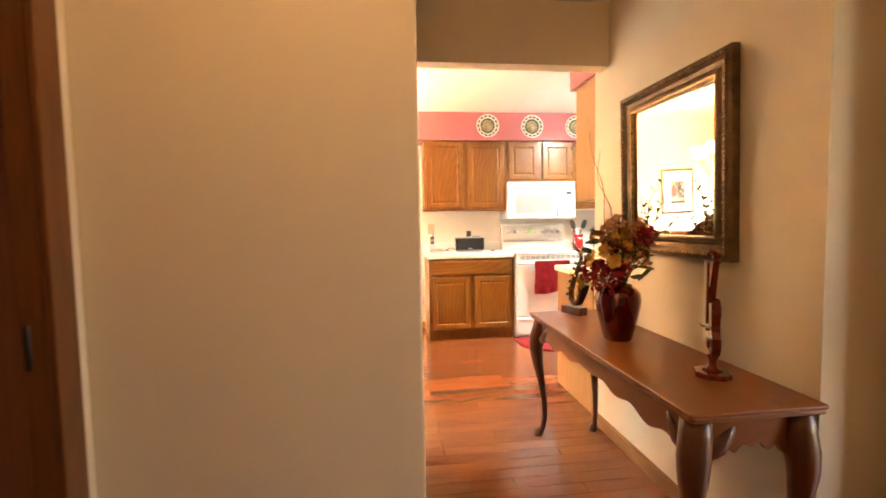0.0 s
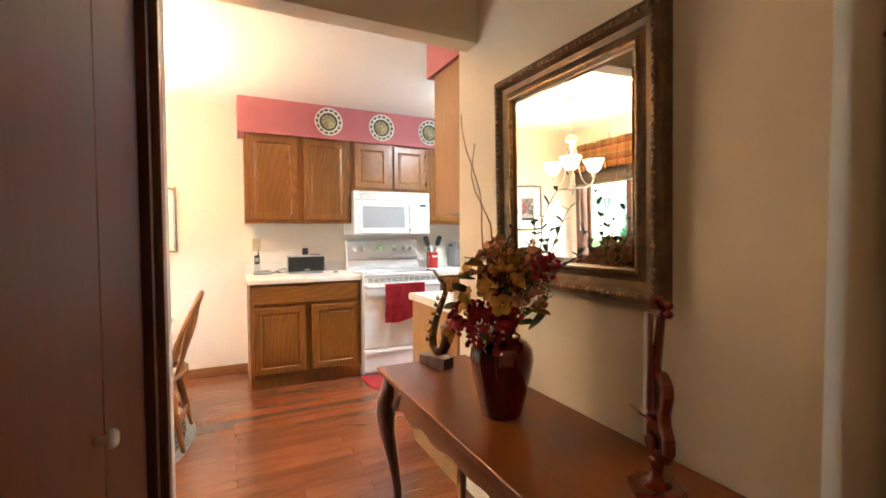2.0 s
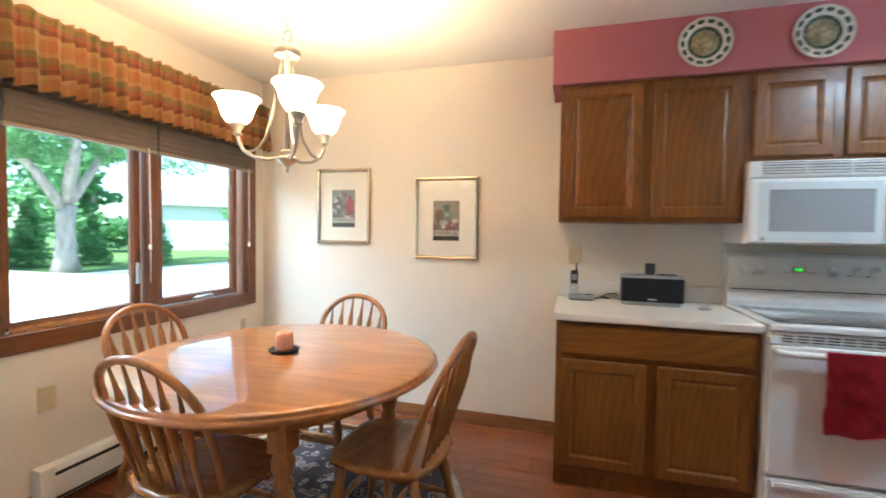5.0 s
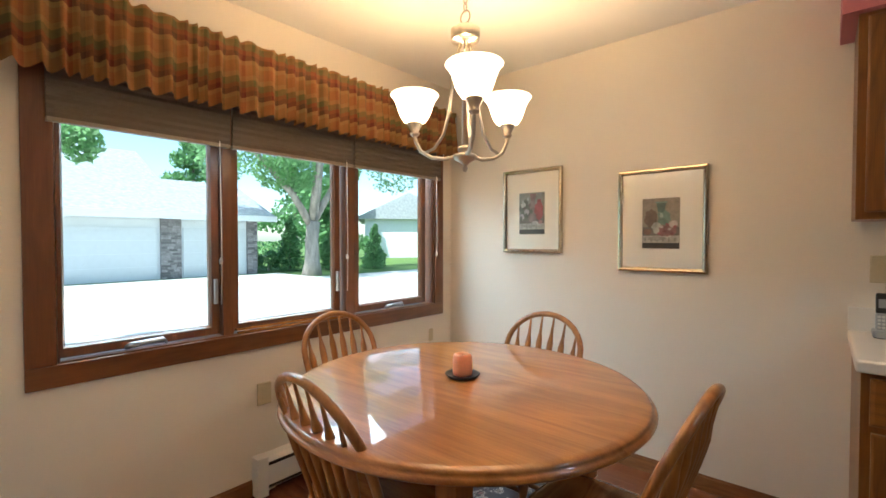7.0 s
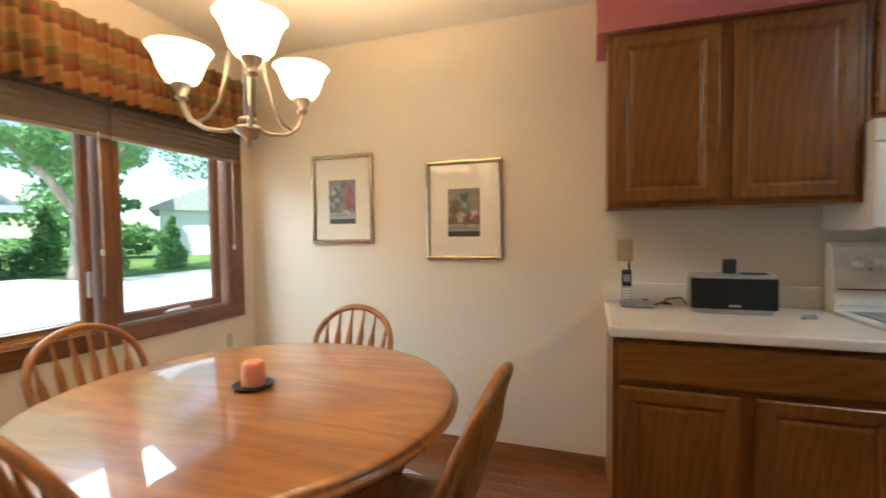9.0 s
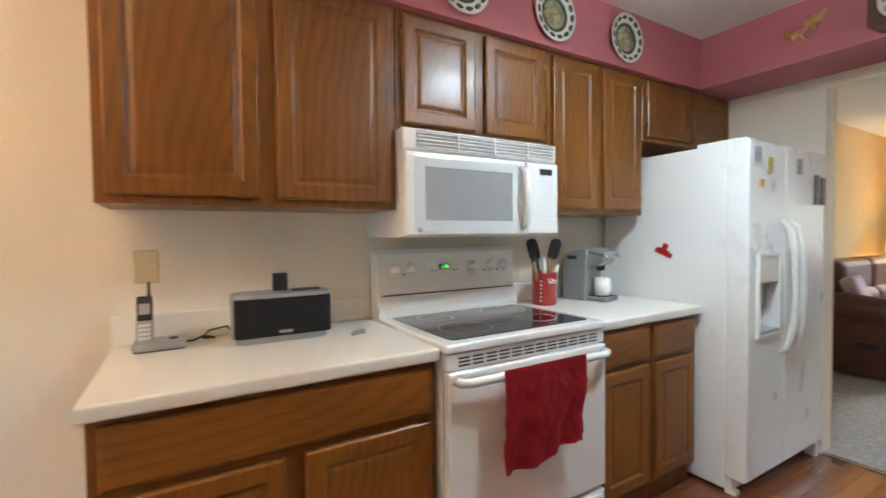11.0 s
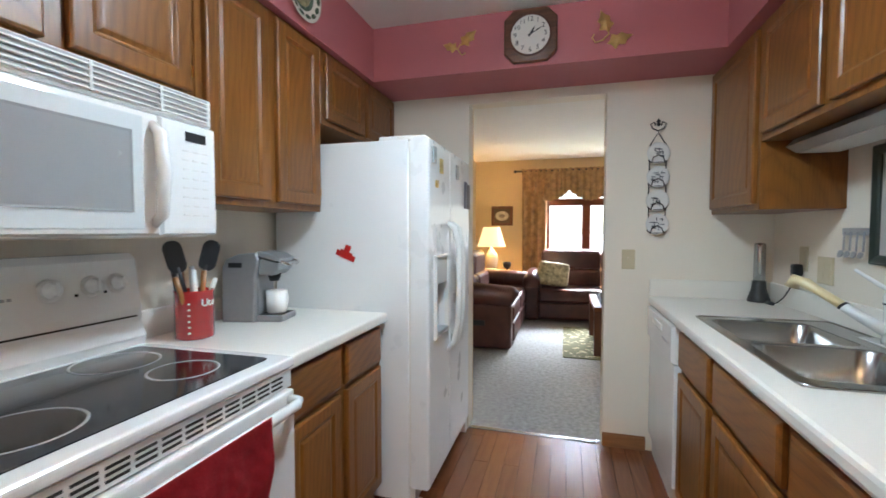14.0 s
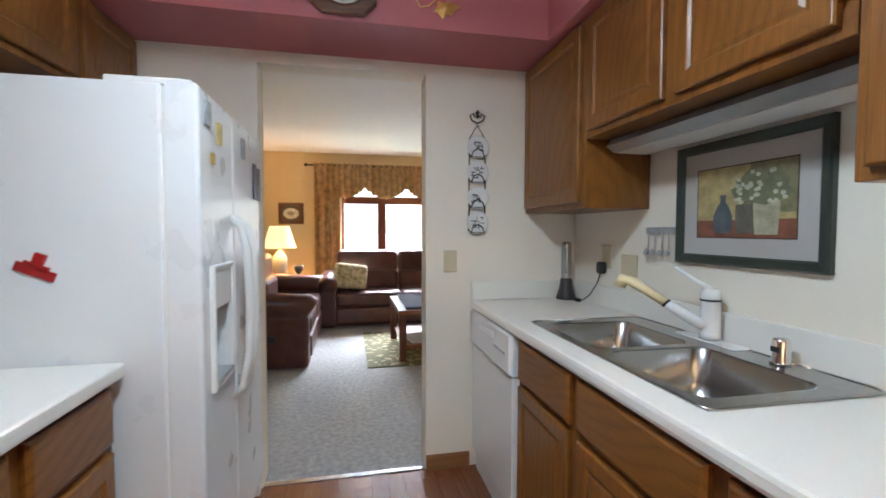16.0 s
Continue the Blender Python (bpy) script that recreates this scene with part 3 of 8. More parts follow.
towel(pose(1.728, YN - 0.735, 0.832), 0.385, 0.345, "dark red terry dish towel hanging over the oven handle")
bm = slab(bmesh.new(), [(x, y) for x, y in [(1.335, 4.52), (2.07, 4.52)] + [(1.7025 + 0.3675 * math.cos(radians(-a)), 4.30 - 0.30 * math.sin(radians(a))) for a in range(0, 181, 6)]], 0.001, 0.012, 0.004)
tagged(part("floor_mat", bm, RED_MAT), "red half-round woven floor mat before the stove", "mat")

# microwave over the range
mw = thing("microwave", pose(1.356, YN, 1.268), "white over-range microwave oven with a grey window", "microwave")
MWW, MWH, MD = 0.778, 0.412, 0.345
part("body", box(bmesh.new(), 0.0, MWW, -MD, 0, 0.0, MWH, 0.004), WHITE, mw)
part("door", loft(bmesh.new(), 0.0, 0.585, 0.006, 0.325, [(0, -MD), (0, -MD - 0.030), (0.006, -MD - 0.040), (0.02, -MD - 0.042)]), WHITE, mw)
part("window_border", loft(bmesh.new(), 0.038, 0.535, 0.022, 0.308, [(0, -MD - 0.0405), (0, -MD - 0.0425), (0.003, -MD - 0.0432), (0.004, -MD - 0.0432)]), material("pale_glass_border", (0.66, 0.70, 0.71), 0.12, vary=0.01, coat=0.6), mw, "pale glass border")
for gx in (0.235, 0.415, 0.595):
    part("grille_rib", one_box(gx, gx + 0.008, -MD - 0.0375, -MD - 0.027, 0.338, 0.405), WHITE, mw)
part("window", loft(bmesh.new(), 0.085, 0.505, 0.065, 0.268, [(0, -MD - 0.040), (0, -MD - 0.0455), (0.006, -MD - 0.0442)]), GREYGLASS, mw, "grey perforated door window")
part("control_panel", loft(bmesh.new(), 0.588, MWW, 0.006, 0.325, [(0, -MD), (0, -MD - 0.030), (0.006, -MD - 0.040), (0.02, -MD - 0.042)]), WHITE, mw)
part("display", one_box(0.665, 0.735, -MD - 0.045, -MD - 0.041, 0.272, 0.298), BLACK, mw, "black clock display")
keys = boxes(*[(0.655 + c * 0.034, 0.675 + c * 0.034, -MD - 0.0432, -MD - 0.041, 0.06 + r * 0.026, 0.064 + r * 0.026) for c in range(3) for r in range(8)])
tagged(part("keypad_print", keys, SKIRT, mw, "rows of pale grey key markings"), kind="stuff")
part("badge", lathe(bmesh.new(), [(0.011, 0), (0.011, 0.002)], 18, pose(0.06, -MD - 0.0415, 0.03, 90)), SILVER, mw)
bm = tube(bmesh.new(), [(0.565, -MD - 0.038, 0.295), (0.565, -MD - 0.066, 0.27), (0.565, -MD - 0.078, 0.17), (0.565, -MD - 0.066, 0.06), (0.565, -MD - 0.038, 0.035)], [0.012, 0.016, 0.017, 0.016, 0.012], 10)
part("handle", bm, WHITE, mw)
grille = part("grille", loft(bmesh.new(), 0.0, MWW, 0.329, MWH, [(0, -MD), (0, -MD - 0.022), (0.006, -MD - 0.028), (0.012, -MD - 0.028)]), WHITE, mw)
for i in range(5):
    part("louvre", box(bmesh.new(), 0.055, MWW - 0.02, -MD - 0.036, -MD - 0.027, 0.340 + i * 0.0135, 0.345 + i * 0.0135, 0.002), WHITE_PLASTIC, grille)
    # Grey strip paints the shade in the gap between two louvres.
    part("slot", one_box(0.055, MWW - 0.02, -MD - 0.0295, -MD - 0.0275, 0.346 + i * 0.0135, 0.3525 + i * 0.0135), BURNER, grille)

# refrigerator
FX, FW, FH = 2.895, 0.85, 1.70
fr = thing("refrigerator", pose(FX, YN - 0.03, 0), "white side-by-side refrigerator with an ice dispenser", "refrigerator")
part("body", box(bmesh.new(), 0, FW, -0.70, 0, 0.02, FH, 0.006), FRIDGE_SKIN, fr)
part("gasket", one_box(0.01, FW - 0.01, -0.712, -0.70, 0.09, FH - 0.005), WHITE_PLASTIC, fr)
SPL = 0.375


def fridge_door(x0, x1, hole=None):
    bm = bmesh.new()
    y0, y1, z0, z1 = -0.80, -0.712, 0.085, FH + 0.008
    if hole is None:
        return box(bm, x0, x1, y0, y1, z0, z1, 0.014, 3)
    a, b, c, d = hole
    xs, zs = (x0, a, b, x1), (z0, c, d, z1)
    grid = [[bm.verts.new((x, y0, z)) for x in xs] for z in zs]
    front = [bm.faces.new((grid[j][i], grid[j][i + 1], grid[j + 1][i + 1], grid[j + 1][i])) for j in range(3) for i in range(3) if (i, j) != (1, 1)]
    grown = bmesh.ops.extrude_face_region(bm, geom=front)
    for v in grown["geom"]:
        if isinstance(v, bmesh.types.BMVert):
            v.co.y = y1
    bm.faces.ensure_lookup_table()
    bmesh.ops.recalc_face_normals(bm, faces=bm.faces[:])
    rim = [e for e in bm.edges if all(abs(v.co.y - y0) < 1e-6 for v in e.verts) and (all(abs(v.co.x - x0) < 1e-6 for v in e.verts) or all(abs(v.co.x - x1) < 1e-6 for v in e.verts) or all(abs(v.co.z - z0) < 1e-6 for v in e.verts) or all(abs(v.co.z - z1) < 1e-6 for v in e.verts))]
    bmesh.ops.bevel(bm, geom=rim, offset=0.012, segments=3, profile=0.5, affect="EDGES")
    return bm


left = part("door", fridge_door(0.003, SPL - 0.003, (0.085, 0.29, 0.78, 1.16)), FRIDGE_SKIN, fr)
part("dispenser_recess", one_box(0.087, 0.288, -0.726, -0.7125, 0.782, 1.158), WHITE_PLASTIC, left)
part("dispenser_bezel", loft(bmesh.new(), 0.075, 0.30, 0.77, 1.17, [(0, -0.795), (0, -0.812), (0.005, -0.816), (0.014, -0.815), (0.016, -0.795)], cap=False), WHITE_PLASTIC, left)
part("dispenser_panel", box(bmesh.new(), 0.09, 0.285, -0.81, -0.74, 1.03, 1.155, 0.005), WHITE_PLASTIC, left)
for lx in (0.12, 0.21):
    part("dispenser_lever", one_box(lx, lx + 0.03, -0.765, -0.75, 0.93, 1.03), SILVER, left)
part("drip_tray", box(bmesh.new(), 0.09, 0.285, -0.815, -0.725, 0.785, 0.80, 0.003), SILVER, left)
right = part("door", fridge_door(SPL + 0.003, FW - 0.003), FRIDGE_SKIN, fr)
for hx, owner in ((SPL - 0.045, left), (SPL + 0.045, right)):
    bm = tube(bmesh.new(), [(hx, -0.798, 1.33), (hx, -0.835, 1.30), (hx, -0.857, 1.20), (hx, -0.863, 1.0), (hx, -0.857, 0.82), (hx, -0.835, 0.70), (hx, -0.798, 0.66)], [0.013, 0.016, 0.017, 0.017, 0.017, 0.016, 0.013], 10, 0.8)
    part("handle", bm, WHITE_PLASTIC, owner)
part("toe_grille", box(bmesh.new(), 0.01, FW - 0.01, -0.73, -0.69, 0.02, 0.078, 0.003), WHITE_PLASTIC, fr)
part("hinge_cover", box(bmesh.new(), 0.02, 0.12, -0.775, -0.55, FH + 0.0005, FH + 0.022, 0.006), WHITE_PLASTIC, fr)
part("hinge_cover", box(bmesh.new(), FW - 0.12, FW - 0.02, -0.775, -0.66, FH + 0.0005, FH + 0.022, 0.006), WHITE_PLASTIC, fr)
part("foot", one_box(FW - 0.05, FW - 0.01, -0.79, -0.74, 0.0, 0.07), WHITE_PLASTIC, fr)
part("foot", one_box(0.01, 0.05, -0.75, -0.70, 0.0, 0.02), WHITE_PLASTIC, fr)
tray = lathe(bmesh.new(), [(0.13, 0.0), (0.165, 0.02), (0.17, 0.02), (0.135, -0.002)], 32, cap=False)
lathe(tray, [(0.001, 0.0), (0.132, 0.001)], 32, cap=False)
tagged(part("tray", tray, BLACK), "dark round tray lying on top of the refrigerator", "tray").matrix_world = pose(3.22, 4.62, FH + 0.004)
# magnets and clip
bm = boxes((-0.004, 0.0, -0.045, 0.045, -0.012, 0.012), (-0.010, 0.0, -0.028, 0.028, 0.012, 0.02), (-0.012, 0.0, -0.012, 0.012, 0.02, 0.046), bevel=0.002)
tagged(part("magnet_clip", bm, RED_GLAZE), "red plastic clip magnet on the refrigerator side", "magnet").matrix_world = pose(FX - 0.0005, 4.74, 1.168, 22, 0, 0) @ Matrix.Diagonal((1, 1.15, 1.15, 1))
for i, (mx, mz, mw_, mh, colour) in enumerate(((0.05, 1.60, 0.05, 0.075, (0.3, 0.32, 0.33)), (0.17, 1.565, 0.045, 0.07, (0.45, 0.33, 0.1)), (0.10, 1.49, 0.03, 0.035, (0.45, 0.28, 0.06)), (0.49, 1.57, 0.05, 0.08, (0.3, 0.3, 0.3)), (0.70, 1.42, 0.055, 0.16, (0.06, 0.06, 0.09)), (0.78, 1.42, 0.055, 0.15, (0.10, 0.07, 0.06)))):
    mm = material("magnet_print", colour, 0.4, vary=0.4, scale=40)
    tagged(part("magnet", box(bmesh.new(), 0, mw_, -0.008, 0, 0, mh, 0.002), mm), "small printed magnet on the refrigerator door", "magnet", "refrigerator magnets").matrix_world = pose(FX + mx, YN - 0.03 - 0.801, mz)

# things on the north counters
ph = thing("cordless_phone", pose(0.545, 5.03, 0.911), "silver and black cordless telephone standing in its charging base", "telephone")
part("base", slab(bmesh.new(), round_rect(-0.045, 0.105, -0.055, 0.05, 0.02), 0.003, 0.03, 0.007, 3), SILVER, ph)
part("foot", slab(bmesh.new(), round_rect(-0.042, 0.102, -0.052, 0.047, 0.02), 0.0, 0.003), BLACK, ph)
part("base_key", lathe(bmesh.new(), [(0.015, 0.03), (0.014, 0.033), (0.002, 0.034)], 16, pose(0.068, -0.005, 0)), BLACK, ph)
handset = part("handset", box(bmesh.new(), -0.024, 0.024, -0.014, 0.014, 0.018, 0.095, 0.008, 3), SILVER, ph)
handset.matrix_local = pose(-0.012, -0.005, 0, -10)
part("earpiece", box(bmesh.new(), -0.0225, 0.0225, -0.013, 0.013, 0.093, 0.175, 0.008, 3), BLACK, handset, "glossy black upper half")
part("screen", one_box(-0.015, 0.015, -0.0155, -0.012, 0.115, 0.15), GREYGLASS, handset)
part("antenna", tube(bmesh.new(), [(0.012, 0.004, 0.17), (0.012, 0.004, 0.20), (0.012, 0.004, 0.222)], [0.006, 0.005, 0.004], 8), BLACK, handset)
for r in range(4):
    for c in range(3):
        part("key", box(bmesh.new(), -0.018 + c * 0.0125, -0.008 + c * 0.0125, -0.0165, -0.013, 0.032 + r * 0.014, 0.042 + r * 0.014, 0.002, 1), WHITE_PLASTIC, handset)
rad = thing("music_dock", pose(0.948, 4.955, 0.911) @ Matrix.Diagonal((1.02, 1, 1.27, 1)), "black cloth-fronted speaker dock with rounded ends", "speaker")
bm = slab(bmesh.new(), round_rect(-0.165, 0.165, -0.065, 0.065, 0.05, 6), 0.012, 0.135, 0.008)
part("body", bm, SILVER, rad)
part("grille", slab(bmesh.new(), round_rect(-0.158, 0.158, -0.069, -0.02, 0.018, 6), 0.018, 0.122, 0.004), material("black_speaker_cloth", (0.008, 0.008, 0.009), 0.95, vary=0.2, fine=400), rad, "black speaker cloth")
part("foot", slab(bmesh.new(), round_rect(-0.15, 0.15, -0.055, 0.055, 0.04, 6), 0.0, 0.012), SILVER, rad)
part("player", box(bmesh.new(), -0.03, 0.02, -0.01, 0.01, 0.135, 0.185, 0.004), BLACK, rad)
part("control_strip", slab(bmesh.new(), round_rect(0.03, 0.125, -0.045, 0.0, 0.012), 0.1355, 0.140, 0.001), BLACK, rad)
part("badge", one_box(-0.022, 0.022, -0.0705, -0.068, 0.026, 0.034), SILVER, rad)


def wall_plate(m, w, h, mat, label, category, holes=0, toggles=0):
    t = thing("wall_plate", m, label, category)
    part("plate", loft(bmesh.new(), -w / 2, w / 2, -h / 2, h / 2, [(0, 0), (0, -0.003), (0.004, -0.006)]), mat, t)
    for i in range(toggles):
        part("toggle", box(bmesh.new(), -0.005 + (i - (toggles - 1) / 2) * 0.046, 0.005 + (i - (toggles - 1) / 2) * 0.046, -0.016, -0.005, -0.004, 0.014, 0.002), mat, t)
    for i in range(holes):
        z = (-0.02, 0.02)[i % 2]
        x = (i // 2 - (max(1, holes // 2) - 1) / 2) * 0.046
        part("socket", boxes((x - 0.014, x + 0.014, -0.0075, -0.005, z - 0.012, z + 0.012), bevel=0.001), mat, t)
    return t


wall_plate(pose(0.535, YN, 1.175), 0.075, 0.115, IVORY, "ivory wall outlet plate above the counter", "outlet", 2)
wall_plate(pose(-0.62, YN, 0.46), 0.075, 0.115, WHITE_PLASTIC, "white wall outlet low on the wall", "outlet", 2)
cord = tube(bmesh.new(), [(0.645, 5.06, 0.918), (0.67, 5.07, 0.916), (0.70, 5.05, 0.932), (0.735, 5.07, 0.919), (0.70, 5.085, 0.917), (0.72, 5.10, 0.94), (0.78, 5.09, 0.95), (0.80, 5.05, 0.918), (0.83, 5.03, 0.918)], 0.004, 6)
tagged(part("power_cord", cord, BLACK), "black power cord trailing along the counter", "cord")

crock = thing("utensil_crock", pose(2.262, 4.995, 0.911), "red tin crock holding black cooking utensils", "crock")
part("pot", lathe(bmesh.new(), [(0.058, 0.0), (0.062, 0.004), (0.062, 0.162), (0.065, 0.168), (0.058, 0.168), (0.055, 0.02), (0.002, 0.02)], 32), RED_GLAZE, crock)
for k, letter in enumerate("Uten"):
    turn = radians(-104 + 17 * k)
    cu = bpy.data.curves.new("letter", "FONT")
    cu.body, cu.size, cu.align_x, cu.extrude, cu.offset = letter, 0.036, "CENTER", 0.0004, 0.0006
    cu.materials.append(PAPER)
    ob = new("letter", cu)
    ob.parent = crock
    ob.matrix_local = pose(0.0626 * math.cos(turn), 0.0626 * math.sin(turn), 0.115, 90, 0, math.degrees(turn) + 90)
for k in range(6):
    turn = radians(-150)
    part("ruling", box(bmesh.new(), -0.004, 0.004, -0.0004, 0.0004, 0.022 + 0.02 * k, 0.028 + 0.02 * k), PAPER, crock).matrix_local = pose(0.0622 * math.cos(turn), 0.0622 * math.sin(turn), 0.0, 0, 0, -60)
UT = [((0.02, 0.01, 0.03), (-0.045, 0.02, 0.25), "spatula"), ((-0.02, 0.0, 0.03), (0.06, 0.0, 0.25), "spoon"), ((0.0, -0.015, 0.03), (-0.03, -0.03, 0.24), "knife_handle"), ((0.02, 0.02, 0.03), (0.02, 0.03, 0.25), "whisk_handle"), ((-0.01, -0.02, 0.03), (0.08, -0.02, 0.20), "knife_handle"), ((-0.02, -0.01, 0.03), (-0.085, -0.01, 0.22), "wooden_spoon"), ((0.0, 0.03, 0.03), (0.0, 0.055, 0.235), "turned_handle"), ((0.01, -0.01, 0.03), (0.012, -0.035, 0.235), "wooden_handle"), ((-0.03, 0.02, 0.03), (-0.035, 0.05, 0.24), "ladle_handle")]
for a, b, kind in UT:
    mat = HONEY_Z if kind in ("wooden_spoon", "wooden_handle") else CASING_Z if kind == "turned_handle" else (SILVER if kind == "whisk_handle" else (WHITE_PLASTIC if kind == "knife_handle" else BLACK))
    bm = tube(bmesh.new(), [a, b], 0.006 if kind in ("spatula", "spoon") else 0.009, 8)
    if kind in ("spatula", "spoon"):
        va, vb = Vector(a), Vector(b)
        d = (vb - va).normalized()
        t = bmesh.new()
        slab(t, round_rect(-0.029, 0.029, -0.01, 0.105, 0.027), -0.003, 0.003)
        merge(bm, t, Matrix.Translation(vb - d * 0.01) @ d.to_track_quat("Y", "Z").to_matrix().to_4x4() @ pose(0, 0, 0, 0, 35 if kind == "spoon" else 50, 0))
    part(kind, bm, mat, crock)

kg = thing("coffee_maker", pose(2.60, 4.99, 0.911, 0, 0, 12) @ Matrix.Diagonal((0.84, 0.86, 0.86, 1)), "silver single-cup coffee maker with a white mug", "coffee maker")
KSIDE = Matrix(((0, 0, 1, 0), (1, 0, 0, 0), (0, 1, 0, 0), (0, 0, 0, 1)))
SATIN = material("satin_grey_casing", (0.30, 0.30, 0.305), 0.30, 0.35, vary=0.05, scale=30)
part("body", slab(bmesh.new(), [(0.135, 0.0), (0.14, 0.03), (0.135, 0.26), (0.115, 0.30), (0.06, 0.325), (-0.03, 0.332), (-0.045, 0.30), (-0.03, 0.215), (-0.022, 0.03), (-0.022, 0.0)], -0.105, 0.105, 0.010, 3, KSIDE), SATIN, kg)
part("brew_head", slab(bmesh.new(), [(-0.035, 0.225), (-0.10, 0.222), (-0.132, 0.25), (-0.135, 0.285), (-0.05, 0.305), (-0.035, 0.30)], -0.082, 0.082, 0.008, 3, KSIDE), SATIN, kg)
part("spout", lathe(bmesh.new(), [(0.022, 0.0), (0.03, 0.02), (0.034, 0.05)], 20, pose(0.0, -0.075, 0.19)), BLACK, kg)
part("lid", slab(bmesh.new(), [(-0.03, 0.318), (-0.03, 0.338), (-0.10, 0.328), (-0.142, 0.305), (-0.142, 0.288), (-0.06, 0.307)], -0.088, 0.088, 0.005, 2, KSIDE), SILVER, kg)
part("lid_handle", tube(bmesh.new(), [(-0.07, -0.12, 0.296), (-0.07, -0.168, 0.278), (0.07, -0.168, 0.278), (0.07, -0.12, 0.296)], 0.009, 8), CHROME, kg, "bright metal lid handle")
part("recess_panel", box(bmesh.new(), -0.08, 0.08, -0.030, -0.018, 0.035, 0.215, 0.004), SATIN, kg)
part("drip_tray", box(bmesh.new(), -0.085, 0.085, -0.15, -0.015, 0.0, 0.03, 0.008, 3), SATIN, kg)
part("tray_grid", one_box(-0.07, 0.07, -0.14, -0.03, 0.029, 0.0315), DARKGAP, kg)
part("grip_slot", one_box(-0.108, -0.1045, 0.035, 0.10, 0.262, 0.285), BLACK, kg)
mug = thing("mug", pose(2.616, 4.918, 0.9385, 0, 0, 12) @ Matrix.Diagonal((1.0, 1.0, 0.98, 1)), "white ceramic mug standing under the coffee spout", "mug")
part("cup", lathe(bmesh.new(), [(0.034, 0.0), (0.041, 0.006), (0.043, 0.098), (0.039, 0.098), (0.037, 0.01), (0.002, 0.01)], 28), WHITE, mug)
part("handle", tube(bmesh.new(), [(0.040, -0.01, 0.08), (0.062, -0.015, 0.08), (0.070, -0.017, 0.05), (0.060, -0.015, 0.022), (0.040, -0.01, 0.02)], 0.006, 8), WHITE, mug)
tagged(part("bag_clip", boxes((-0.03, 0.03, -0.006, 0.006, 0.0, 0.012), (-0.025, 0.02, -0.01, -0.004, 0.008, 0.02), bevel=0.002), SILVER), "small metal clip lying on the counter", "clip").matrix_world = pose(1.20, 4.86, 0.911, 0, 0, 20)

# plates on the north soffit
PLATE_W = material("cream_porcelain", (0.74, 0.72, 0.64), 0.18, vary=0.03, coat=0.4)
PLATE_G = material("dark_green_border", (0.075, 0.11, 0.075), 0.25, vary=0.8, scale=90)
PLATE_P = material("printed_scene", (0.40, 0.35, 0.20), 0.25, vary=0.6, scale=55, fine=160, coat=0.4)


def deco_plate(m, label):
    t = thing("plate", m, label, "plate", "plates on the soffit")
    part("dish", lathe(bmesh.new(), [(0.002, 0.004), (0.075, 0.004), (0.082, 0.012), (0.122, 0.022), (0.126, 0.021), (0.122, 0.017), (0.08, 0.006), (0.075, 0.0), (0.002, 0.0)], 40), PLATE_W, t)
    part("centre_print", lathe(bmesh.new(), [(0.002, 0.0052), (0.062, 0.0052), (0.062, 0.0045)], 32, cap=False), PLATE_P, t, "green and brown printed scene")
    part("green_ring", lathe(bmesh.new(), [(0.080, 0.0100), (0.0735, 0.0058), (0.063, 0.0053)], 40, cap=False), PLATE_G, t)
    rim = bmesh.new()
    for i in range(14):
        a = 2 * math.pi * i / 14
        lathe(rim, [(0.002, 0.0012), (0.009, 0.0006), (0.009, -0.001)], 7, pose(0.103 * math.cos(a), 0.103 * math.sin(a), 0.0188) @ pose(0, 0, 0, 0, 0, math.degrees(a)) @ pose(0, 0, 0, 0, -14, 0) @ Matrix.Diagonal((1.15, 2.1, 1, 1)))
    tagged(part("rim_sprigs", rim, PLATE_G, t, "dark green sprigs round the rim"), kind="stuff")
    return t


p0 = deco_plate(pose(1.14, 4.807, 2.292, 90, 0, 0), "cream plate with green rim and printed scene")
for px in (1.64, 2.145, 2.655):
    copy_thing(p0, pose(px, 4.807, 2.288, 90, 0, 0))

# ---- kitchen, east wall ----
clock = thing("wall_clock", pose(3.372, 3.92, 2.292, 0, 0, -90), "octagonal wooden wall clock with a white dial", "clock")


def octagon(r, c):
    return [(r, -c), (r, c), (c, r), (-c, r), (-r, c), (-r, -c), (-c, -r), (c, -r)]


UPRIGHT = pose(0, 0, 0, 90)
bm = bmesh.new()
slab(bm, octagon(0.135, 0.085), 0.0, 0.03, 0.008, 2, UPRIGHT)
part("case", bm, wood("clock_case", (0.07, 0.026, 0.012), (0.15, 0.06, 0.026), 0, 0.3, 0.4), clock)
part("dial", lathe(bmesh.new(), [(0.002, 0.034), (0.098, 0.034), (0.104, 0.030)], 40, UPRIGHT), PAPER, clock)
part("bezel", lathe(bmesh.new(), [(0.098, 0.033), (0.101, 0.038), (0.106, 0.036), (0.108, 0.029)], 40, UPRIGHT, cap=False), WALNUT_Z, clock)


def text(name, body, size, m, mat, parent):
    cu = bpy.data.curves.new(name, "FONT")
    cu.body, cu.size, cu.align_x, cu.align_y, cu.extrude = body, size, "CENTER", "CENTER", 0.0004
    cu.materials.append(mat)
    ob = new(name, cu)
    ob.parent = parent
    ob.matrix_local = m
    return ob


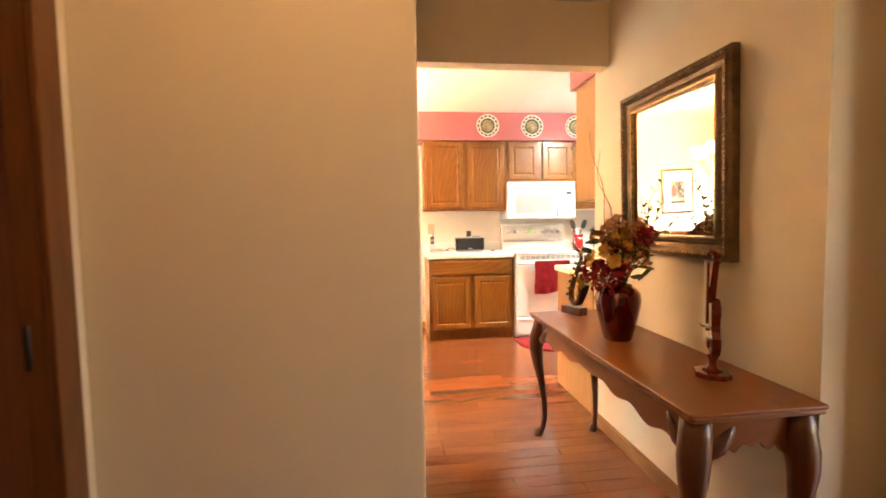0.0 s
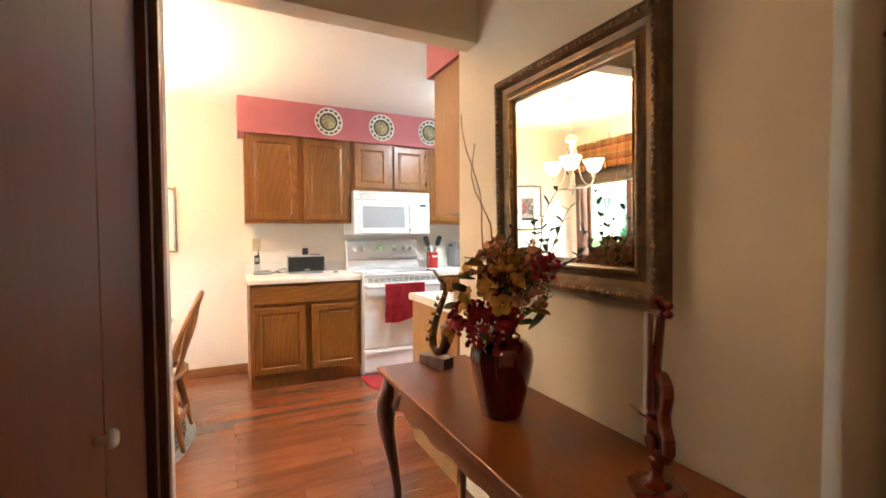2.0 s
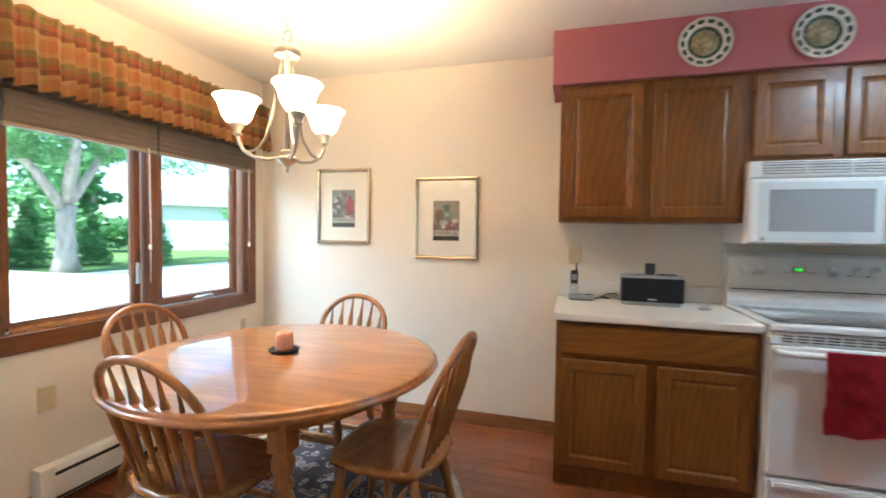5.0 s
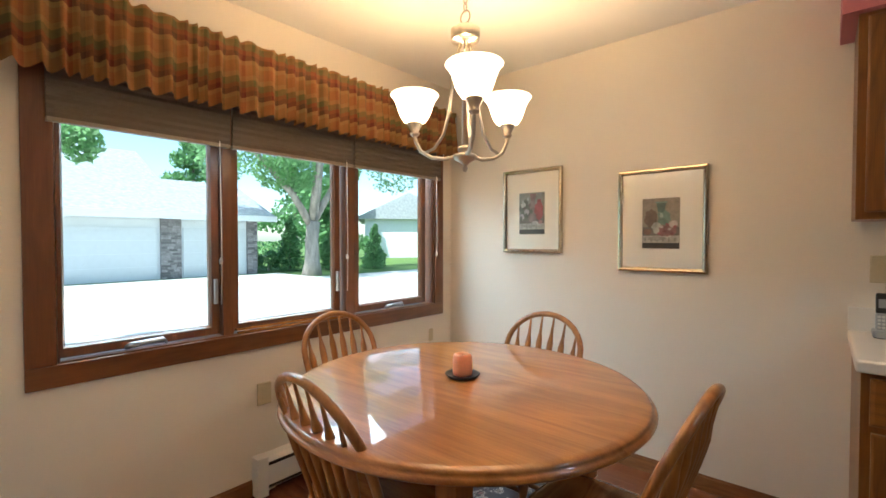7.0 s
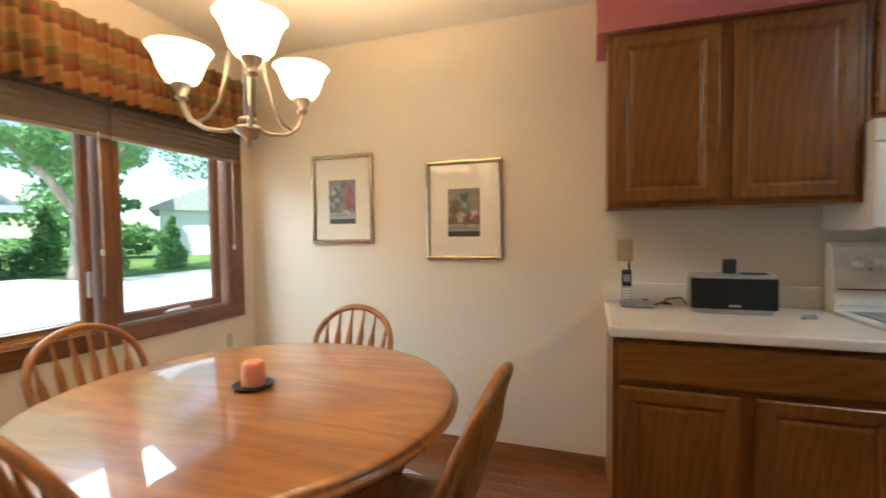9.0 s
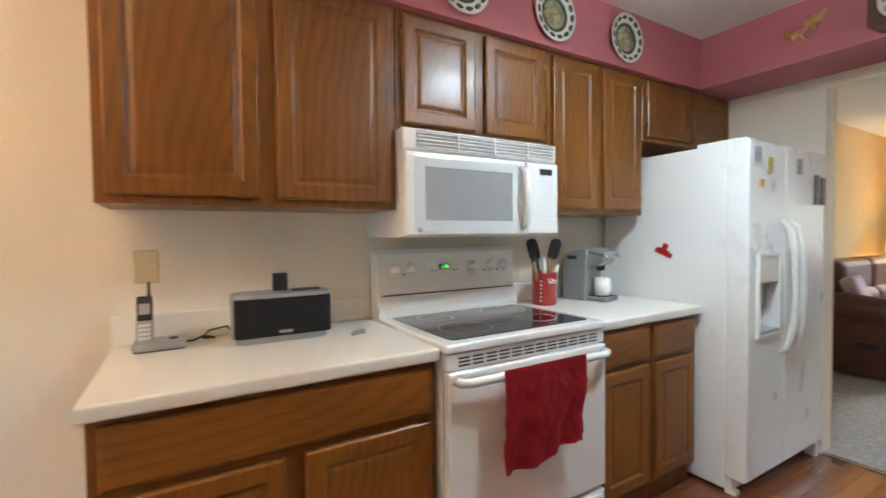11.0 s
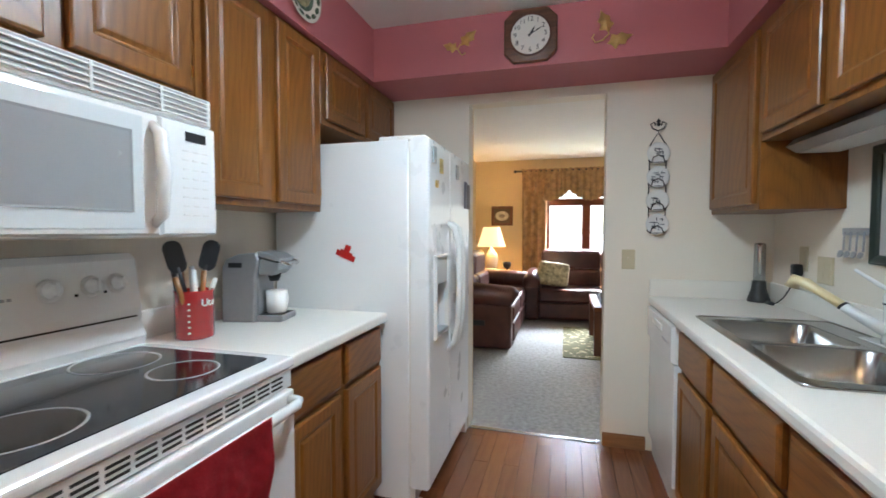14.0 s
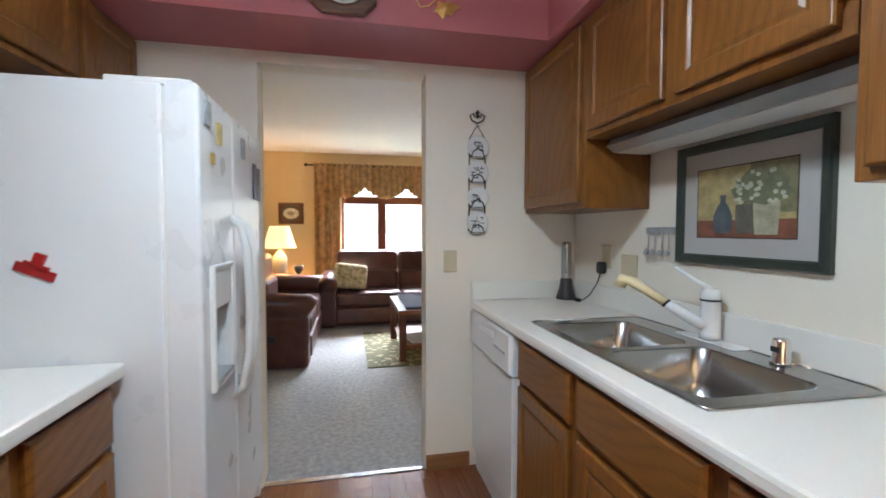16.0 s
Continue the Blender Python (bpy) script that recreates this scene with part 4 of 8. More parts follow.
for i in range(1, 13):
    a = math.pi / 2 - i * math.pi / 6
    text("numeral", str(i), 0.034, pose(0.077 * math.cos(a), -0.0348, 0.077 * math.sin(a), 90), BLACK, clock)
for a, ln, w in ((radians(90 - 33), 0.045, 0.005), (radians(90 - 62), 0.068, 0.0035)):
    b = bmesh.new()
    slab(b, [(-0.012, -w), (ln * 0.7, -w * 0.8), (ln, 0), (ln * 0.7, w * 0.8), (-0.012, w)], 0, 0.001)
    bm = bmesh.new()
    merge(bm, b, pose(0, -0.036, 0, 90) @ pose(0, 0, 0, 0, 0, math.degrees(a)))
    part("pointer", bm, BLACK, clock)


def leaf_mesh(bm, m, size):
    t = bmesh.new()
    pts = [(0, -0.5, 0), (0.10, -0.34, 0.02), (0.34, -0.22, 0), (0.20, -0.04, 0.04), (0.27, 0.18, 0), (0.13, 0.30, 0.03), (0, 0.58, 0), (-0.13, 0.30, 0.03), (-0.27, 0.18, 0), (-0.20, -0.04, 0.04), (-0.34, -0.22, 0), (-0.10, -0.34, 0.02)]
    vs = [t.verts.new([c * size for c in p]) for p in pts]
    mid = t.verts.new((0, 0, 0.17 * size))
    for i in range(len(vs)):
        t.faces.new((vs[i], vs[(i + 1) % len(vs)], mid))
    bmesh.ops.solidify(t, geom=t.faces[:], thickness=0.0015)
    return merge(bm, t, m)


BRASS_LEAF = material("satin_brass_leaf", (0.84, 0.62, 0.24), 0.3, 0.55, vary=0.15)


def leaf_sprig(m, leaves, stem, label):
    t = thing("leaf_ornament", m, label, "ornament", "brass leaf ornaments")
    for x, z, r, sz in leaves:
        b = bmesh.new()
        leaf_mesh(b, pose(x, -0.012, z, 90) @ pose(0, 0, 0, 0, 0, r), sz)
        part("leaf", b, BRASS_LEAF, t)
    part("stem", tube(bmesh.new(), [(x, -0.008, z) for x, z in stem], 0.0032, 6), BRASS_LEAF, t)
    return t


leaf_sprig(pose(3.372, 4.295, 2.29, 0, 0, -90), ((0.045, 0.028, -50, 0.105), (-0.05, -0.008, 70, 0.085)), ((0.025, 0.01), (0.0, 0.002), (-0.012, -0.025), (0.012, -0.055), (0.03, -0.045)), "brass sprig with two leaves on the rose soffit")
leaf_sprig(pose(3.372, 3.537, 2.27, 0, 0, -90), ((-0.02, 0.046, 20, 0.11), (0.045, -0.045, -75, 0.115)), ((-0.01, 0.015), (0.0, -0.01), (-0.03, -0.038), (-0.065, -0.045), (-0.08, -0.02), (-0.07, -0.005)), "brass sprig with two leaves beside the clock")

IRON = material("wrought_iron", (0.03, 0.028, 0.026), 0.5, 0.6, vary=0.2)
rack = thing("plate_rack", pose(XE, 3.235, 1.30, 0, 0, -90), "black wrought iron hanger for four small plates", "plate hanger")
part("rail", tube(bmesh.new(), [(-0.042, -0.008, 0.0), (-0.045, -0.008, 0.2), (-0.042, -0.008, 0.47), (0.0, -0.008, 0.54), (0.042, -0.008, 0.47), (0.045, -0.008, 0.2), (0.042, -0.008, 0.0)], 0.0035, 6), IRON, rack)
bm = bmesh.new()
for s in (-1, 1):
    tube(bm, [(0.0, -0.008, 0.55), (0.03 * s, -0.008, 0.565), (0.04 * s, -0.008, 0.59), (0.022 * s, -0.008, 0.60), (0.015 * s, -0.008, 0.58)], 0.004, 6)
lathe(bm, [(0.002, 0.0), (0.012, 0.012), (0.006, 0.022), (0.012, 0.03), (0.001, 0.045)], 10, pose(0, -0.008, 0.575))
part("finial", bm, IRON, rack)
SMALL = material("small_plate_print", (0.72, 0.72, 0.70), 0.2, vary=0.05, coat=0.3)
INK = material("small_plate_ink", (0.10, 0.11, 0.13), 0.4, vary=0.5, scale=80)
for i in range(4):
    z = 0.025 + 0.133 * i
    sp = thing("small_plate", pose(XE - 0.012, 3.235, 1.30 + z, 90, 0, -90), "small white plate with a dark printed figure", "plate", "plates in the hanger")
    part("dish", lathe(bmesh.new(), [(0.002, 0.004), (0.040, 0.005), (0.058, 0.013), (0.060, 0.012), (0.04, 0.0), (0.002, 0.0)], 28), SMALL, sp)
    bm = bmesh.new()
    random.seed(30 + i)
    for k in range(7):
        x, y = random.uniform(-0.028, 0.028), random.uniform(-0.028, 0.028)
        box(bm, x - 0.012, x + 0.012, y - 0.0025, y + 0.0025, 0.0052, 0.0062)
        box(bm, y - 0.002, y + 0.002, x - 0.012, x + 0.01, 0.0052, 0.0062)
    part("print", bm, INK, sp)
    part("hook", tube(bmesh.new(), [(-0.05, -0.035, -0.004), (-0.035, -0.052, 0.010), (0.035, -0.052, 0.010), (0.05, -0.035, -0.004)], 0.003, 6), IRON, sp)
    part("easel_arc", tube(bmesh.new(), [(-0.034, -0.050, 0.011), (-0.026, -0.024, 0.011), (0.0, -0.010, 0.010), (0.026, -0.024, 0.011), (0.034, -0.050, 0.011)], 0.0034, 6), IRON, sp)
wall_plate(pose(XE, 3.38, 1.12, 0, 0, -90), 0.072, 0.115, IVORY, "ivory light switch plate beside the opening", "light switch", 0, 1)

# ---- kitchen, south run ----
def south(x, z=0.0):
    return pose(x, YS, z, 0, 0, 180)


SY = 3.27 - YS
base_cabinet(south(3.125), 0.455, 1, 1, "oak base cabinet beside the dishwasher", NB, SY - 0.032, True)
base_cabinet(south(2.67), 0.52, 1, 1, "oak sink base cabinet with a false drawer front", NB, SY - 0.032, True)
base_cabinet(south(2.15), 0.52, 1, 1, "oak sink base cabinet with a false drawer front", NB, SY - 0.032, True)
endc = base_cabinet(south(1.63), 0.30, 1, 1, "narrow oak base cabinet at the counter end", NB, SY - 0.032)
part("end_panel", box(bmesh.new(), 0.301, 0.312, -0.585, -0.002, 0.0, 0.868, 0.002), OAK_SIDE, endc, "plain light oak end panel")
sc = thing("sink_countertop", pose(0, 0, 0), "white laminate countertop with an inset steel sink", "countertop", "white laminate countertops")
CX0, CX1, CY0, CY1 = 2.27, 3.11, 2.725, 3.17
bm = boxes((1.30, XE, 3.20, 3.27, 0.868, 0.91), bevel=0.012)
for r in ((1.312, XE, CY1, 3.257, 0.8685, 0.9104), (1.312, XE, YS, CY0, 0.8685, 0.9104), (1.312, CX0, CY0, CY1, 0.8685, 0.9104), (CX1, XE, CY0, CY1, 0.8685, 0.9104)):
    box(bm, *r)
part("slab", bm, LAMINATE, sc)
part("backsplash", box(bmesh.new(), 1.30, XE - 0.02, YS, YS + 0.02, 0.9105, 1.01, 0.005), LAMINATE, sc)
part("side_splash", box(bmesh.new(), XE - 0.02, XE, YS, 3.265, 0.9105, 1.01, 0.005), LAMINATE, sc)

sink = thing("sink", pose(0, 0, 0.911), "double-bowl stainless steel kitchen sink", "sink")


def bowl(x0, x1, y0, y1, deep):
    t = bmesh.new()
    rings = []
    for inset, z, r in ((-0.0, 0.003, 0.05), (0.006, -0.004, 0.05), (0.014, -deep * 0.6, 0.055), (0.03, -deep * 0.92, 0.06), (0.06, -deep, 0.06), (0.13, -deep - 0.004, 0.04)):
        rings.append([t.verts.new((x, y, z)) for x, y in round_rect(x0 + inset, x1 - inset, y0 + inset, y1 - inset, r, 5)])
    for a, b in zip(rings, rings[1:]):
        for i in range(len(a)):
            f = t.faces.new((a[i], a[(i + 1) % len(a)], b[(i + 1) % len(b)], b[i]))
            f.smooth = True
    t.faces.new(rings[-1])
    bm = bmesh.new()
    merge(bm, t)
    lathe(bm, [(0.04, -deep - 0.002), (0.036, -deep + 0.001), (0.03, -deep - 0.0015), (0.002, -deep - 0.0015)], 20, pose((x0 + x1) / 2, (y0 + y1) / 2, 0), cap=False)
    return bm


B1, B2 = (2.30, 2.685, 2.80, 3.15), (2.715, 3.085, 2.80, 3.15)
SX0, SX1, SY0, SY1 = 2.25, 3.15, 2.695, 3.182
rim = boxes((SX0, SX1, SY0, 2.801, 0.0005, 0.004), (SX0, SX1, 3.149, SY1, 0.0005, 0.004), (SX0, 2.301, 2.80, 3.15, 0.0005, 0.004), (2.684, 2.716, 2.80, 3.15, 0.0005, 0.004), (3.084, SX1, 2.80, 3.15, 0.0005, 0.004))
for x0, x1, y0, y1 in (B1, B2):
    for cx, cy in ((x0, y0), (x0, y1), (x1, y0), (x1, y1)):
        sx, sy = (1 if cx == x0 else -1), (1 if cy == y0 else -1)
        t = bmesh.new()
        arc = [(cx + sx * (0.05 - 0.05 * math.cos(a)), cy + sy * (0.05 - 0.05 * math.sin(a))) for a in [radians(90 * k / 5) for k in range(6)]]
        slab(t, [(cx, cy)] + arc, 0.0005, 0.004)
        merge(rim, t)
part("rim", rim, STEEL, sink)
part("bowl", bowl(*B1, 0.17), STEEL, sink)
part("bowl", bowl(*B2, 0.17), STEEL, sink)
part("rim_bead", tube(bmesh.new(), [(x, y, 0.003) for x, y in round_rect(SX0, SX1, SY0, SY1, 0.03)] + [(SX1, SY1 - 0.03, 0.003)], 0.004, 6), STEEL, sink)
FAUC = material("almond_plastic", (0.78, 0.65, 0.38), 0.3, vary=0.04)
fc = thing("faucet", pose(2.735, 2.72, 0.915) @ Matrix.Diagonal((0.98, 0.98, 0.8, 1)), "white single-lever faucet with an almond pull-out spray", "faucet")
part("base_plate", slab(bmesh.new(), round_rect(-0.13, 0.13, -0.034, 0.034, 0.012), 0.0, 0.005, 0.002), WHITE, fc)
part("column", lathe(bmesh.new(), [(0.034, 0.01), (0.031, 0.03), (0.03, 0.17), (0.032, 0.175), (0.032, 0.205), (0.024, 0.22), (0.002, 0.222)], 24), WHITE, fc)
part("ring", lathe(bmesh.new(), [(0.0325, 0.168), (0.0335, 0.172), (0.0325, 0.176)], 24, cap=False), BLACK, fc)
part("lever", tube(bmesh.new(), [(0.0, 0.0, 0.215), (0.03, 0.03, 0.245), (0.085, 0.07, 0.30)], [0.010, 0.008, 0.006], 8, 0.6), WHITE, fc)
part("spout", tube(bmesh.new(), [(0.0, 0.02, 0.06), (0.07, 0.07, 0.115), (0.10, 0.09, 0.14)], [0.024, 0.021, 0.019], 12), WHITE, fc)
part("spray_wand", tube(bmesh.new(), [(0.10, 0.09, 0.14), (0.17, 0.14, 0.20), (0.20, 0.16, 0.223), (0.225, 0.18, 0.235), (0.235, 0.19, 0.20)], [0.018, 0.019, 0.024, 0.027, 0.024], 12), FAUC, fc, "almond coloured spray wand")
part("collar", tube(bmesh.new(), [(0.098, 0.0885, 0.1385), (0.104, 0.093, 0.1435)], 0.0205, 12), BLACK, fc)
soap = thing("soap_dispenser", pose(2.475, 2.735, 0.915), "chrome cylinder air gap beside the faucet", "dispenser")
part("cap", lathe(bmesh.new(), [(0.026, 0.0), (0.026, 0.008), (0.022, 0.012), (0.022, 0.065), (0.018, 0.072), (0.002, 0.073)], 24), CHROME, soap)
part("slot", one_box(-0.012, 0.012, 0.017, 0.023, 0.035, 0.05), BLACK, soap)
wo = thing("wine_opener", pose(3.69, 2.745, 0.911), "steel and black electric wine opener in a black stand", "wine opener")
part("stand", lathe(bmesh.new(), [(0.052, 0.0), (0.052, 0.012), (0.046, 0.03), (0.034, 0.07), (0.031, 0.11), (0.028, 0.112)], 24), BLACK, wo)
part("shaft", lathe(bmesh.new(), [(0.026, 0.075), (0.027, 0.15), (0.026, 0.30), (0.022, 0.31), (0.002, 0.312)], 24), STEEL, wo)
part("grip", box(bmesh.new(), 0.012, 0.032, -0.013, 0.013, 0.085, 0.20, 0.006), BLACK, wo)
wall_plate(pose(3.265, YS, 1.115, 0, 0, 180), 0.118, 0.118, IVORY, "ivory double outlet plate above the counter", "outlet", 4)
wall_plate(pose(3.445, YS, 1.155, 0, 0, 180), 0.072, 0.115, IVORY, "ivory outlet plate with a charger plugged in", "outlet", 2)
ch = thing("charger", pose(3.45, YS + 0.006, 1.125), "black plug-in charger with a trailing cord", "charger")
part("plug", box(bmesh.new(), -0.019, 0.019, 0.0, 0.042, -0.055, 0.005, 0.014, 3), BLACK, ch)
cord_bm = tube(bmesh.new(), [(0, 0.025, -0.05), (0.01, 0.035, -0.10), (0.05, 0.05, -0.165), (0.10, 0.06, -0.20), (0.14, 0.07, -0.209), (0.20, 0.08, -0.21)], 0.003, 6)
tube(cord_bm, [(0.12, 0.066, -0.206), (0.165, 0.072, -0.206)], 0.010, 8)
part("cord", cord_bm, BLACK, ch)
sp = thing("spoon_rack", pose(3.056, YS, 1.283, 0, 0, 180), "pewter rack with four hanging measuring spoons", "spoon rack")
part("bar", box(bmesh.new(), -0.085, 0.085, -0.012, 0, -0.014, 0.014, 0.004), SILVER, sp)
for i in range(4):
    x = -0.06 + i * 0.04
    bm = tube(bmesh.new(), [(x, -0.016, 0.0), (x, -0.018, -0.075)], 0.0035, 6)
    lathe(bm, [(0.002, 0.0), (0.012, 0.003), (0.016 - i * 0.0015, 0.010), (0.014 - i * 0.0015, 0.010)], 14, pose(x, -0.02, -0.09, 75))
    part("measuring_spoon", bm, SILVER, sp)

# picture over the sink
def print_shapes(parent, shapes, y):
    """Plain flat shapes of a printed picture: (name, outline, colour)."""
    for k, (nm, outline, colour) in enumerate(shapes):
        bm = bmesh.new()
        slab(bm, outline, 0, 0.0004, 0, 1, pose(0, y - 0.0005 * k, 0, 90))
        part(nm, bm, material("print_" + nm, colour, 0.5, vary=0.35, scale=26, coat=0.6), parent)


def vase_outline(cx, z0, w, h):
    pr = [(0.35, 0), (0.5, 0.15), (0.5, 0.45), (0.3, 0.7), (0.14, 0.8), (0.14, 0.93), (0.2, 1.0)]
    return [(cx + a * w, z0 + b * h) for a, b in pr] + [(cx - a * w, z0 + b * h) for a, b in reversed(pr)]


def rect(x0, x1, z0, z1):
    return [(x0, z0), (x1, z0), (x1, z1), (x0, z1)]


def blob(cx, cz, a, b, seed, n=14):
    random.seed(seed)
    return [(cx + a * random.uniform(0.7, 1.1) * math.cos(2 * math.pi * i / n), cz + b * random.uniform(0.7, 1.1) * math.sin(2 * math.pi * i / n)) for i in range(n)]


pic = thing("framed_picture", pose(2.682, YS, 1.378, 0, 0, 180) @ Matrix.Diagonal((1.01, 1, 0.985, 1)), "still life print in a wide dark green frame", "picture")
DKGREEN = material("dark_green_frame", (0.018, 0.03, 0.024), 0.35, vary=0.2, coat=0.3)
MAT_G = material("grey_mat_board", (0.42, 0.40, 0.38), 0.7, vary=0.04, coat=0.5)
part("frame", loft(bmesh.new(), -0.275, 0.275, -0.215, 0.215, [(0, 0), (0, -0.018), (0.006, -0.024), (0.028, -0.018), (0.034, -0.012), (0.034, 0)], cap=False), DKGREEN, pic)
part("mat", box(bmesh.new(), -0.243, 0.243, -0.008, -0.002, -0.183, 0.183), MAT_G, pic)
shp = [("border", rect(-0.182, 0.182, -0.122, 0.122), (0.05, 0.03, 0.02)), ("backdrop", rect(-0.178, 0.178, -0.118, 0.118), (0.38, 0.31, 0.14)), ("shadow_side", rect(0.03, 0.178, -0.04, 0.118), (0.20, 0.19, 0.10)), ("table", rect(-0.178, 0.178, -0.118, -0.06), (0.20, 0.07, 0.04)), ("jug", vase_outline(-0.07, -0.105, 0.075, 0.13), (0.08, 0.10, 0.12)), ("crock", rect(-0.02, 0.055, -0.105, -0.01), (0.12, 0.11, 0.09)), ("pot", [(0.05, -0.108), (0.125, -0.108), (0.132, -0.02), (0.13, -0.005), (0.045, -0.005), (0.043, -0.02)], (0.38, 0.36, 0.25)), ("leaves", blob(0.07, 0.04, 0.105, 0.065, 3, 26), (0.15, 0.16, 0.09))]
for i in range(32):
    random.seed(60 + i)
    shp.append(("blossom", blob(0.07 + random.uniform(-0.09, 0.09), 0.04 + random.uniform(-0.055, 0.055), 0.0095, 0.008, i, 7), (0.44, 0.44, 0.34)))
print_shapes(pic, shp, -0.0085)

# wall cabinets over the sink
US = 0.322
wall_cabinet(south(XE - 0.003, UP), 0.620, UP, SB, US - 0.02, 1, "tall oak wall cabinet in the corner over the counter", NB)
wall_cabinet(south(3.134, 1.655), 0.972, 1.655, SB, US - 0.02, 2, "short oak wall cabinet above the sink", NB, (0, 1))
endu = wall_cabinet(south(2.158, UP), 0.807, UP, SB, US - 0.02, 2, "tall oak wall cabinet at the hall end", NB)
part("end_panel", box(bmesh.new(), 0.808, 0.818, -US + 0.021, -0.001, 0.0, SB - UP - 0.001, 0.001), OAK_SIDE, endu, "plain light oak end panel")
ul = thing("under_cabinet_light", pose(2.645, YS + 0.098, 1.655), "grey under-cabinet fluorescent light fixture", "light fixture")
bm = bmesh.new()
slab(bm, [(-0.095, -0.002), (0.10, -0.002), (0.125, -0.03), (0.09, -0.055), (-0.06, -0.055), (-0.095, -0.04)], -0.475, 0.475, 0.004, 2, Matrix(((0, 0, 1, 0), (1, 0, 0, 0), (0, 1, 0, 0), (0, 0, 0, 1))))
part("housing", bm, SILVER, ul)
part("diffuser", box(bmesh.new(), -0.455, 0.455, -0.05, 0.085, -0.06, -0.0555, 0.002), WHITE_PLASTIC, ul)

dw = thing("dishwasher", south(XE - 0.022), "white built-in dishwasher under the counter", "dishwasher")
part("body", box(bmesh.new(), 0.004, 0.596, -SY + 0.05, -0.02, 0.0, 0.864), WHITE, dw)
part("door", box(bmesh.new(), 0.006, 0.594, -SY + 0.008, -SY + 0.048, 0.125, 0.685, 0.006), WHITE, dw)
part("control_panel", loft(bmesh.new(), 0.006, 0.594, 0.692, 0.862, [(0, -SY + 0.048), (0, -SY + 0.010), (0.008, -SY - 0.006), (0.014, -SY - 0.006)]), WHITE, dw)
part("latch", box(bmesh.new(), 0.20, 0.40, -SY - 0.012, -SY - 0.004, 0.80, 0.83, 0.004), WHITE_PLASTIC, dw)
for k in range(5):
    part("button", box(bmesh.new(), 0.40 + 0.03 * k, 0.42 + 0.03 * k, -SY - 0.009, -SY - 0.005, 0.768, 0.778, 0.001, 1), SILVER, dw)
part("kick_plate", box(bmesh.new(), 0.006, 0.594, -SY + 0.03, -SY + 0.05, 0.0, 0.115, 0.004), WHITE, dw)

kl = thing("ceiling_light", pose(2.18, 3.90, H), "round flush ceiling light with bronze trim", "ceiling light")
part("pan", lathe(bmesh.new(), [(0.10, -0.03), (0.11, -0.012), (0.11, 0.0)], 32), NICKEL, kl)
part("stem", lathe(bmesh.new(), [(0.012, -0.175), (0.012, -0.03)], 12), NICKEL, kl)
part("glass_bowl", lathe(bmesh.new(), [(0.02, -0.172), (0.09, -0.158), (0.145, -0.122), (0.16, -0.09), (0.154, -0.09), (0.14, -0.118), (0.085, -0.152), (0.02, -0.166)], 36, cap=False), material("kitchen_bowl_glass", (0.85, 0.87, 0.88), 0.4, emit=((0.85, 0.95, 1.0), 1.2)), kl, "lit white glass bowl")
part("trim_ring", lathe(bmesh.new(), [(0.158, -0.096), (0.168, -0.098), (0.170, -0.086), (0.160, -0.084)], 36, cap=False), material("bronze_trim", (0.10, 0.06, 0.035), 0.4, 0.8, vary=0.2), kl)

# ---- dinette window ----
wt = tagged(new("window_1"), "wide three-light timber casement window with roller shades above", "window", "", "structure")
CZ0, CZ1, CYA, CYB = 0.745, 2.06, 2.765, 5.05
cx = XW
bm = boxes((cx, cx + 0.018, CYA, CYA + 0.09, CZ0 + 0.085, CZ1 - 0.085), (cx, cx + 0.018, CYB - 0.09, CYB, CZ0 + 0.085, CZ1 - 0.085), bevel=0.004)
part("side_casing", bm, CASING_Z, wt)
part("top_casing", box(bmesh.new(), cx, cx + 0.018, CYA, CYB, CZ1 - 0.085, CZ1, 0.004), CASING_Y, wt)
part("bottom_casing", box(bmesh.new(), cx, cx + 0.018, CYA, CYB, CZ0, CZ0 + 0.085, 0.004), CASING_Y, wt)
part("jamb_lining", boxes((cx - 0.13, cx, WY0 - 0.012, WY0 + 0.006, WZ0, WZ1), (cx - 0.13, cx, WY1 - 0.006, WY1 + 0.012, WZ0, WZ1), (cx - 0.13, cx, WY0, WY1, WZ1 - 0.006, WZ1 + 0.012), (cx - 0.13, cx + 0.002, WY0, WY1, WZ0 - 0.012, WZ0 + 0.006)), CASING_Y, wt)
LIGHTS = ((2.885, 3.418), (3.555, 4.115), (4.305, 4.865))
for a, b in ((3.462, 3.512), (4.178, 4.242)):
    part("mullion", box(bmesh.new(), cx - 0.10, cx - 0.002, a, b, WZ0, WZ1, 0.004), CASING_Z, wt)
SF = 0.035
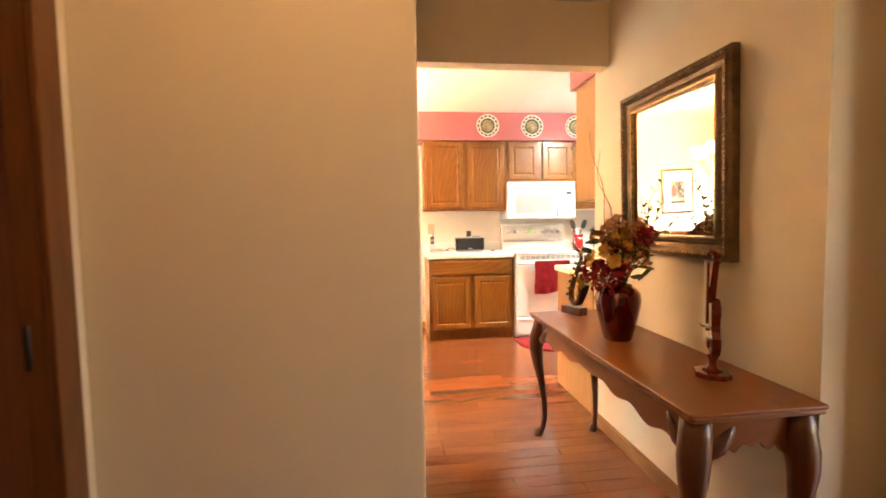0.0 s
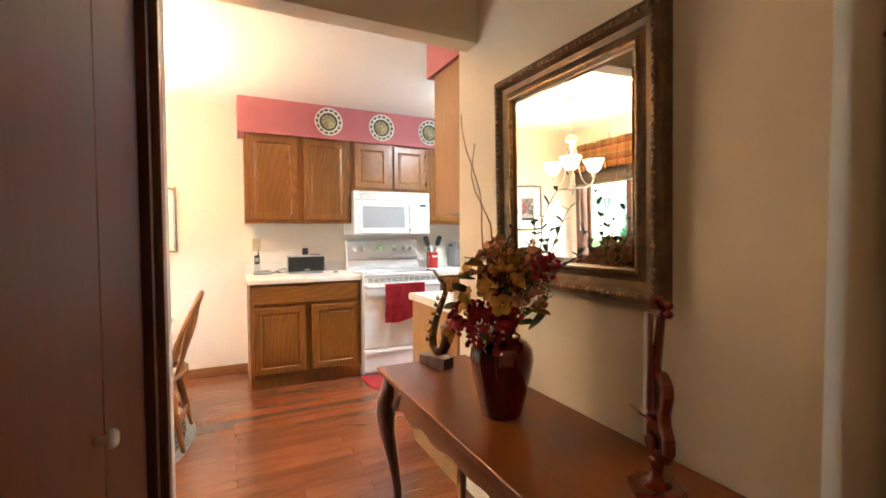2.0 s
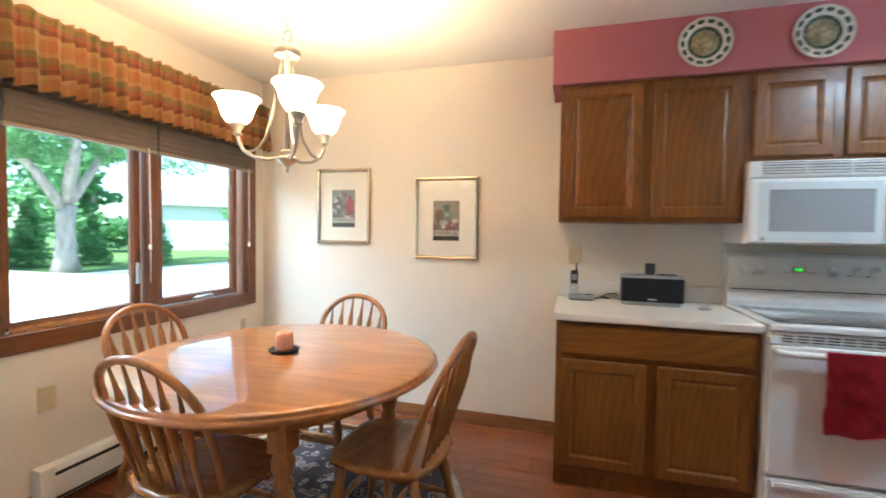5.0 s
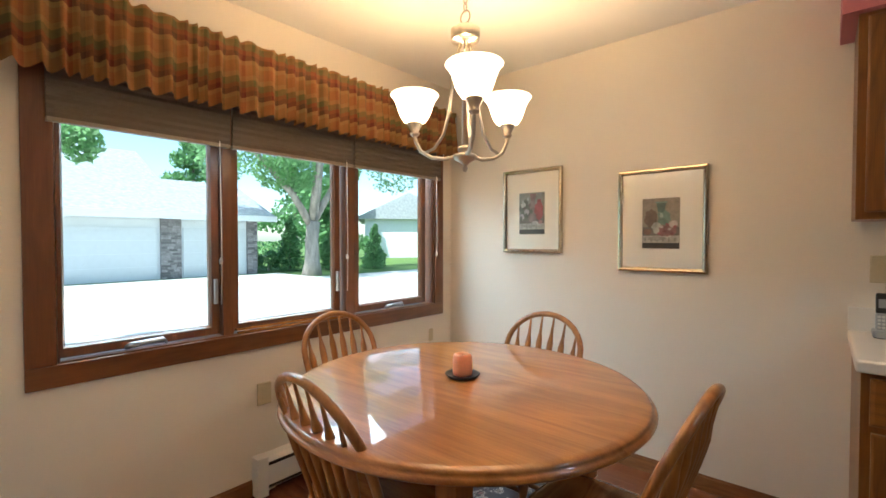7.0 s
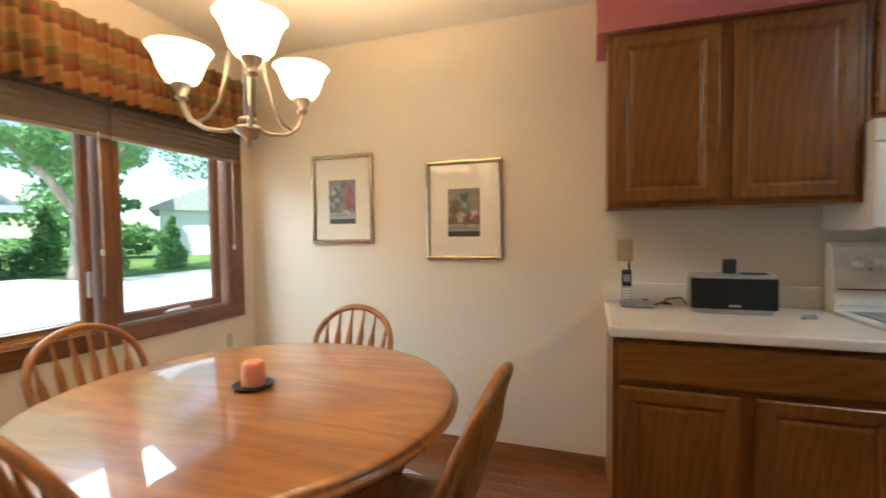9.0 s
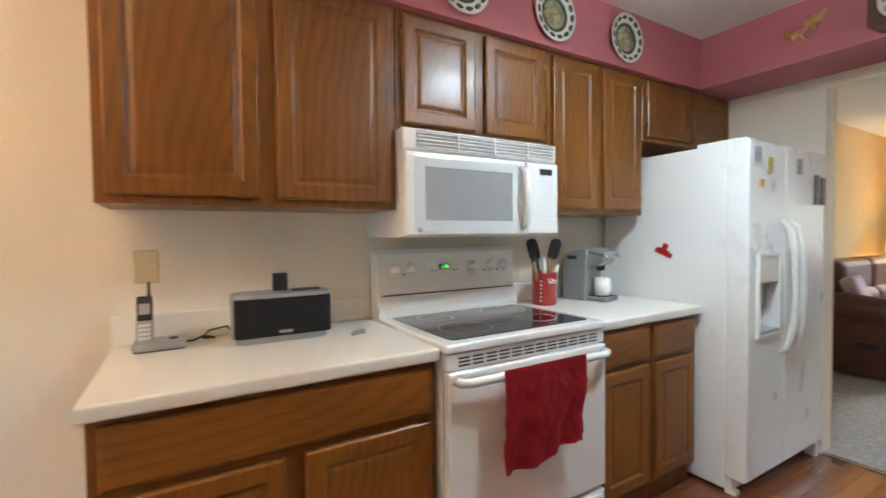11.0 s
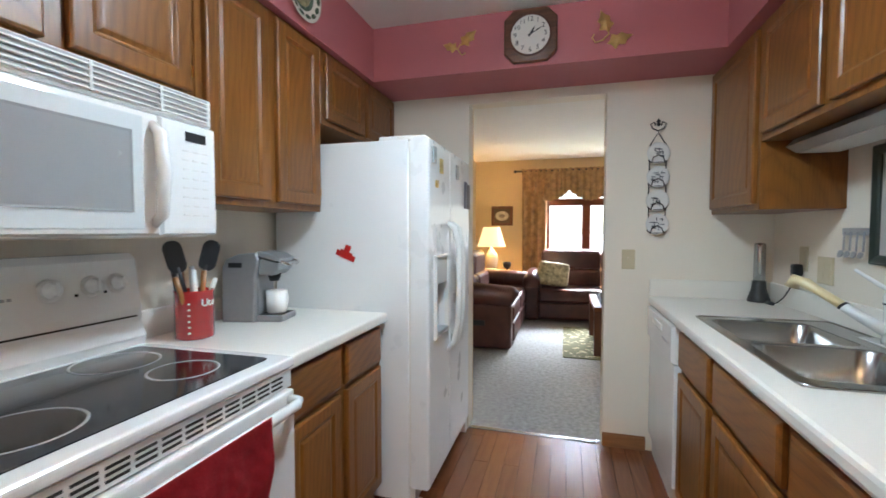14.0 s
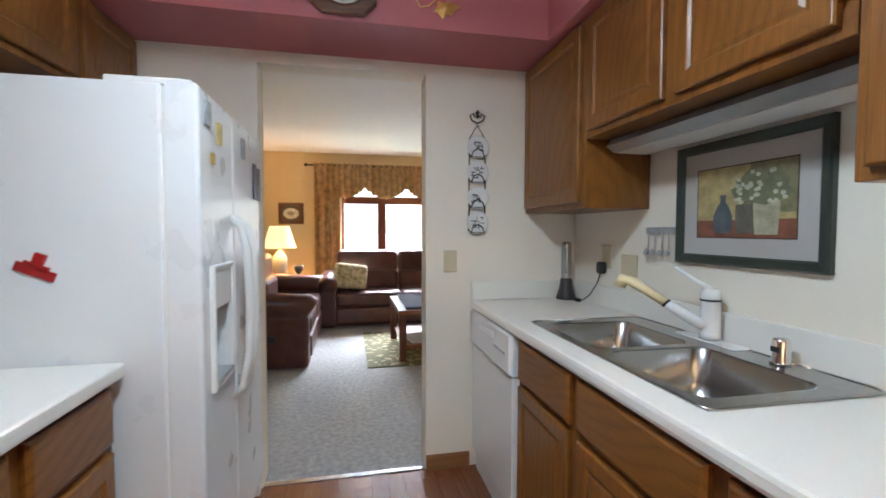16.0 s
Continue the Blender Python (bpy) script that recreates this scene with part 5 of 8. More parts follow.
for i, (a, b) in enumerate(LIGHTS):
    a2, b2 = a - 0.042, b + 0.042
    bm = bmesh.new()
    frame_m = Matrix(((0, -1, 0, cx - 0.07), (1, 0, 0, 0), (0, 0, 1, 0), (0, 0, 0, 1)))
    t = loft(bmesh.new(), a2, b2, 0.842, 1.99, [(0, 0), (0, -0.035), (0.004, -0.04), (0.036, -0.036), (0.044, -0.02), (0.044, 0)], cap=False)
    merge(bm, t, frame_m)
    sash = part("sash", bm, CASING_Z, wt)
    pane = part("pane", one_box(cx - 0.062, cx - 0.058, a - 0.002, b + 0.002, 0.884, 1.95), COOL_CAST_GLASS, sash, "clear window glass")
    pane.visible_shadow = False
    if i != 1:
        c = tube(bmesh.new(), [(cx - 0.03, (a + b) / 2 - 0.07, 0.848), (cx - 0.004, (a + b) / 2 - 0.058, 0.858), (cx + 0.002, (a + b) / 2 + 0.055, 0.866), (cx - 0.010, (a + b) / 2 + 0.07, 0.848)], [0.013, 0.015, 0.013, 0.010], 8, 0.7)
        part("crank", c, SILVER, sash, "folding metal crank handle")
    if i < 2:
        part("sash_lock", box(bmesh.new(), cx - 0.035, cx - 0.015, b + 0.012, b + 0.028, 0.99, 1.11, 0.004), SILVER, sash)
part("stop_bead", boxes((cx - 0.03, cx - 0.012, 3.53, 4.16, 0.846, 0.858), (cx - 0.012, cx + 0.004, 3.53, 4.16, 0.834, 0.844)), HONEY_X, wt)

# Taupe is darkened: the dim side of the backlit cloth sits in its colour.
TAUPE = material("taupe_shade_cloth", (0.125, 0.10, 0.078), 0.85, vary=0.06, scale=12, bump=0.3, fine=300)
for i, (a, b) in enumerate(((2.83, 3.487), (3.493, 4.205), (4.213, 4.995))):
    sh = thing("roller_shade", pose(cx + 0.03, (a + b) / 2, 1.735), "taupe pleated window shade drawn up high", "window shade", "window shades")
    w = (b - a) / 2 - 0.003
    bm = bmesh.new()
    zig = [(0.012 + 0.006 * (k % 2), 0.012 + k * 0.015) for k in range(18)]
    slab(bm, zig + [(x - 0.02, z) for x, z in zig[::-1]], -w, w, 0, 1, Matrix(((1, 0, 0, 0), (0, 0, 1, 0), (0, 1, 0, 0), (0, 0, 0, 1))))
    part("fabric", bm, TAUPE, sh)
    part("bottom_rail", box(bmesh.new(), -0.014, 0.016, -w, w, -0.004, 0.012, 0.003), material("taupe_rail", (0.24, 0.20, 0.16), 0.5), sh)
    yy = w - 0.05 if i != 1 else w - 0.05
    part("cord", tube(bmesh.new(), [(0.018, yy, 0.02), (0.018, yy + 0.004, -0.5), (0.018, yy, -0.74 if i < 2 else -0.56)], 0.002, 5), WHITE_PLASTIC, sh)
    part("cord_tassel", lathe(bmesh.new(), [(0.003, 0.03), (0.008, 0.02), (0.008, 0.0), (0.002, -0.002)], 8, pose(0.018, yy, -0.55)), WHITE_PLASTIC, sh)


def plaid(name):
    m = bpy.data.materials.new(name)
    m.use_nodes = True
    n, l = m.node_tree.nodes, m.node_tree.links
    b = n["Principled BSDF"]
    uv = n.new("ShaderNodeUVMap")
    sep = n.new("ShaderNodeSeparateXYZ")
    l.new(uv.outputs[0], sep.inputs[0])

    def bands(source, period, stops):
        md = n.new("ShaderNodeMath")
        md.operation = "FRACT"
        dv = n.new("ShaderNodeMath")
        dv.operation = "DIVIDE"
        l.new(source, dv.inputs[0])
        dv.inputs[1].default_value = period
        l.new(dv.outputs[0], md.inputs[0])
        r = n.new("ShaderNodeValToRGB")
        r.color_ramp.interpolation = "CONSTANT"
        while len(r.color_ramp.elements) < len(stops):
            r.color_ramp.elements.new(0.5)
        for e, (p, c) in zip(r.color_ramp.elements, stops):
            e.position, e.color = p, (*c, 1)
        l.new(md.outputs[0], r.inputs[0])
        return r.outputs[0]

    gold, rust, olive, amber, wine = (0.36, 0.20, 0.07), (0.22, 0.055, 0.02), (0.14, 0.12, 0.04), (0.33, 0.135, 0.042), (0.11, 0.014, 0.012)
    across = bands(sep.outputs[0], 0.24, [(0.0, gold), (0.22, olive), (0.42, amber), (0.60, rust), (0.70, gold), (0.88, olive)])
    down = bands(sep.outputs[1], 0.17, [(0.0, amber), (0.30, gold), (0.42, wine), (0.56, rust), (0.68, olive), (0.86, gold)])
    mix = n.new("ShaderNodeMix")
    mix.data_type = "RGBA"
    mix.inputs[0].default_value = 0.6
    l.new(across, mix.inputs[6])
    l.new(down, mix.inputs[7])
    l.new(mix.outputs[2], b.inputs["Base Color"])
    b.inputs["Roughness"].default_value = 0.9
    tx = n.new("ShaderNodeTexNoise")
    tx.inputs["Scale"].default_value = 400
    bp = n.new("ShaderNodeBump")
    bp.inputs["Strength"].default_value, bp.inputs["Distance"].default_value = 0.3, 0.002
    l.new(tx.outputs[0], bp.inputs["Height"])
    l.new(bp.outputs[0], b.inputs["Normal"])
    return m


def gathered(bm, length, z0, z1, depth, pleat, seed, drop=None):
    """A gathered cloth along x with ruffled head, uv in cloth metres."""
    uvl = bm.loops.layers.uv.verify()
    random.seed(seed)
    n = int(length / 0.012)
    nz = 24
    ph, phases, cloth = 0.0, [], [0.0]
    for i in range(n + 1):
        phases.append(ph)
        ph += 2 * math.pi * 0.012 / (pleat * (1 + 0.75 * noise.noise((i * 0.09, seed, 0.3))))
    rows = []
    for j in range(nz + 1):
        s = j / nz
        row = []
        for i in range(n + 1):
            x = i * 0.012
            end = z0 if drop is None else drop(x)
            amp = depth * (0.7 if s < 0.12 else 0.3 if s < 0.22 else 0.4 + 0.75 * s)
            y = -amp * (0.75 + 0.6 * noise.noise((x * 5, seed, 2.0))) * math.sin(phases[i]) - 0.5 * depth * s * noise.noise((x * 7, s * 2, seed))
            z = z1 + (end - z1) * s + (0.005 * math.sin(phases[i] * 1.3 + 1) + 0.009 * noise.noise((x * 23, seed, 5.0)) if j == 0 else 0) + 0.009 * math.sin(phases[i] + 0.8) * s
            row.append(bm.verts.new((x + 0.006 * math.cos(phases[i]) * s, y, z)))
        rows.append(row)
    for j in range(nz):
        for i in range(n):
            f = bm.faces.new((rows[j][i], rows[j][i + 1], rows[j + 1][i + 1], rows[j + 1][i]))
            f.smooth = True
            for lp, (a, c) in zip(f.loops, ((i, j), (i + 1, j), (i + 1, j + 1), (i, j + 1))):
                lp[uvl].uv = (a * 0.012 * 1.9, (z1 - z0) * (1 - c / nz))
    return bm


val = thing("curtain_valance", pose(cx + 0.11, 2.56, 0, 0, 0, 90), "gathered plaid curtain valance in rust and gold", "curtain")
part("cloth", gathered(bmesh.new(), 2.54, 1.90, 2.228, 0.034, 0.062, 2), plaid("autumn_plaid"), val)
part("rod", tube(bmesh.new(), [(0, 0.055, 2.185), (2.54, 0.055, 2.185)], 0.009, 8), WHITE_PLASTIC, val)
part("bracket", boxes((0.0, 0.02, 0.0, 0.11, 2.17, 2.2), (2.52, 2.54, 0.0, 0.11, 2.17, 2.2)), WHITE_PLASTIC, val)

hb = thing("baseboard_heater", pose(cx, 3.60, 0), "long white metal baseboard heater", "heater")
bm = bmesh.new()
slab(bm, [(0, 0.03), (0.055, 0.03), (0.06, 0.05), (0.06, 0.145), (0.035, 0.185), (0.0, 0.195)], 0, 1.30, 0, 1, Matrix(((1, 0, 0, 0), (0, 0, 1, 0), (0, 1, 0, 0), (0, 0, 0, 1))))
part("cover", bm, WHITE_PLASTIC, hb)
# Dark strips on the cover paint the shade of its openings.
part("outlet_slot", boxes((0.048, 0.0605, 0.04, 1.26, 0.15, 0.162), (0.056, 0.0612, 0.04, 1.26, 0.036, 0.05)), DARKGAP, hb)
for ya, yb in ((-0.008, 0.05), (1.25, 1.308)):
    part("end_cap", box(bmesh.new(), 0, 0.066, ya, yb, 0.0, 0.2, 0.004), WHITE_PLASTIC, hb)
wall_plate(pose(cx, 3.66, 0.505, 0, 0, 90), 0.075, 0.115, IVORY, "ivory wall outlet below the window", "outlet", 2)
wall_plate(pose(cx, 4.93, 0.60, 0, 0, 90), 0.045, 0.09, IVORY, "small ivory plate below the window corner", "wall plate")


def baseboard(name, x0, x1, y0, y1, along):
    bm = bmesh.new()
    box(bm, x0, x1, y0, y1, 0.0, 0.072, 0.0)
    box(bm, x0 + (0.004 if along == "y" else 0), x1 - (0.004 if along == "y" else 0), y0 + (0.004 if along == "x" else 0), y1 - (0.004 if along == "x" else 0), 0.072, 0.082)
    structure(name, bm, BASEWOOD_X if along == "x" else BASEWOOD_Y, "stained timber baseboard", "baseboard")


baseboard("baseboard_north", XW, 0.445, YN - 0.012, YN, "x")
baseboard("baseboard_west_a", XW, XW + 0.012, 2.427, 3.59, "y")
baseboard("baseboard_west_b", XW, XW + 0.012, 4.91, YN - 0.012, "y")
baseboard("baseboard_dinette_south", XW + 0.012, 0.13, 2.415, 2.427, "x")
baseboard("baseboard_hall_east", 1.273, 1.285, 1.15, YH, "y")
baseboard("baseboard_hall_end", 1.273, 1.318, YH, YH + 0.012, "x")
baseboard("baseboard_east_a", XE - 0.012, XE, 3.272, 3.51, "y")
baseboard("baseboard_closet", -0.62, 0.128, 1.078, 1.09, "x")
baseboard("baseboard_foyer_north", 1.285, 2.5, 1.138, 1.15, "x")
structure("trim_threshold", one_box(3.765, 3.80, 3.51, 4.33, -0.004, 0.006, 0.002), STEEL, "metal strip between plank floor and carpet", "threshold")

# ---- pictures on the dinette wall ----
CHAMPAGNE = material("silver_gilt_moulding", (0.56, 0.50, 0.39), 0.24, 1.0, vary=0.12, scale=30)
GLAZED = material("glazed_mat_board", (0.80, 0.77, 0.68), 0.5, vary=0.012, coat=1.0)
GLAZED.node_tree.nodes["Principled BSDF"].inputs["Coat Roughness"].default_value = 0.02


def dinette_picture(x, z, w, h, label, red_up):
    t = thing("framed_print", pose(x, YN, z), label, "picture", "prints above the table")
    part("frame", loft(bmesh.new(), 0, w, 0, h, [(0, 0), (0, -0.020), (0.003, -0.025), (0.012, -0.027), (0.017, -0.024), (0.020, -0.018), (0.025, -0.013), (0.025, 0)], cap=False), CHAMPAGNE, t, "rounded silver-gold moulding")
    part("mat", one_box(0.015, w - 0.015, -0.010, -0.002, 0.015, h - 0.015), GLAZED, t)
    cxp, cz = w * 0.5, h * 0.47
    pw, ph_ = 0.092, 0.135
    q = [("surround", rect(cxp - pw - 0.002, cxp + pw + 0.002, cz - ph_ - 0.002, cz + ph_ + 0.002), (0.30, 0.27, 0.21)),
         ("backdrop", rect(cxp - pw, cxp + pw, cz - ph_, cz + ph_), (0.30, 0.31, 0.26) if red_up else (0.34, 0.29, 0.22)),
         ("lower_shade", rect(cxp - pw, cxp + pw, cz - ph_, cz - 0.02), (0.20, 0.17, 0.14)),
         ("cloth", rect(cxp - pw, cxp + pw, cz - ph_ + 0.03, cz - 0.066), (0.56, 0.53, 0.46)),
         ("cloth_fold", blob(cxp - 0.02, cz - 0.082, 0.05, 0.014, 15), (0.38, 0.36, 0.31)),
         ("table_edge", rect(cxp - pw, cxp + pw, cz - ph_, cz - ph_ + 0.028), (0.05, 0.04, 0.035))]
    if red_up:
        q += [("tall_vase", vase_outline(cxp + 0.008, cz - 0.06, 0.06, 0.19), (0.30, 0.20, 0.19)), ("neck", [(cxp - 0.014, cz + 0.128), (cxp + 0.036, cz + 0.128), (cxp + 0.026, cz + 0.085), (cxp - 0.004, cz + 0.085)], (0.33, 0.17, 0.15)), ("red_neck", rect(cxp + 0.042, cxp + 0.068, cz + 0.06, cz + 0.09), (0.36, 0.03, 0.03)), ("red_vase", blob(cxp + 0.056, cz + 0.02, 0.036, 0.062, 3, 20), (0.46, 0.05, 0.05)),
              ("leaves", blob(cxp - 0.05, cz + 0.025, 0.042, 0.07, 6, 22), (0.15, 0.16, 0.12)), ("blossom", blob(cxp - 0.06, cz + 0.055, 0.022, 0.022, 7), (0.62, 0.58, 0.55)), ("blossom", blob(cxp - 0.035, cz + 0.01, 0.026, 0.022, 8), (0.55, 0.46, 0.50)),
              ("blossom", blob(cxp - 0.07, cz - 0.02, 0.02, 0.024, 9), (0.50, 0.40, 0.45)), ("fruit", blob(cxp + 0.03, cz - 0.062, 0.022, 0.014, 10), (0.60, 0.55, 0.50)), ("fruit", blob(cxp + 0.068, cz - 0.058, 0.018, 0.014, 12), (0.52, 0.22, 0.20))]
        q += [("leaf", blob(cxp - 0.075 + 0.013 * i, cz - 0.03 + 0.021 * (i * 5 % 7), 0.009, 0.016, 40 + i, 9), ((0.12, 0.15, 0.10), (0.46, 0.48, 0.44), (0.22, 0.14, 0.13))[i % 3]) for i in range(7)]
        q += [("fold", rect(cxp - 0.07 + 0.036 * i, cxp - 0.064 + 0.036 * i, cz - ph_ + 0.03, cz - 0.068), (0.34, 0.33, 0.29)) for i in range(4)]
    else:
        q += [("jug", blob(cxp - 0.052, cz + 0.03, 0.036, 0.055, 5, 18), (0.22, 0.14, 0.09)), ("green_vase", blob(cxp + 0.018, cz + 0.03, 0.038, 0.045, 18, 26), (0.16, 0.30, 0.24)), ("green_vase_neck", [(cxp - 0.022, cz + 0.115), (cxp + 0.03, cz + 0.115), (cxp + 0.018, cz + 0.06), (cxp - 0.012, cz + 0.06)], (0.10, 0.20, 0.17)),
              ("bowl", blob(cxp - 0.02, cz - 0.02, 0.026, 0.036, 13), (0.52, 0.52, 0.46)), ("peony", blob(cxp + 0.035, cz - 0.04, 0.055, 0.034, 14, 24), (0.34, 0.13, 0.13)), ("petal", blob(cxp + 0.065, cz - 0.005, 0.024, 0.022, 16), (0.62, 0.48, 0.46)), ("leaf_spray", blob(cxp - 0.066, cz - 0.045, 0.022, 0.02, 17), (0.26, 0.12, 0.07)), ("lip", rect(cxp - 0.026, cxp + 0.034, cz + 0.110, cz + 0.118), (0.18, 0.34, 0.29)), ("sheen", blob(cxp + 0.006, cz + 0.042, 0.010, 0.016, 30), (0.34, 0.48, 0.40))]
        q += [("petal", blob(cxp - 0.005 + 0.013 * i, cz - 0.055 + 0.012 * (i * 3 % 5), 0.010, 0.008, 50 + i, 9), ((0.40, 0.08, 0.10), (0.60, 0.48, 0.47), (0.28, 0.07, 0.08))[i % 3]) for i in range(7)]
        q += [("fold", blob(cxp - 0.075 + 0.03 * i, cz - 0.088, 0.006, 0.013, 60 + i, 8), (0.36, 0.34, 0.29)) for i in range(6)]
    print_shapes(t, [(nm, outline, tuple(0.78 * (0.72 * c + 0.28 * sum(colour) / 3) for c in colour)) for nm, outline, colour in q], -0.0105)
    return t


dinette_picture(-1.325, 1.212, 0.432, 0.552, "still life print with a red vase in a gilt frame", True)
dinette_picture(-0.545, 1.121, 0.450, 0.565, "still life print with a green vase in a gilt frame", False)

# ---- dining table ----
TX, TY, TZ = -0.68, 3.88, 0.762
tb = thing("dining_table", pose(TX, TY, 0), "round honey oak pedestal-free dining table with turned legs", "table")
tb["label"] = "round glossy honey oak dining table with turned legs"
GLOSS = wood("glossy_table_oak", (0.27, 0.088, 0.017), (0.52, 0.21, 0.052), 0, 0.13, 1.0, rings=5, grain=0.85)
GLOSS.node_tree.nodes["Bump"].inputs["Strength"].default_value = 0.02
GLOSS.node_tree.nodes["Principled BSDF"].inputs["Coat Roughness"].default_value = 0.04
GLOSS.node_tree.nodes["Principled BSDF"].inputs["Roughness"].default_value = 0.3
part("tabletop", lathe(bmesh.new(), [(0.002, TZ), (0.625, TZ), (0.645, TZ - 0.003), (0.655, TZ - 0.010), (0.652, TZ - 0.014), (0.662, TZ - 0.017), (0.668, TZ - 0.026), (0.660, TZ - 0.036), (0.64, TZ - 0.042), (0.60, TZ - 0.042)], 96), GLOSS, tb)
part("apron", lathe(bmesh.new(), [(0.50, TZ - 0.042), (0.50, TZ - 0.125), (0.48, TZ - 0.125), (0.48, TZ - 0.042)], 64, cap=False), HONEY_X, tb)
LEG = [(0.020, 0.0), (0.028, 0.012), (0.022, 0.03), (0.018, 0.05), (0.026, 0.16), (0.036, 0.28), (0.040, 0.36), (0.034, 0.40), (0.024, 0.415), (0.036, 0.43), (0.036, 0.445), (0.025, 0.46), (0.038, 0.49), (0.042, 0.52), (0.030, 0.545), (0.040, 0.56)]
for a in (35, 125, 215, 305):
    r = 0.46
    x, y = r * math.cos(radians(a)), r * math.sin(radians(a))
    bm = lathe(bmesh.new(), LEG, 18, pose(x, y, 0))
    box(bm, x - 0.038, x + 0.038, y - 0.038, y + 0.038, 0.555, TZ - 0.043, 0.004)
    part("leg", bm, HONEY_Z, tb)
cd = thing("candle", pose(-0.715, 3.915, TZ + 0.001), "short peach pillar candle on a black dish", "candle")
part("dish", lathe(bmesh.new(), [(0.002, 0.006), (0.055, 0.006), (0.066, 0.012), (0.069, 0.011), (0.058, 0.0), (0.002, 0.0)], 32), BLACK, cd)
WAX = material("peach_wax", (0.80, 0.36, 0.20), 0.45, vary=0.12, scale=14)
WAX.node_tree.nodes["Principled BSDF"].inputs["Subsurface Weight"].default_value = 0.3
WAX.node_tree.nodes["Principled BSDF"].inputs["Subsurface Scale"].default_value = 0.03
part("wax", lathe(bmesh.new(), [(0.037, 0.007), (0.038, 0.02), (0.038, 0.062), (0.0365, 0.077), (0.032, 0.086), (0.025, 0.089), (0.018, 0.082), (0.002, 0.074)], 28), WAX, cd)
part("wick", tube(bmesh.new(), [(0, 0, 0.07), (0.001, 0, 0.079), (0.003, 0, 0.084)], 0.0013, 5), BLACK, cd)

# ---- chairs ----
ch0 = thing("dining_chair", pose(0, 0, 0), "honey oak arrow-back dining chair with a bowed top", "chair", "chairs round the table")
SEATZ = 0.445
t = bmesh.new()
outline = [(-0.20, -0.17), (-0.225, -0.06), (-0.225, 0.08), (-0.20, 0.18), (-0.11, 0.225), (0.0, 0.235), (0.11, 0.225), (0.20, 0.18), (0.225, 0.08), (0.225, -0.06), (0.20, -0.17), (0.12, -0.205), (0.0, -0.21), (-0.12, -0.205)]
rings = []
for sc_, z in ((0.86, -0.036), (0.97, -0.026), (1.0, -0.012), (0.985, 0.0), (0.9, 0.002), (0.7, -0.006), (0.4, -0.010), (0.1, -0.010)):
    rings.append([t.verts.new((x * sc_, y * sc_, SEATZ + z)) for x, y in outline])
for a, b in zip(rings, rings[1:]):
    for i in range(len(a)):
        f = t.faces.new((a[i], a[(i + 1) % len(a)], b[(i + 1) % len(b)], b[i]))
        f.smooth = True
t.faces.new(rings[0][::-1])
t.faces.new(rings[-1])
bm = bmesh.new()
merge(bm, t)
part("seat", bm, HONEY_X, ch0)


def turned(bm, a, b, prof):
    va, vb = Vector(a), Vector(b)
    n = len(prof)
    return tube(bm, [va.lerp(vb, p) for p, r in prof], [r for p, r in prof], 10)


LP = [(0, 0.010), (0.06, 0.013), (0.25, 0.016), (0.42, 0.021), (0.50, 0.016), (0.52, 0.020), (0.54, 0.015), (0.62, 0.022), (0.78, 0.022), (0.82, 0.015), (0.84, 0.019), (0.87, 0.014), (1.0, 0.016)]
tops = [(-0.15, -0.13), (0.15, -0.13), (-0.14, 0.15), (0.14, 0.15)]
feet = [(-0.215, -0.22), (0.215, -0.22), (-0.21, 0.225), (0.21, 0.225)]
for (ax, ay), (bx, by) in zip(tops, feet):
    part("leg", turned(bmesh.new(), (bx, by, 0), (ax, ay, SEATZ - 0.03), LP), HONEY_Z, ch0)


def at_leg(i, h):
    k = h / (SEATZ - 0.03)
    return (feet[i][0] + (tops[i][0] - feet[i][0]) * k, feet[i][1] + (tops[i][1] - feet[i][1]) * k, h)


SP = [(0, 0.008), (0.3, 0.012), (0.5, 0.016), (0.7, 0.012), (1, 0.008)]
for i, j, h in ((0, 2, 0.17), (1, 3, 0.17), (0, 1, 0.24), (2, 3, 0.15)):
    part("stretcher", turned(bmesh.new(), at_leg(i, h), at_leg(j, h), SP), HONEY_Z, ch0)
mid1, mid2 = [(Vector(at_leg(0, 0.17)) + Vector(at_leg(2, 0.17))) / 2, (Vector(at_leg(1, 0.17)) + Vector(at_leg(3, 0.17))) / 2]
part("stretcher", turned(bmesh.new(), mid1, mid2, SP), HONEY_Z, ch0)


def bow_point(u):
    """The bowed back, u from 0 to 1 round the arch; y is the back of the chair."""
    if u < 0.32:
        k = u / 0.32
        x, h = -0.185 - 0.028 * math.sin(k * 1.5), k * 0.30
    elif u > 0.68:
        k = (1 - u) / 0.32
        x, h = 0.185 + 0.028 * math.sin(k * 1.5), k * 0.30
    else:
        a = math.pi * (1 - (u - 0.32) / 0.36)
        x, h = 0.213 * math.cos(a), 0.30 + 0.17 * math.sin(a)
    return Vector((x, 0.175 + 0.30 * h - (0.05 * (x / 0.21) ** 2) * (1 - h / 0.5), SEATZ - 0.005 + h))


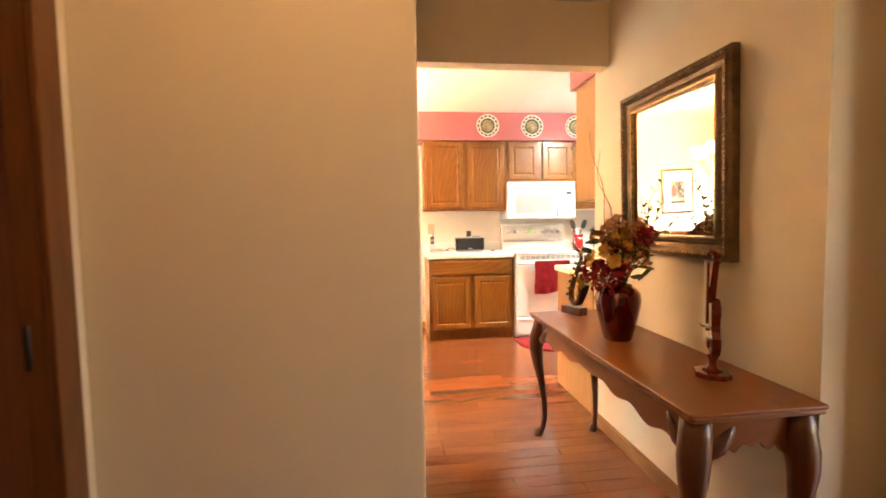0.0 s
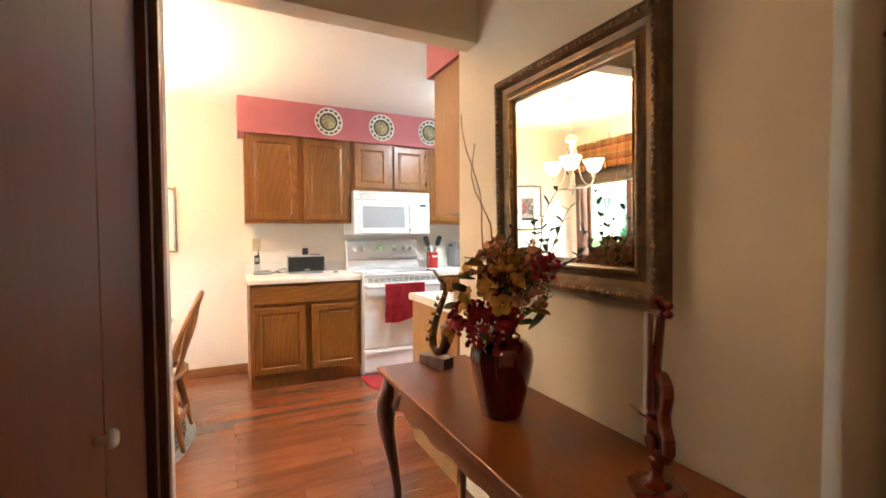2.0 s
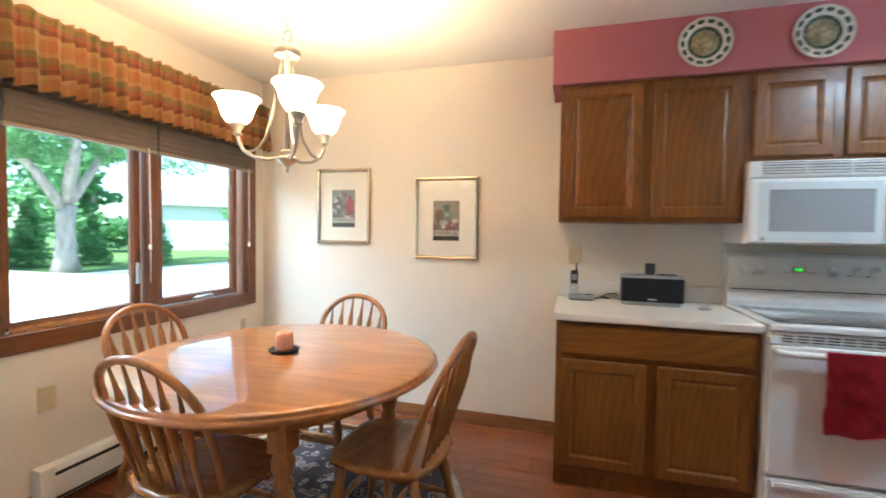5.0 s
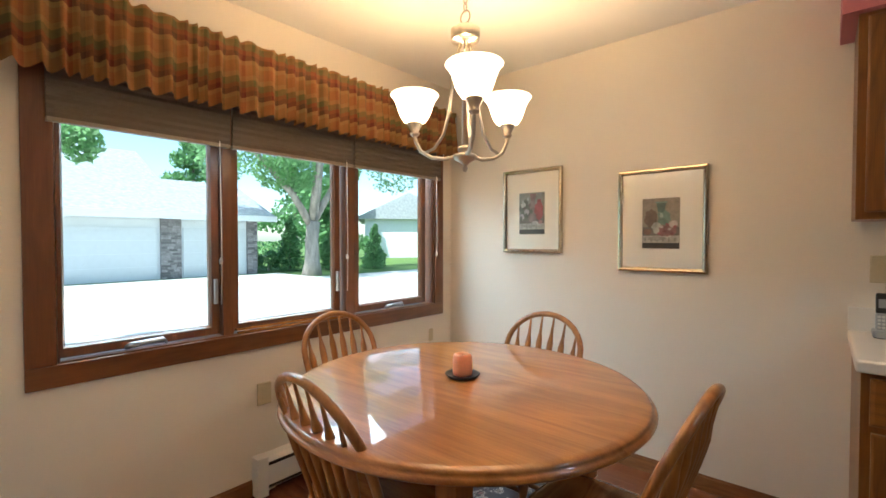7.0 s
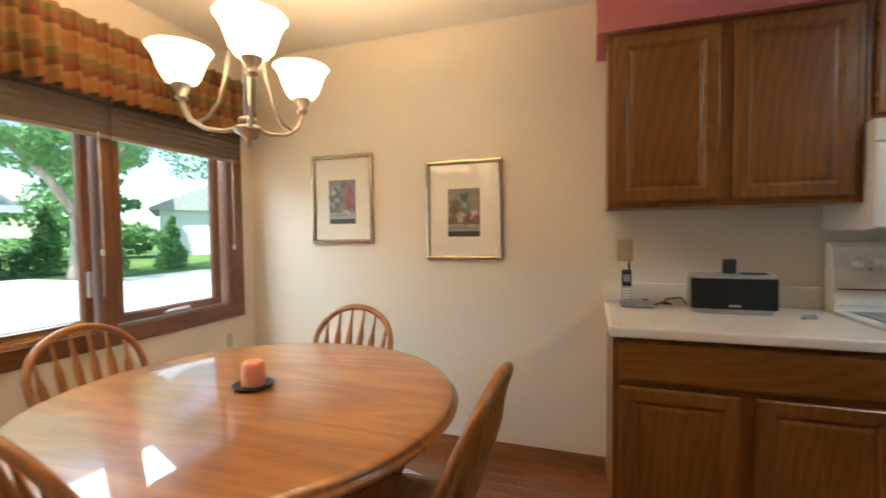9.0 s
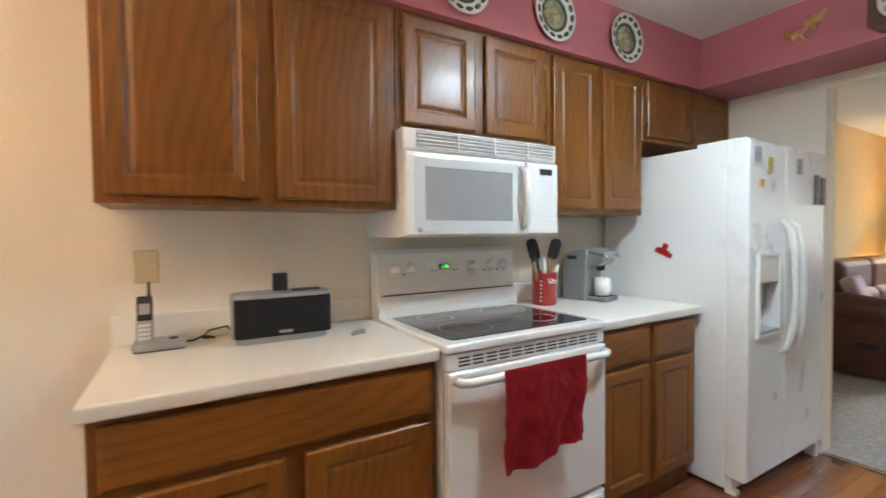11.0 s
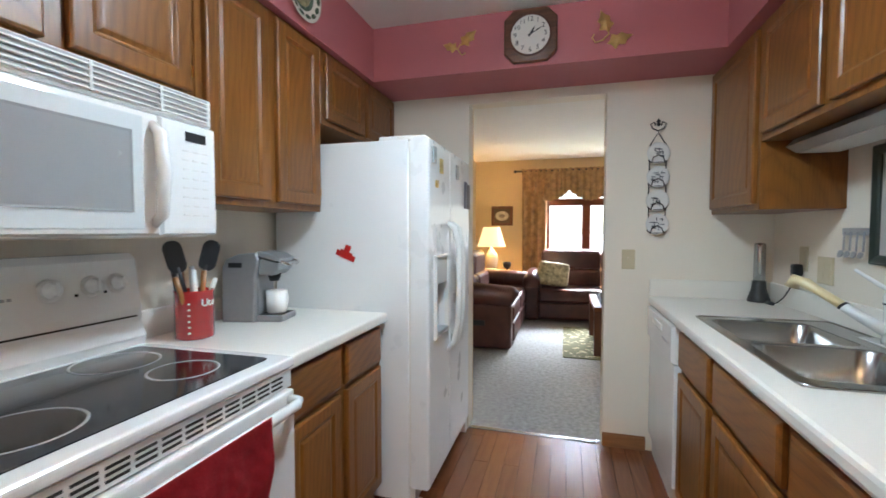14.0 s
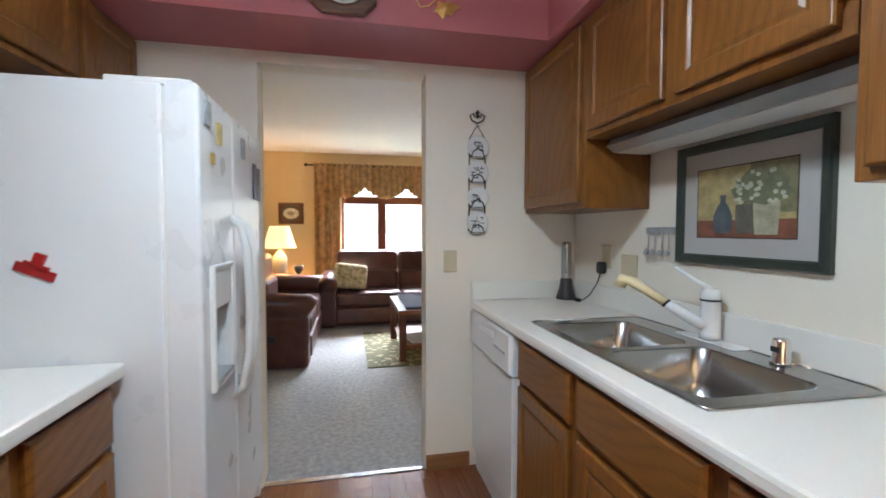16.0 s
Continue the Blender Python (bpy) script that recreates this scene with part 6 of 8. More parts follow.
part("bow", tube(bmesh.new(), [bow_point(i / 44) for i in range(45)], 0.0145, 10), HONEY_Z, ch0)
for k in range(6):
    xs = (k - 2.5) * 0.056
    xt = xs * 1.22
    top_h = 0.30 + 0.17 * math.sqrt(max(0, 1 - (xt / 0.213) ** 2))
    a = Vector((xs, 0.185, SEATZ - 0.005))
    b = Vector((xt, 0.175 + 0.30 * top_h, SEATZ - 0.005 + top_h))
    n = 10
    bm = bmesh.new()
    pts = [a.lerp(b, i / n) for i in range(n + 1)]
    tube(bm, pts, [0.006, 0.007, 0.008, 0.010, 0.013, 0.0155, 0.0165, 0.016, 0.0085, 0.006, 0.005], 8, 1.0)
    part("spindle", bm, HONEY_Z, ch0)
# local +y is the chair's back
ch0.matrix_world = pose(-0.172, 3.88, 0, 0, 0, -92)
copy_thing(ch0, pose(-1.27, 3.93, 0, 0, 0, 92))
copy_thing(ch0, pose(-0.75, 4.34, 0, 0, 0, -4))
copy_thing(ch0, pose(-0.735, 3.54, 0, 0, 0, 177))

# ---- rug ----
def rug_material(name, stops=((0.0, (0.36, 0.30, 0.26)), (0.66, (0.20, 0.085, 0.08)), (0.73, (0.040, 0.032, 0.030)), (0.90, (0.30, 0.22, 0.18)), (0.98, (0.055, 0.045, 0.042)), (1.06, (0.38, 0.32, 0.28)), (1.14, (0.05, 0.04, 0.045)))):
    m = bpy.data.materials.new(name)
    m.use_nodes = True
    n, l = m.node_tree.nodes, m.node_tree.links
    b = n["Principled BSDF"]
    co = n.new("ShaderNodeTexCoord")
    vo = n.new("ShaderNodeTexVoronoi")
    vo.inputs["Scale"].default_value = 13
    nz = n.new("ShaderNodeTexNoise")
    nz.inputs["Scale"].default_value, nz.inputs["Detail"].default_value = 26, 4
    l.new(co.outputs["Object"], vo.inputs["Vector"])
    l.new(co.outputs["Object"], nz.inputs["Vector"])
    ad = n.new("ShaderNodeMath")
    ad.operation = "MULTIPLY_ADD"
    l.new(nz.outputs[0], ad.inputs[0])
    ad.inputs[1].default_value = 1.1
    l.new(vo.outputs["Distance"], ad.inputs[2])
    r = n.new("ShaderNodeValToRGB")
    r.color_ramp.interpolation = "CONSTANT"
    while len(r.color_ramp.elements) < len(stops):
        r.color_ramp.elements.new(0.5)
    for e, (p, c) in zip(r.color_ramp.elements, stops):
        e.position, e.color = min(1, p * 0.85), (*c, 1)
    l.new(ad.outputs[0], r.inputs[0])
    l.new(r.outputs[0], b.inputs["Base Color"])
    b.inputs["Roughness"].default_value = 1.0
    return m


rg = thing("rug", pose(-0.72, 3.93, 0), "oval dark floral rug with a pale border", "rug")
part("field", slab(bmesh.new(), ellipse(0, 0, 0.76, 0.90, 72), 0.001, 0.009), rug_material("floral_rug_pile"), rg)
bm = bmesh.new()
t = bmesh.new()
inner = [t.verts.new((x, y, 0.010)) for x, y in ellipse(0, 0, 0.755, 0.895, 72)]
outer = [t.verts.new((x, y, 0.002)) for x, y in ellipse(0, 0, 0.81, 0.95, 72)]
for i in range(72):
    t.faces.new((inner[i], inner[(i + 1) % 72], outer[(i + 1) % 72], outer[i]))
merge(bm, t)
part("border", bm, material("pale_rug_border", (0.34, 0.30, 0.25), 1.0, vary=0.35, scale=30, bump=0.6), rg)

# ---- chandelier ----
cl = thing("chandelier", pose(TX + 0.005, TY, 1.553), "brushed nickel three-arm chandelier with frosted bell shades", "chandelier")
part("hub", lathe(bmesh.new(), [(0.002, 0.0), (0.008, 0.004), (0.010, 0.014), (0.006, 0.022), (0.016, 0.034), (0.040, 0.048), (0.046, 0.058), (0.040, 0.066), (0.020, 0.072), (0.030, 0.084), (0.026, 0.094), (0.010, 0.10)], 24), NICKEL, cl)
part("stem", lathe(bmesh.new(), [(0.012, 0.09), (0.012, 0.48), (0.02, 0.485), (0.052, 0.49), (0.055, 0.50), (0.055, 0.53), (0.05, 0.535), (0.012, 0.545), (0.008, 0.555)], 24), NICKEL, cl)
part("loop", tube(bmesh.new(), [(0.022 * math.cos(a), 0, 0.578 + 0.024 * math.sin(a)) for a in [2 * math.pi * i / 20 for i in range(21)]], 0.0035, 6), NICKEL, cl)
for i in range(9):
    z = 0.615 + i * 0.030
    d = Vector((1, 0, 0)) if i % 2 else Vector((0, 1, 0))
    part("chain_link", tube(bmesh.new(), [d * (0.009 * math.cos(a)) + Vector((0, 0, z + 0.019 * math.sin(a))) for a in [2 * math.pi * k / 12 for k in range(13)]], 0.0024, 5), NICKEL, cl)
part("canopy", lathe(bmesh.new(), [(0.01, 0.845), (0.05, 0.855), (0.065, 0.875), (0.066, 0.886)], 24), NICKEL, cl)
for ang in (-44, 76, 196):
    d = Vector((math.cos(radians(ang)), math.sin(radians(ang)), 0))

    def P(r, z):
        return d * r + Vector((0, 0, z))

    part("arm", tube(bmesh.new(), [P(0.03, 0.065), P(0.08, 0.055), P(0.14, 0.065), P(0.19, 0.095), P(0.211, 0.135), P(0.216, 0.165)], 0.0075, 8), NICKEL, cl)
    part("brace", tube(bmesh.new(), [P(0.175, 0.085), P(0.13, 0.10), P(0.09, 0.15), P(0.065, 0.24), P(0.05, 0.36), P(0.03, 0.45), P(0.015, 0.49)], 0.006, 8), NICKEL, cl)
    part("socket_cup", lathe(bmesh.new(), [(0.010, 0.155), (0.018, 0.162), (0.020, 0.168), (0.014, 0.172), (0.030, 0.205), (0.032, 0.212)], 20, pose(*P(0.216, 0))), NICKEL, cl)
    shade_ob = part("shade", lathe(bmesh.new(), [(0.026, 0.205), (0.043, 0.213), (0.057, 0.232), (0.067, 0.258), (0.075, 0.284), (0.086, 0.305), (0.096, 0.316), (0.093, 0.320), (0.083, 0.308), (0.071, 0.284), (0.062, 0.256), (0.052, 0.234), (0.037, 0.217)], 36, pose(*P(0.216, 0)), cap=False), SHADE_GLOW, cl, "lit frosted glass bell shade")
    shade_ob.visible_shadow = True

# ---- hall: closet, doors ----
cdoor = tagged(new("door_closet"), "dark stained bifold closet door, closed", "door", "", "structure")
for a, b in ((1.225, 1.745), (1.749, 2.176)):
    part("leaf", box(bmesh.new(), 0.055, 0.088, a, b, 0.012, 2.03, 0.003), DOORWOOD, cdoor)
part("knob", lathe(bmesh.new(), [(0.008, 0.0), (0.007, 0.012), (0.016, 0.018), (0.018, 0.026), (0.012, 0.032), (0.002, 0.033)], 16, pose(0.088, 1.69, 0.915, 0, 90, 0)), IVORY, cdoor, "pale wooden pull knob")
part("jamb", boxes((0.0, 0.112, 2.180, 2.233, 0, 2.05), (0.0, 0.11, 1.20, 1.22, 0, 2.05), bevel=0.002), DOORWOOD, cdoor)
part("casing", box(bmesh.new(), 0.0, 0.134, 2.2345, 2.300, 0, 2.10, 0.004), CASING_Z, cdoor)
part("casing", box(bmesh.new(), 0.112, 0.124, 1.192, 1.222, 0, 2.11, 0.002), CASING_Z, cdoor)
part("head_casing", box(bmesh.new(), 0.1145, 0.128, 1.222, 2.234, 2.035, 2.10, 0.003), CASING_Y, cdoor)
structure("wall_closet_stub", one_box(0.0, 0.13, 2.3005, 2.3845, -0.1, 2.1015), KWALL, "pale painted wall end beside the closet", "wall")

fdoor = tagged(new("door_foyer"), "dark stained flush door in a timber casing, closed", "door", "", "structure")
part("leaf", box(bmesh.new(), -0.70, -0.665, 0.185, 0.985, 0.01, 2.03, 0.003), DOORWOOD, fdoor)
part("casing", boxes((-0.62, -0.605, 0.985, 1.05, 0, 2.10), (-0.62, -0.605, 0.12, 0.185, 0, 2.10), bevel=0.003), CASING_Z, fdoor)
part("head_casing", box(bmesh.new(), -0.62, -0.605, 0.185, 0.985, 2.035, 2.10, 0.003), CASING_Y, fdoor)
part("jamb", boxes((-0.74, -0.621, 0.985, 1.0, 0, 2.045), (-0.74, -0.621, 0.16, 0.185, 0, 2.045)), CASING_Z, fdoor)
for z in (0.25, 1.02, 1.8):
    part("door_hinge", tube(bmesh.new(), [(-0.655, 0.988, z - 0.045), (-0.655, 0.988, z + 0.045)], 0.007, 8), BLACK, fdoor)

edoor = tagged(new("door_entry"), "dark stained entry door standing open", "door", "", "structure")
edoor.matrix_world = pose(2.358, 1.075, 0)
part("leaf", box(bmesh.new(), -0.86, 0, -0.045, 0.0, 0.012, 2.03, 0.003), DOORWOOD, edoor)
for s, y in ((1, 0.0), (-1, -0.045)):
    part("door_knob", lathe(bmesh.new(), [(0.030, 0.0), (0.028, 0.006), (0.011, 0.012), (0.011, 0.030), (0.024, 0.040), (0.028, 0.052), (0.024, 0.062), (0.002, 0.066)], 20, pose(-0.80, y, 0.93, -90 * s)), BRASS, edoor, "round polished brass knob")
part("latch_plate", one_box(-0.8615, -0.859, -0.035, -0.010, 0.89, 0.97), BRASS, edoor)

bn = thing("wall_banner", pose(1.55, 1.146, 1.66), "black and white keyboard-pattern cloth wall hanging on a cord", "wall hanging")
CLOTH = material("natural_banner_cloth", (0.60, 0.54, 0.42), 0.95, vary=0.1, scale=20, bump=0.4, fine=300)
NIGHT = material("black_banner_cloth", (0.014, 0.013, 0.014), 0.95, vary=0.3, scale=30)


def hung(bm, x0, x1, z0, z1, off):
    t = bmesh.new()
    n = 12
    a, b = [], []
    for i in range(n + 1):
        z = z1 + (z0 - z1) * i / n
        y = off - 0.018 * math.sin(i / n * 2.6) - 0.01 * (i / n)
        a.append(t.verts.new((x0, y, z)))
        b.append(t.verts.new((x1, y, z)))
    for i in range(n):
        f = t.faces.new((a[i], b[i], b[i + 1], a[i + 1]))
        f.smooth = True
    bmesh.ops.solidify(t, geom=t.faces[:], thickness=0.003)
    return merge(bm, t)


part("banner_cloth", hung(bmesh.new(), -0.085, 0.14, -0.46, 0.0, -0.012), CLOTH, bn)
part("black_panel", boxes((-0.06, 0.14, -0.032, -0.026, -0.16, -0.03)), NIGHT, bn)
bm = bmesh.new()
for r in range(5):
    for c in range(5):
        if (r + c) % 2 == 0:
            z = -0.19 - r * 0.035
            box(bm, -0.055 + c * 0.038, -0.018 + c * 0.038, -0.043 - 0.0015 * r, -0.034, z - 0.028, z)
part("key_pattern", bm, NIGHT, bn)
part("hanging_rod", tube(bmesh.new(), [(-0.10, -0.012, 0.0), (0.15, -0.012, 0.0)], 0.007, 8), WALNUT_Z, bn)
part("hanging_cord", tube(bmesh.new(), [(-0.095, -0.012, 0.0), (0.025, -0.006, 0.16), (0.145, -0.012, 0.0)], 0.004, 6), WALNUT_Z, bn)

# Fixture out of view, added for the inferred bulb; its form is assumed.
fl = thing("foyer_ceiling_light", pose(-0.02, 0.30, H), "flush ceiling light with a frosted glass bowl", "ceiling light")
part("pan", lathe(bmesh.new(), [(0.13, -0.03), (0.135, 0.0)], 28), BRASS, fl)
part("bowl", lathe(bmesh.new(), [(0.02, -0.155), (0.08, -0.14), (0.125, -0.095), (0.135, -0.05), (0.125, -0.032)], 28, cap=False), material("foyer_bowl_glass", (0.88, 0.82, 0.7), 0.4, emit=((1.0, 0.75, 0.45), 1.0)), fl)

# ---- hall: console table ----
KX0, KX1, KY0, KY1, KZ = 0.846, 1.272, 1.105, 2.488, 0.722
con = thing("console_table", pose(0, 0, 0), "dark cherry console table with cabriole legs and scalloped apron", "table")
bm = bmesh.new()
slab(bm, round_rect(KX0, KX1, KY0, KY1, 0.012, 3), KZ - 0.013, KZ, 0.005, 3)
slab(bm, round_rect(KX0 + 0.007, KX1, KY0 + 0.007, KY1 - 0.007, 0.012, 3), KZ - 0.030, KZ - 0.013, 0.006, 3)
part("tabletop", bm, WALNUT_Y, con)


def scallop(length, m):
    """An apron board with a scalloped lower edge, along x."""
    n = 60
    low = []
    for i in range(n + 1):
        u = abs(2 * i / n - 1)
        d = 0.085 + 0.034 * (0.5 + 0.5 * math.cos(u * 3 * 2 * math.pi)) * (0.35 + 0.65 * u) + 0.02 * u
        low.append((i / n * length, -d))
    t = bmesh.new()
    slab(t, [(0, 0), (length, 0)] + low[::-1], 0, 0.018, 0, 1)
    bm = bmesh.new()
    return merge(bm, t, m)


AX = Matrix(((0, 0, 1, 0), (1, 0, 0, 0), (0, 1, 0, 0), (0, 0, 0, 1)))
part("front_apron", scallop(KY1 - KY0 - 0.14, Matrix.Translation((KX0 + 0.045, KY0 + 0.07, KZ - 0.030)) @ AX), WALNUT_Y, con)
part("back_apron", one_box(KX1 - 0.04, KX1 - 0.022, KY0 + 0.07, KY1 - 0.07, KZ - 0.12, KZ - 0.030), WALNUT_Y, con)
AXS = Matrix(((1, 0, 0, 0), (0, 0, 1, 0), (0, 1, 0, 0), (0, 0, 0, 1)))
for y in (KY0 + 0.045, KY1 - 0.063):
    part("end_apron", scallop(KX1 - KX0 - 0.11, Matrix.Translation((KX0 + 0.065, y, KZ - 0.030)) @ AXS), WALNUT_Y, con)
CAB = [(0.0, 0.691, 0.040), (0.004, 0.64, 0.044), (0.018, 0.58, 0.045), (0.024, 0.52, 0.040), (0.018, 0.44, 0.031), (0.002, 0.34, 0.022), (-0.012, 0.22, 0.016), (-0.014, 0.12, 0.0135), (-0.004, 0.055, 0.0135), (0.012, 0.028, 0.022), (0.016, 0.012, 0.025), (0.014, 0.0, 0.020)]
for x, y, dx, dy in ((KX0 + 0.055, KY0 + 0.055, -1, -1), (KX0 + 0.055, KY1 - 0.055, -1, 1), (KX1 - 0.05, KY0 + 0.055, 0, -1), (KX1 - 0.05, KY1 - 0.055, 0, 1)):
    bm = tube(bmesh.new(), [(x + dx * o, y + dy * o, z) for o, z, r in CAB], [r for o, z, r in CAB], 12)
    for ex, ey in ((-dx, 0), (0, -dy)):
        if ex or ey:
            tube(bm, [(x + ex * 0.02, y + ey * 0.02, 0.575), (x + ex * 0.065, y + ey * 0.065, 0.60), (x + ex * 0.095, y + ey * 0.095, 0.635), (x + ex * 0.115, y + ey * 0.115, 0.66)], [0.022, 0.028, 0.021, 0.010], 10)
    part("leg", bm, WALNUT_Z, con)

# mirror
mr = thing("wall_mirror", pose(1.285, 1.457, 1.092, 0, 0, -90), "wall mirror in an ornate dark bronze frame", "mirror")
mr.matrix_world = Matrix.Translation((1.284, 1.457 + 0.727, 1.092)) @ pose(0, 0, 0, 1.2, 0, -90)
MWD, MHT = 0.727, 0.762
BRONZE = material("aged_bronze_frame", (0.14, 0.085, 0.045), 0.38, 0.45, vary=0.5, scale=18, bump=0.5, fine=120)
part("frame", loft(bmesh.new(), 0, MWD, 0, MHT, [(0, 0), (0, -0.030), (0.006, -0.040), (0.018, -0.044), (0.030, -0.038), (0.040, -0.026), (0.058, -0.022), (0.068, -0.028), (0.078, -0.030), (0.084, -0.022), (0.088, -0.012), (0.088, 0)], cap=False), BRONZE, mr)
GILT = material("worn_gilt_ornament", (0.36, 0.23, 0.11), 0.3, 0.8, vary=0.6, scale=60)
beads = bmesh.new()
per = 36
for i in range(per):
    for side in range(4):
        u = (i + 0.5) / per
        x, z = ((0.024 + u * (MWD - 0.048), 0.022), (MWD - 0.022, 0.024 + u * (MHT - 0.048)), (MWD - 0.024 - u * (MWD - 0.048), MHT - 0.022), (0.022, MHT - 0.024 - u * (MHT - 0.048)))[side]
        t = bmesh.new()
        bmesh.ops.create_icosphere(t, subdivisions=1, radius=0.0045 if i % 3 else 0.0075)
        merge(beads, t, Matrix.Translation((x, -0.043, z)))
tagged(part("ornament", beads, GILT, mr, "raised gilt bead and leaf ornament"), kind="stuff")
part("inner_bead", loft(bmesh.new(), 0.080, MWD - 0.080, 0.080, MHT - 0.080, [(0, -0.024), (0.002, -0.030), (0.006, -0.030), (0.008, -0.016)], cap=False), GILT, mr)
part("glass", loft(bmesh.new(), 0.086, MWD - 0.086, 0.086, MHT - 0.086, [(0, -0.010), (0.0, -0.011), (0.022, -0.0135)]), MIRROR, mr, "clear silvered glass")

# vase with flowers
VX, VY = 1.045, 1.852
VASE_M = material("ruby_lacquer_glass", (0.10, 0.004, 0.006), 0.08, 0.35, vary=0.6, scale=5, coat=1.0, stretch=(1, 1, 0.12))
vs = thing("flower_vase", pose(VX, VY, KZ + 0.001), "glossy ruby red vase of autumn silk flowers", "vase")
part("vase", lathe(bmesh.new(), [(0.055, 0.0), (0.060, 0.006), (0.074, 0.06), (0.090, 0.13), (0.097, 0.175), (0.092, 0.208), (0.075, 0.228), (0.058, 0.236), (0.056, 0.245), (0.050, 0.240), (0.052, 0.225)], 40), VASE_M, vs)


def petal(bm, m, ln, w, curl=0.3):
    t = bmesh.new()
    rows = [(0.0, 0.15, 0.0), (0.35, 0.8, 0.06), (0.7, 1.0, 0.10), (0.92, 0.7, 0.05), (1.0, 0.12, -0.02)]
    prev = None
    for u, k, z in rows:
        cur = [t.verts.new((-w * k / 2, u * ln, z * curl * ln * 3)), t.verts.new((0, u * ln, z * curl * ln * 3 - 0.08 * w)), t.verts.new((w * k / 2, u * ln, z * curl * ln * 3))]
        if prev:
            for q in range(2):
                f = t.faces.new((prev[q], prev[q + 1], cur[q + 1], cur[q]))
                f.smooth = True
        prev = cur
    return merge(bm, t, m)


def blossom_head(bm, centre, radius, count, size, seed):
    """A full head of many small petals over a ball."""
    random.seed(seed)
    c = Vector(centre)
    for i in range(count):
        z = 1 - 1.55 * (i + 0.5) / count
        a = i * 2.39996 + random.uniform(-0.3, 0.3)
        r = math.sqrt(max(0, 1 - z * z))
        d = Vector((r * math.cos(a), r * math.sin(a), z))
        m = Matrix.Translation(c + d * radius * random.uniform(0.55, 0.95)) @ (d + Vector((random.uniform(-0.5, 0.5), random.uniform(-0.5, 0.5), random.uniform(-0.3, 0.5)))).to_track_quat("Z", "Y").to_matrix().to_4x4() @ pose(0, 0, 0, random.uniform(10, 55), 0, random.uniform(0, 360))
        petal(bm, m, size * random.uniform(0.8, 1.25), size * random.uniform(0.7, 1.0))


P_RED = material("burgundy_petal", (0.30, 0.010, 0.024), 0.75, vary=0.35, scale=40)
P_RUST = material("rust_petal", (0.54, 0.26, 0.13), 0.8, vary=0.35, scale=40)
P_GOLD = material("mustard_petal", (0.52, 0.27, 0.05), 0.75, vary=0.35, scale=40)
P_CREAM = material("cream_petal", (0.60, 0.52, 0.38), 0.8, vary=0.2, scale=40)
LEAFG = material("dusky_green_leaf", (0.075, 0.095, 0.03), 0.6, vary=0.5, scale=30)
TWIG = material("brown_twig", (0.26, 0.15, 0.08), 0.8, vary=0.3, scale=40)
for k, (c, r, nn, s, mat) in enumerate((((-0.075, -0.03, 0.285), 0.075, 120, 0.030, P_RED), ((-0.11, 0.06, 0.30), 0.062, 90, 0.029, P_RED), ((-0.05, -0.075, 0.33), 0.058, 85, 0.028, P_RED), ((0.02, 0.05, 0.42), 0.075, 115, 0.030, P_RUST), ((0.06, -0.04, 0.46), 0.066, 95, 0.029, P_RUST), ((-0.03, -0.02, 0.50), 0.058, 85, 0.028, P_RUST), ((0.05, -0.07, 0.37), 0.055, 50, 0.03, P_RUST), ((0.03, -0.20, 0.475), 0.040, 55, 0.022, P_RED), ((0.02, -0.14, 0.50), 0.042, 55, 0.024, P_RUST))):
    bm = bmesh.new()
    blossom_head(bm, c, r, nn, s, k)
    part("blossom", bm, mat, vs, "full silk blossom head")
random.seed(5)
FLOWERS = [((-0.10, -0.06, 0.40), 0.034), ((-0.115, 0.03, 0.455), 0.032), ((-0.07, -0.11, 0.37), 0.036), ((-0.03, 0.10, 0.47), 0.034), ((-0.05, -0.09, 0.47), 0.032), ((-0.14, 0.08, 0.40), 0.030), ((-0.12, 0.13, 0.26), 0.036), ((0.03, 0.13, 0.40), 0.032), ((-0.13, 0.0, 0.37), 0.035), ((-0.02, -0.11, 0.43), 0.028)]
for c, s in FLOWERS:
    bm = bmesh.new()
    d = (Vector(c) - Vector((0, 0, 0.34))).normalized()
    turn = Matrix.Translation(c) @ d.to_track_quat("Z", "Y").to_matrix().to_4x4()
    for q in range(5):
        petal(bm, turn @ pose(0, 0, 0, random.uniform(15, 50), random.uniform(-15, 15), 72 * q + random.uniform(-12, 12)), s * random.uniform(1.05, 1.5), s * 1.0, 0.4)
    lathe(bm, [(0.002, 0.008), (0.005, 0.004), (0.005, -0.002)], 8, turn)
    part("flower", bm, P_GOLD, vs, "open mustard yellow flower")
for i in range(26):
    a = random.uniform(0, 6.28)
    el = random.uniform(-0.3, 1.1)
    r = random.uniform(0.05, 0.13)
    c = Vector((r * math.cos(a), r * math.sin(a), 0.27 + random.uniform(0, 0.22)))
    d = Vector((math.cos(a), math.sin(a), el))
    bm = bmesh.new()
    petal(bm, Matrix.Translation(c) @ d.to_track_quat("Y", "Z").to_matrix().to_4x4() @ pose(0, 0, 0, 0, random.uniform(-40, 40), 0), random.uniform(0.06, 0.11), random.uniform(0.03, 0.055), 0.15)
    part("leaf", bm, LEAFG if i % 4 else P_GOLD, vs)
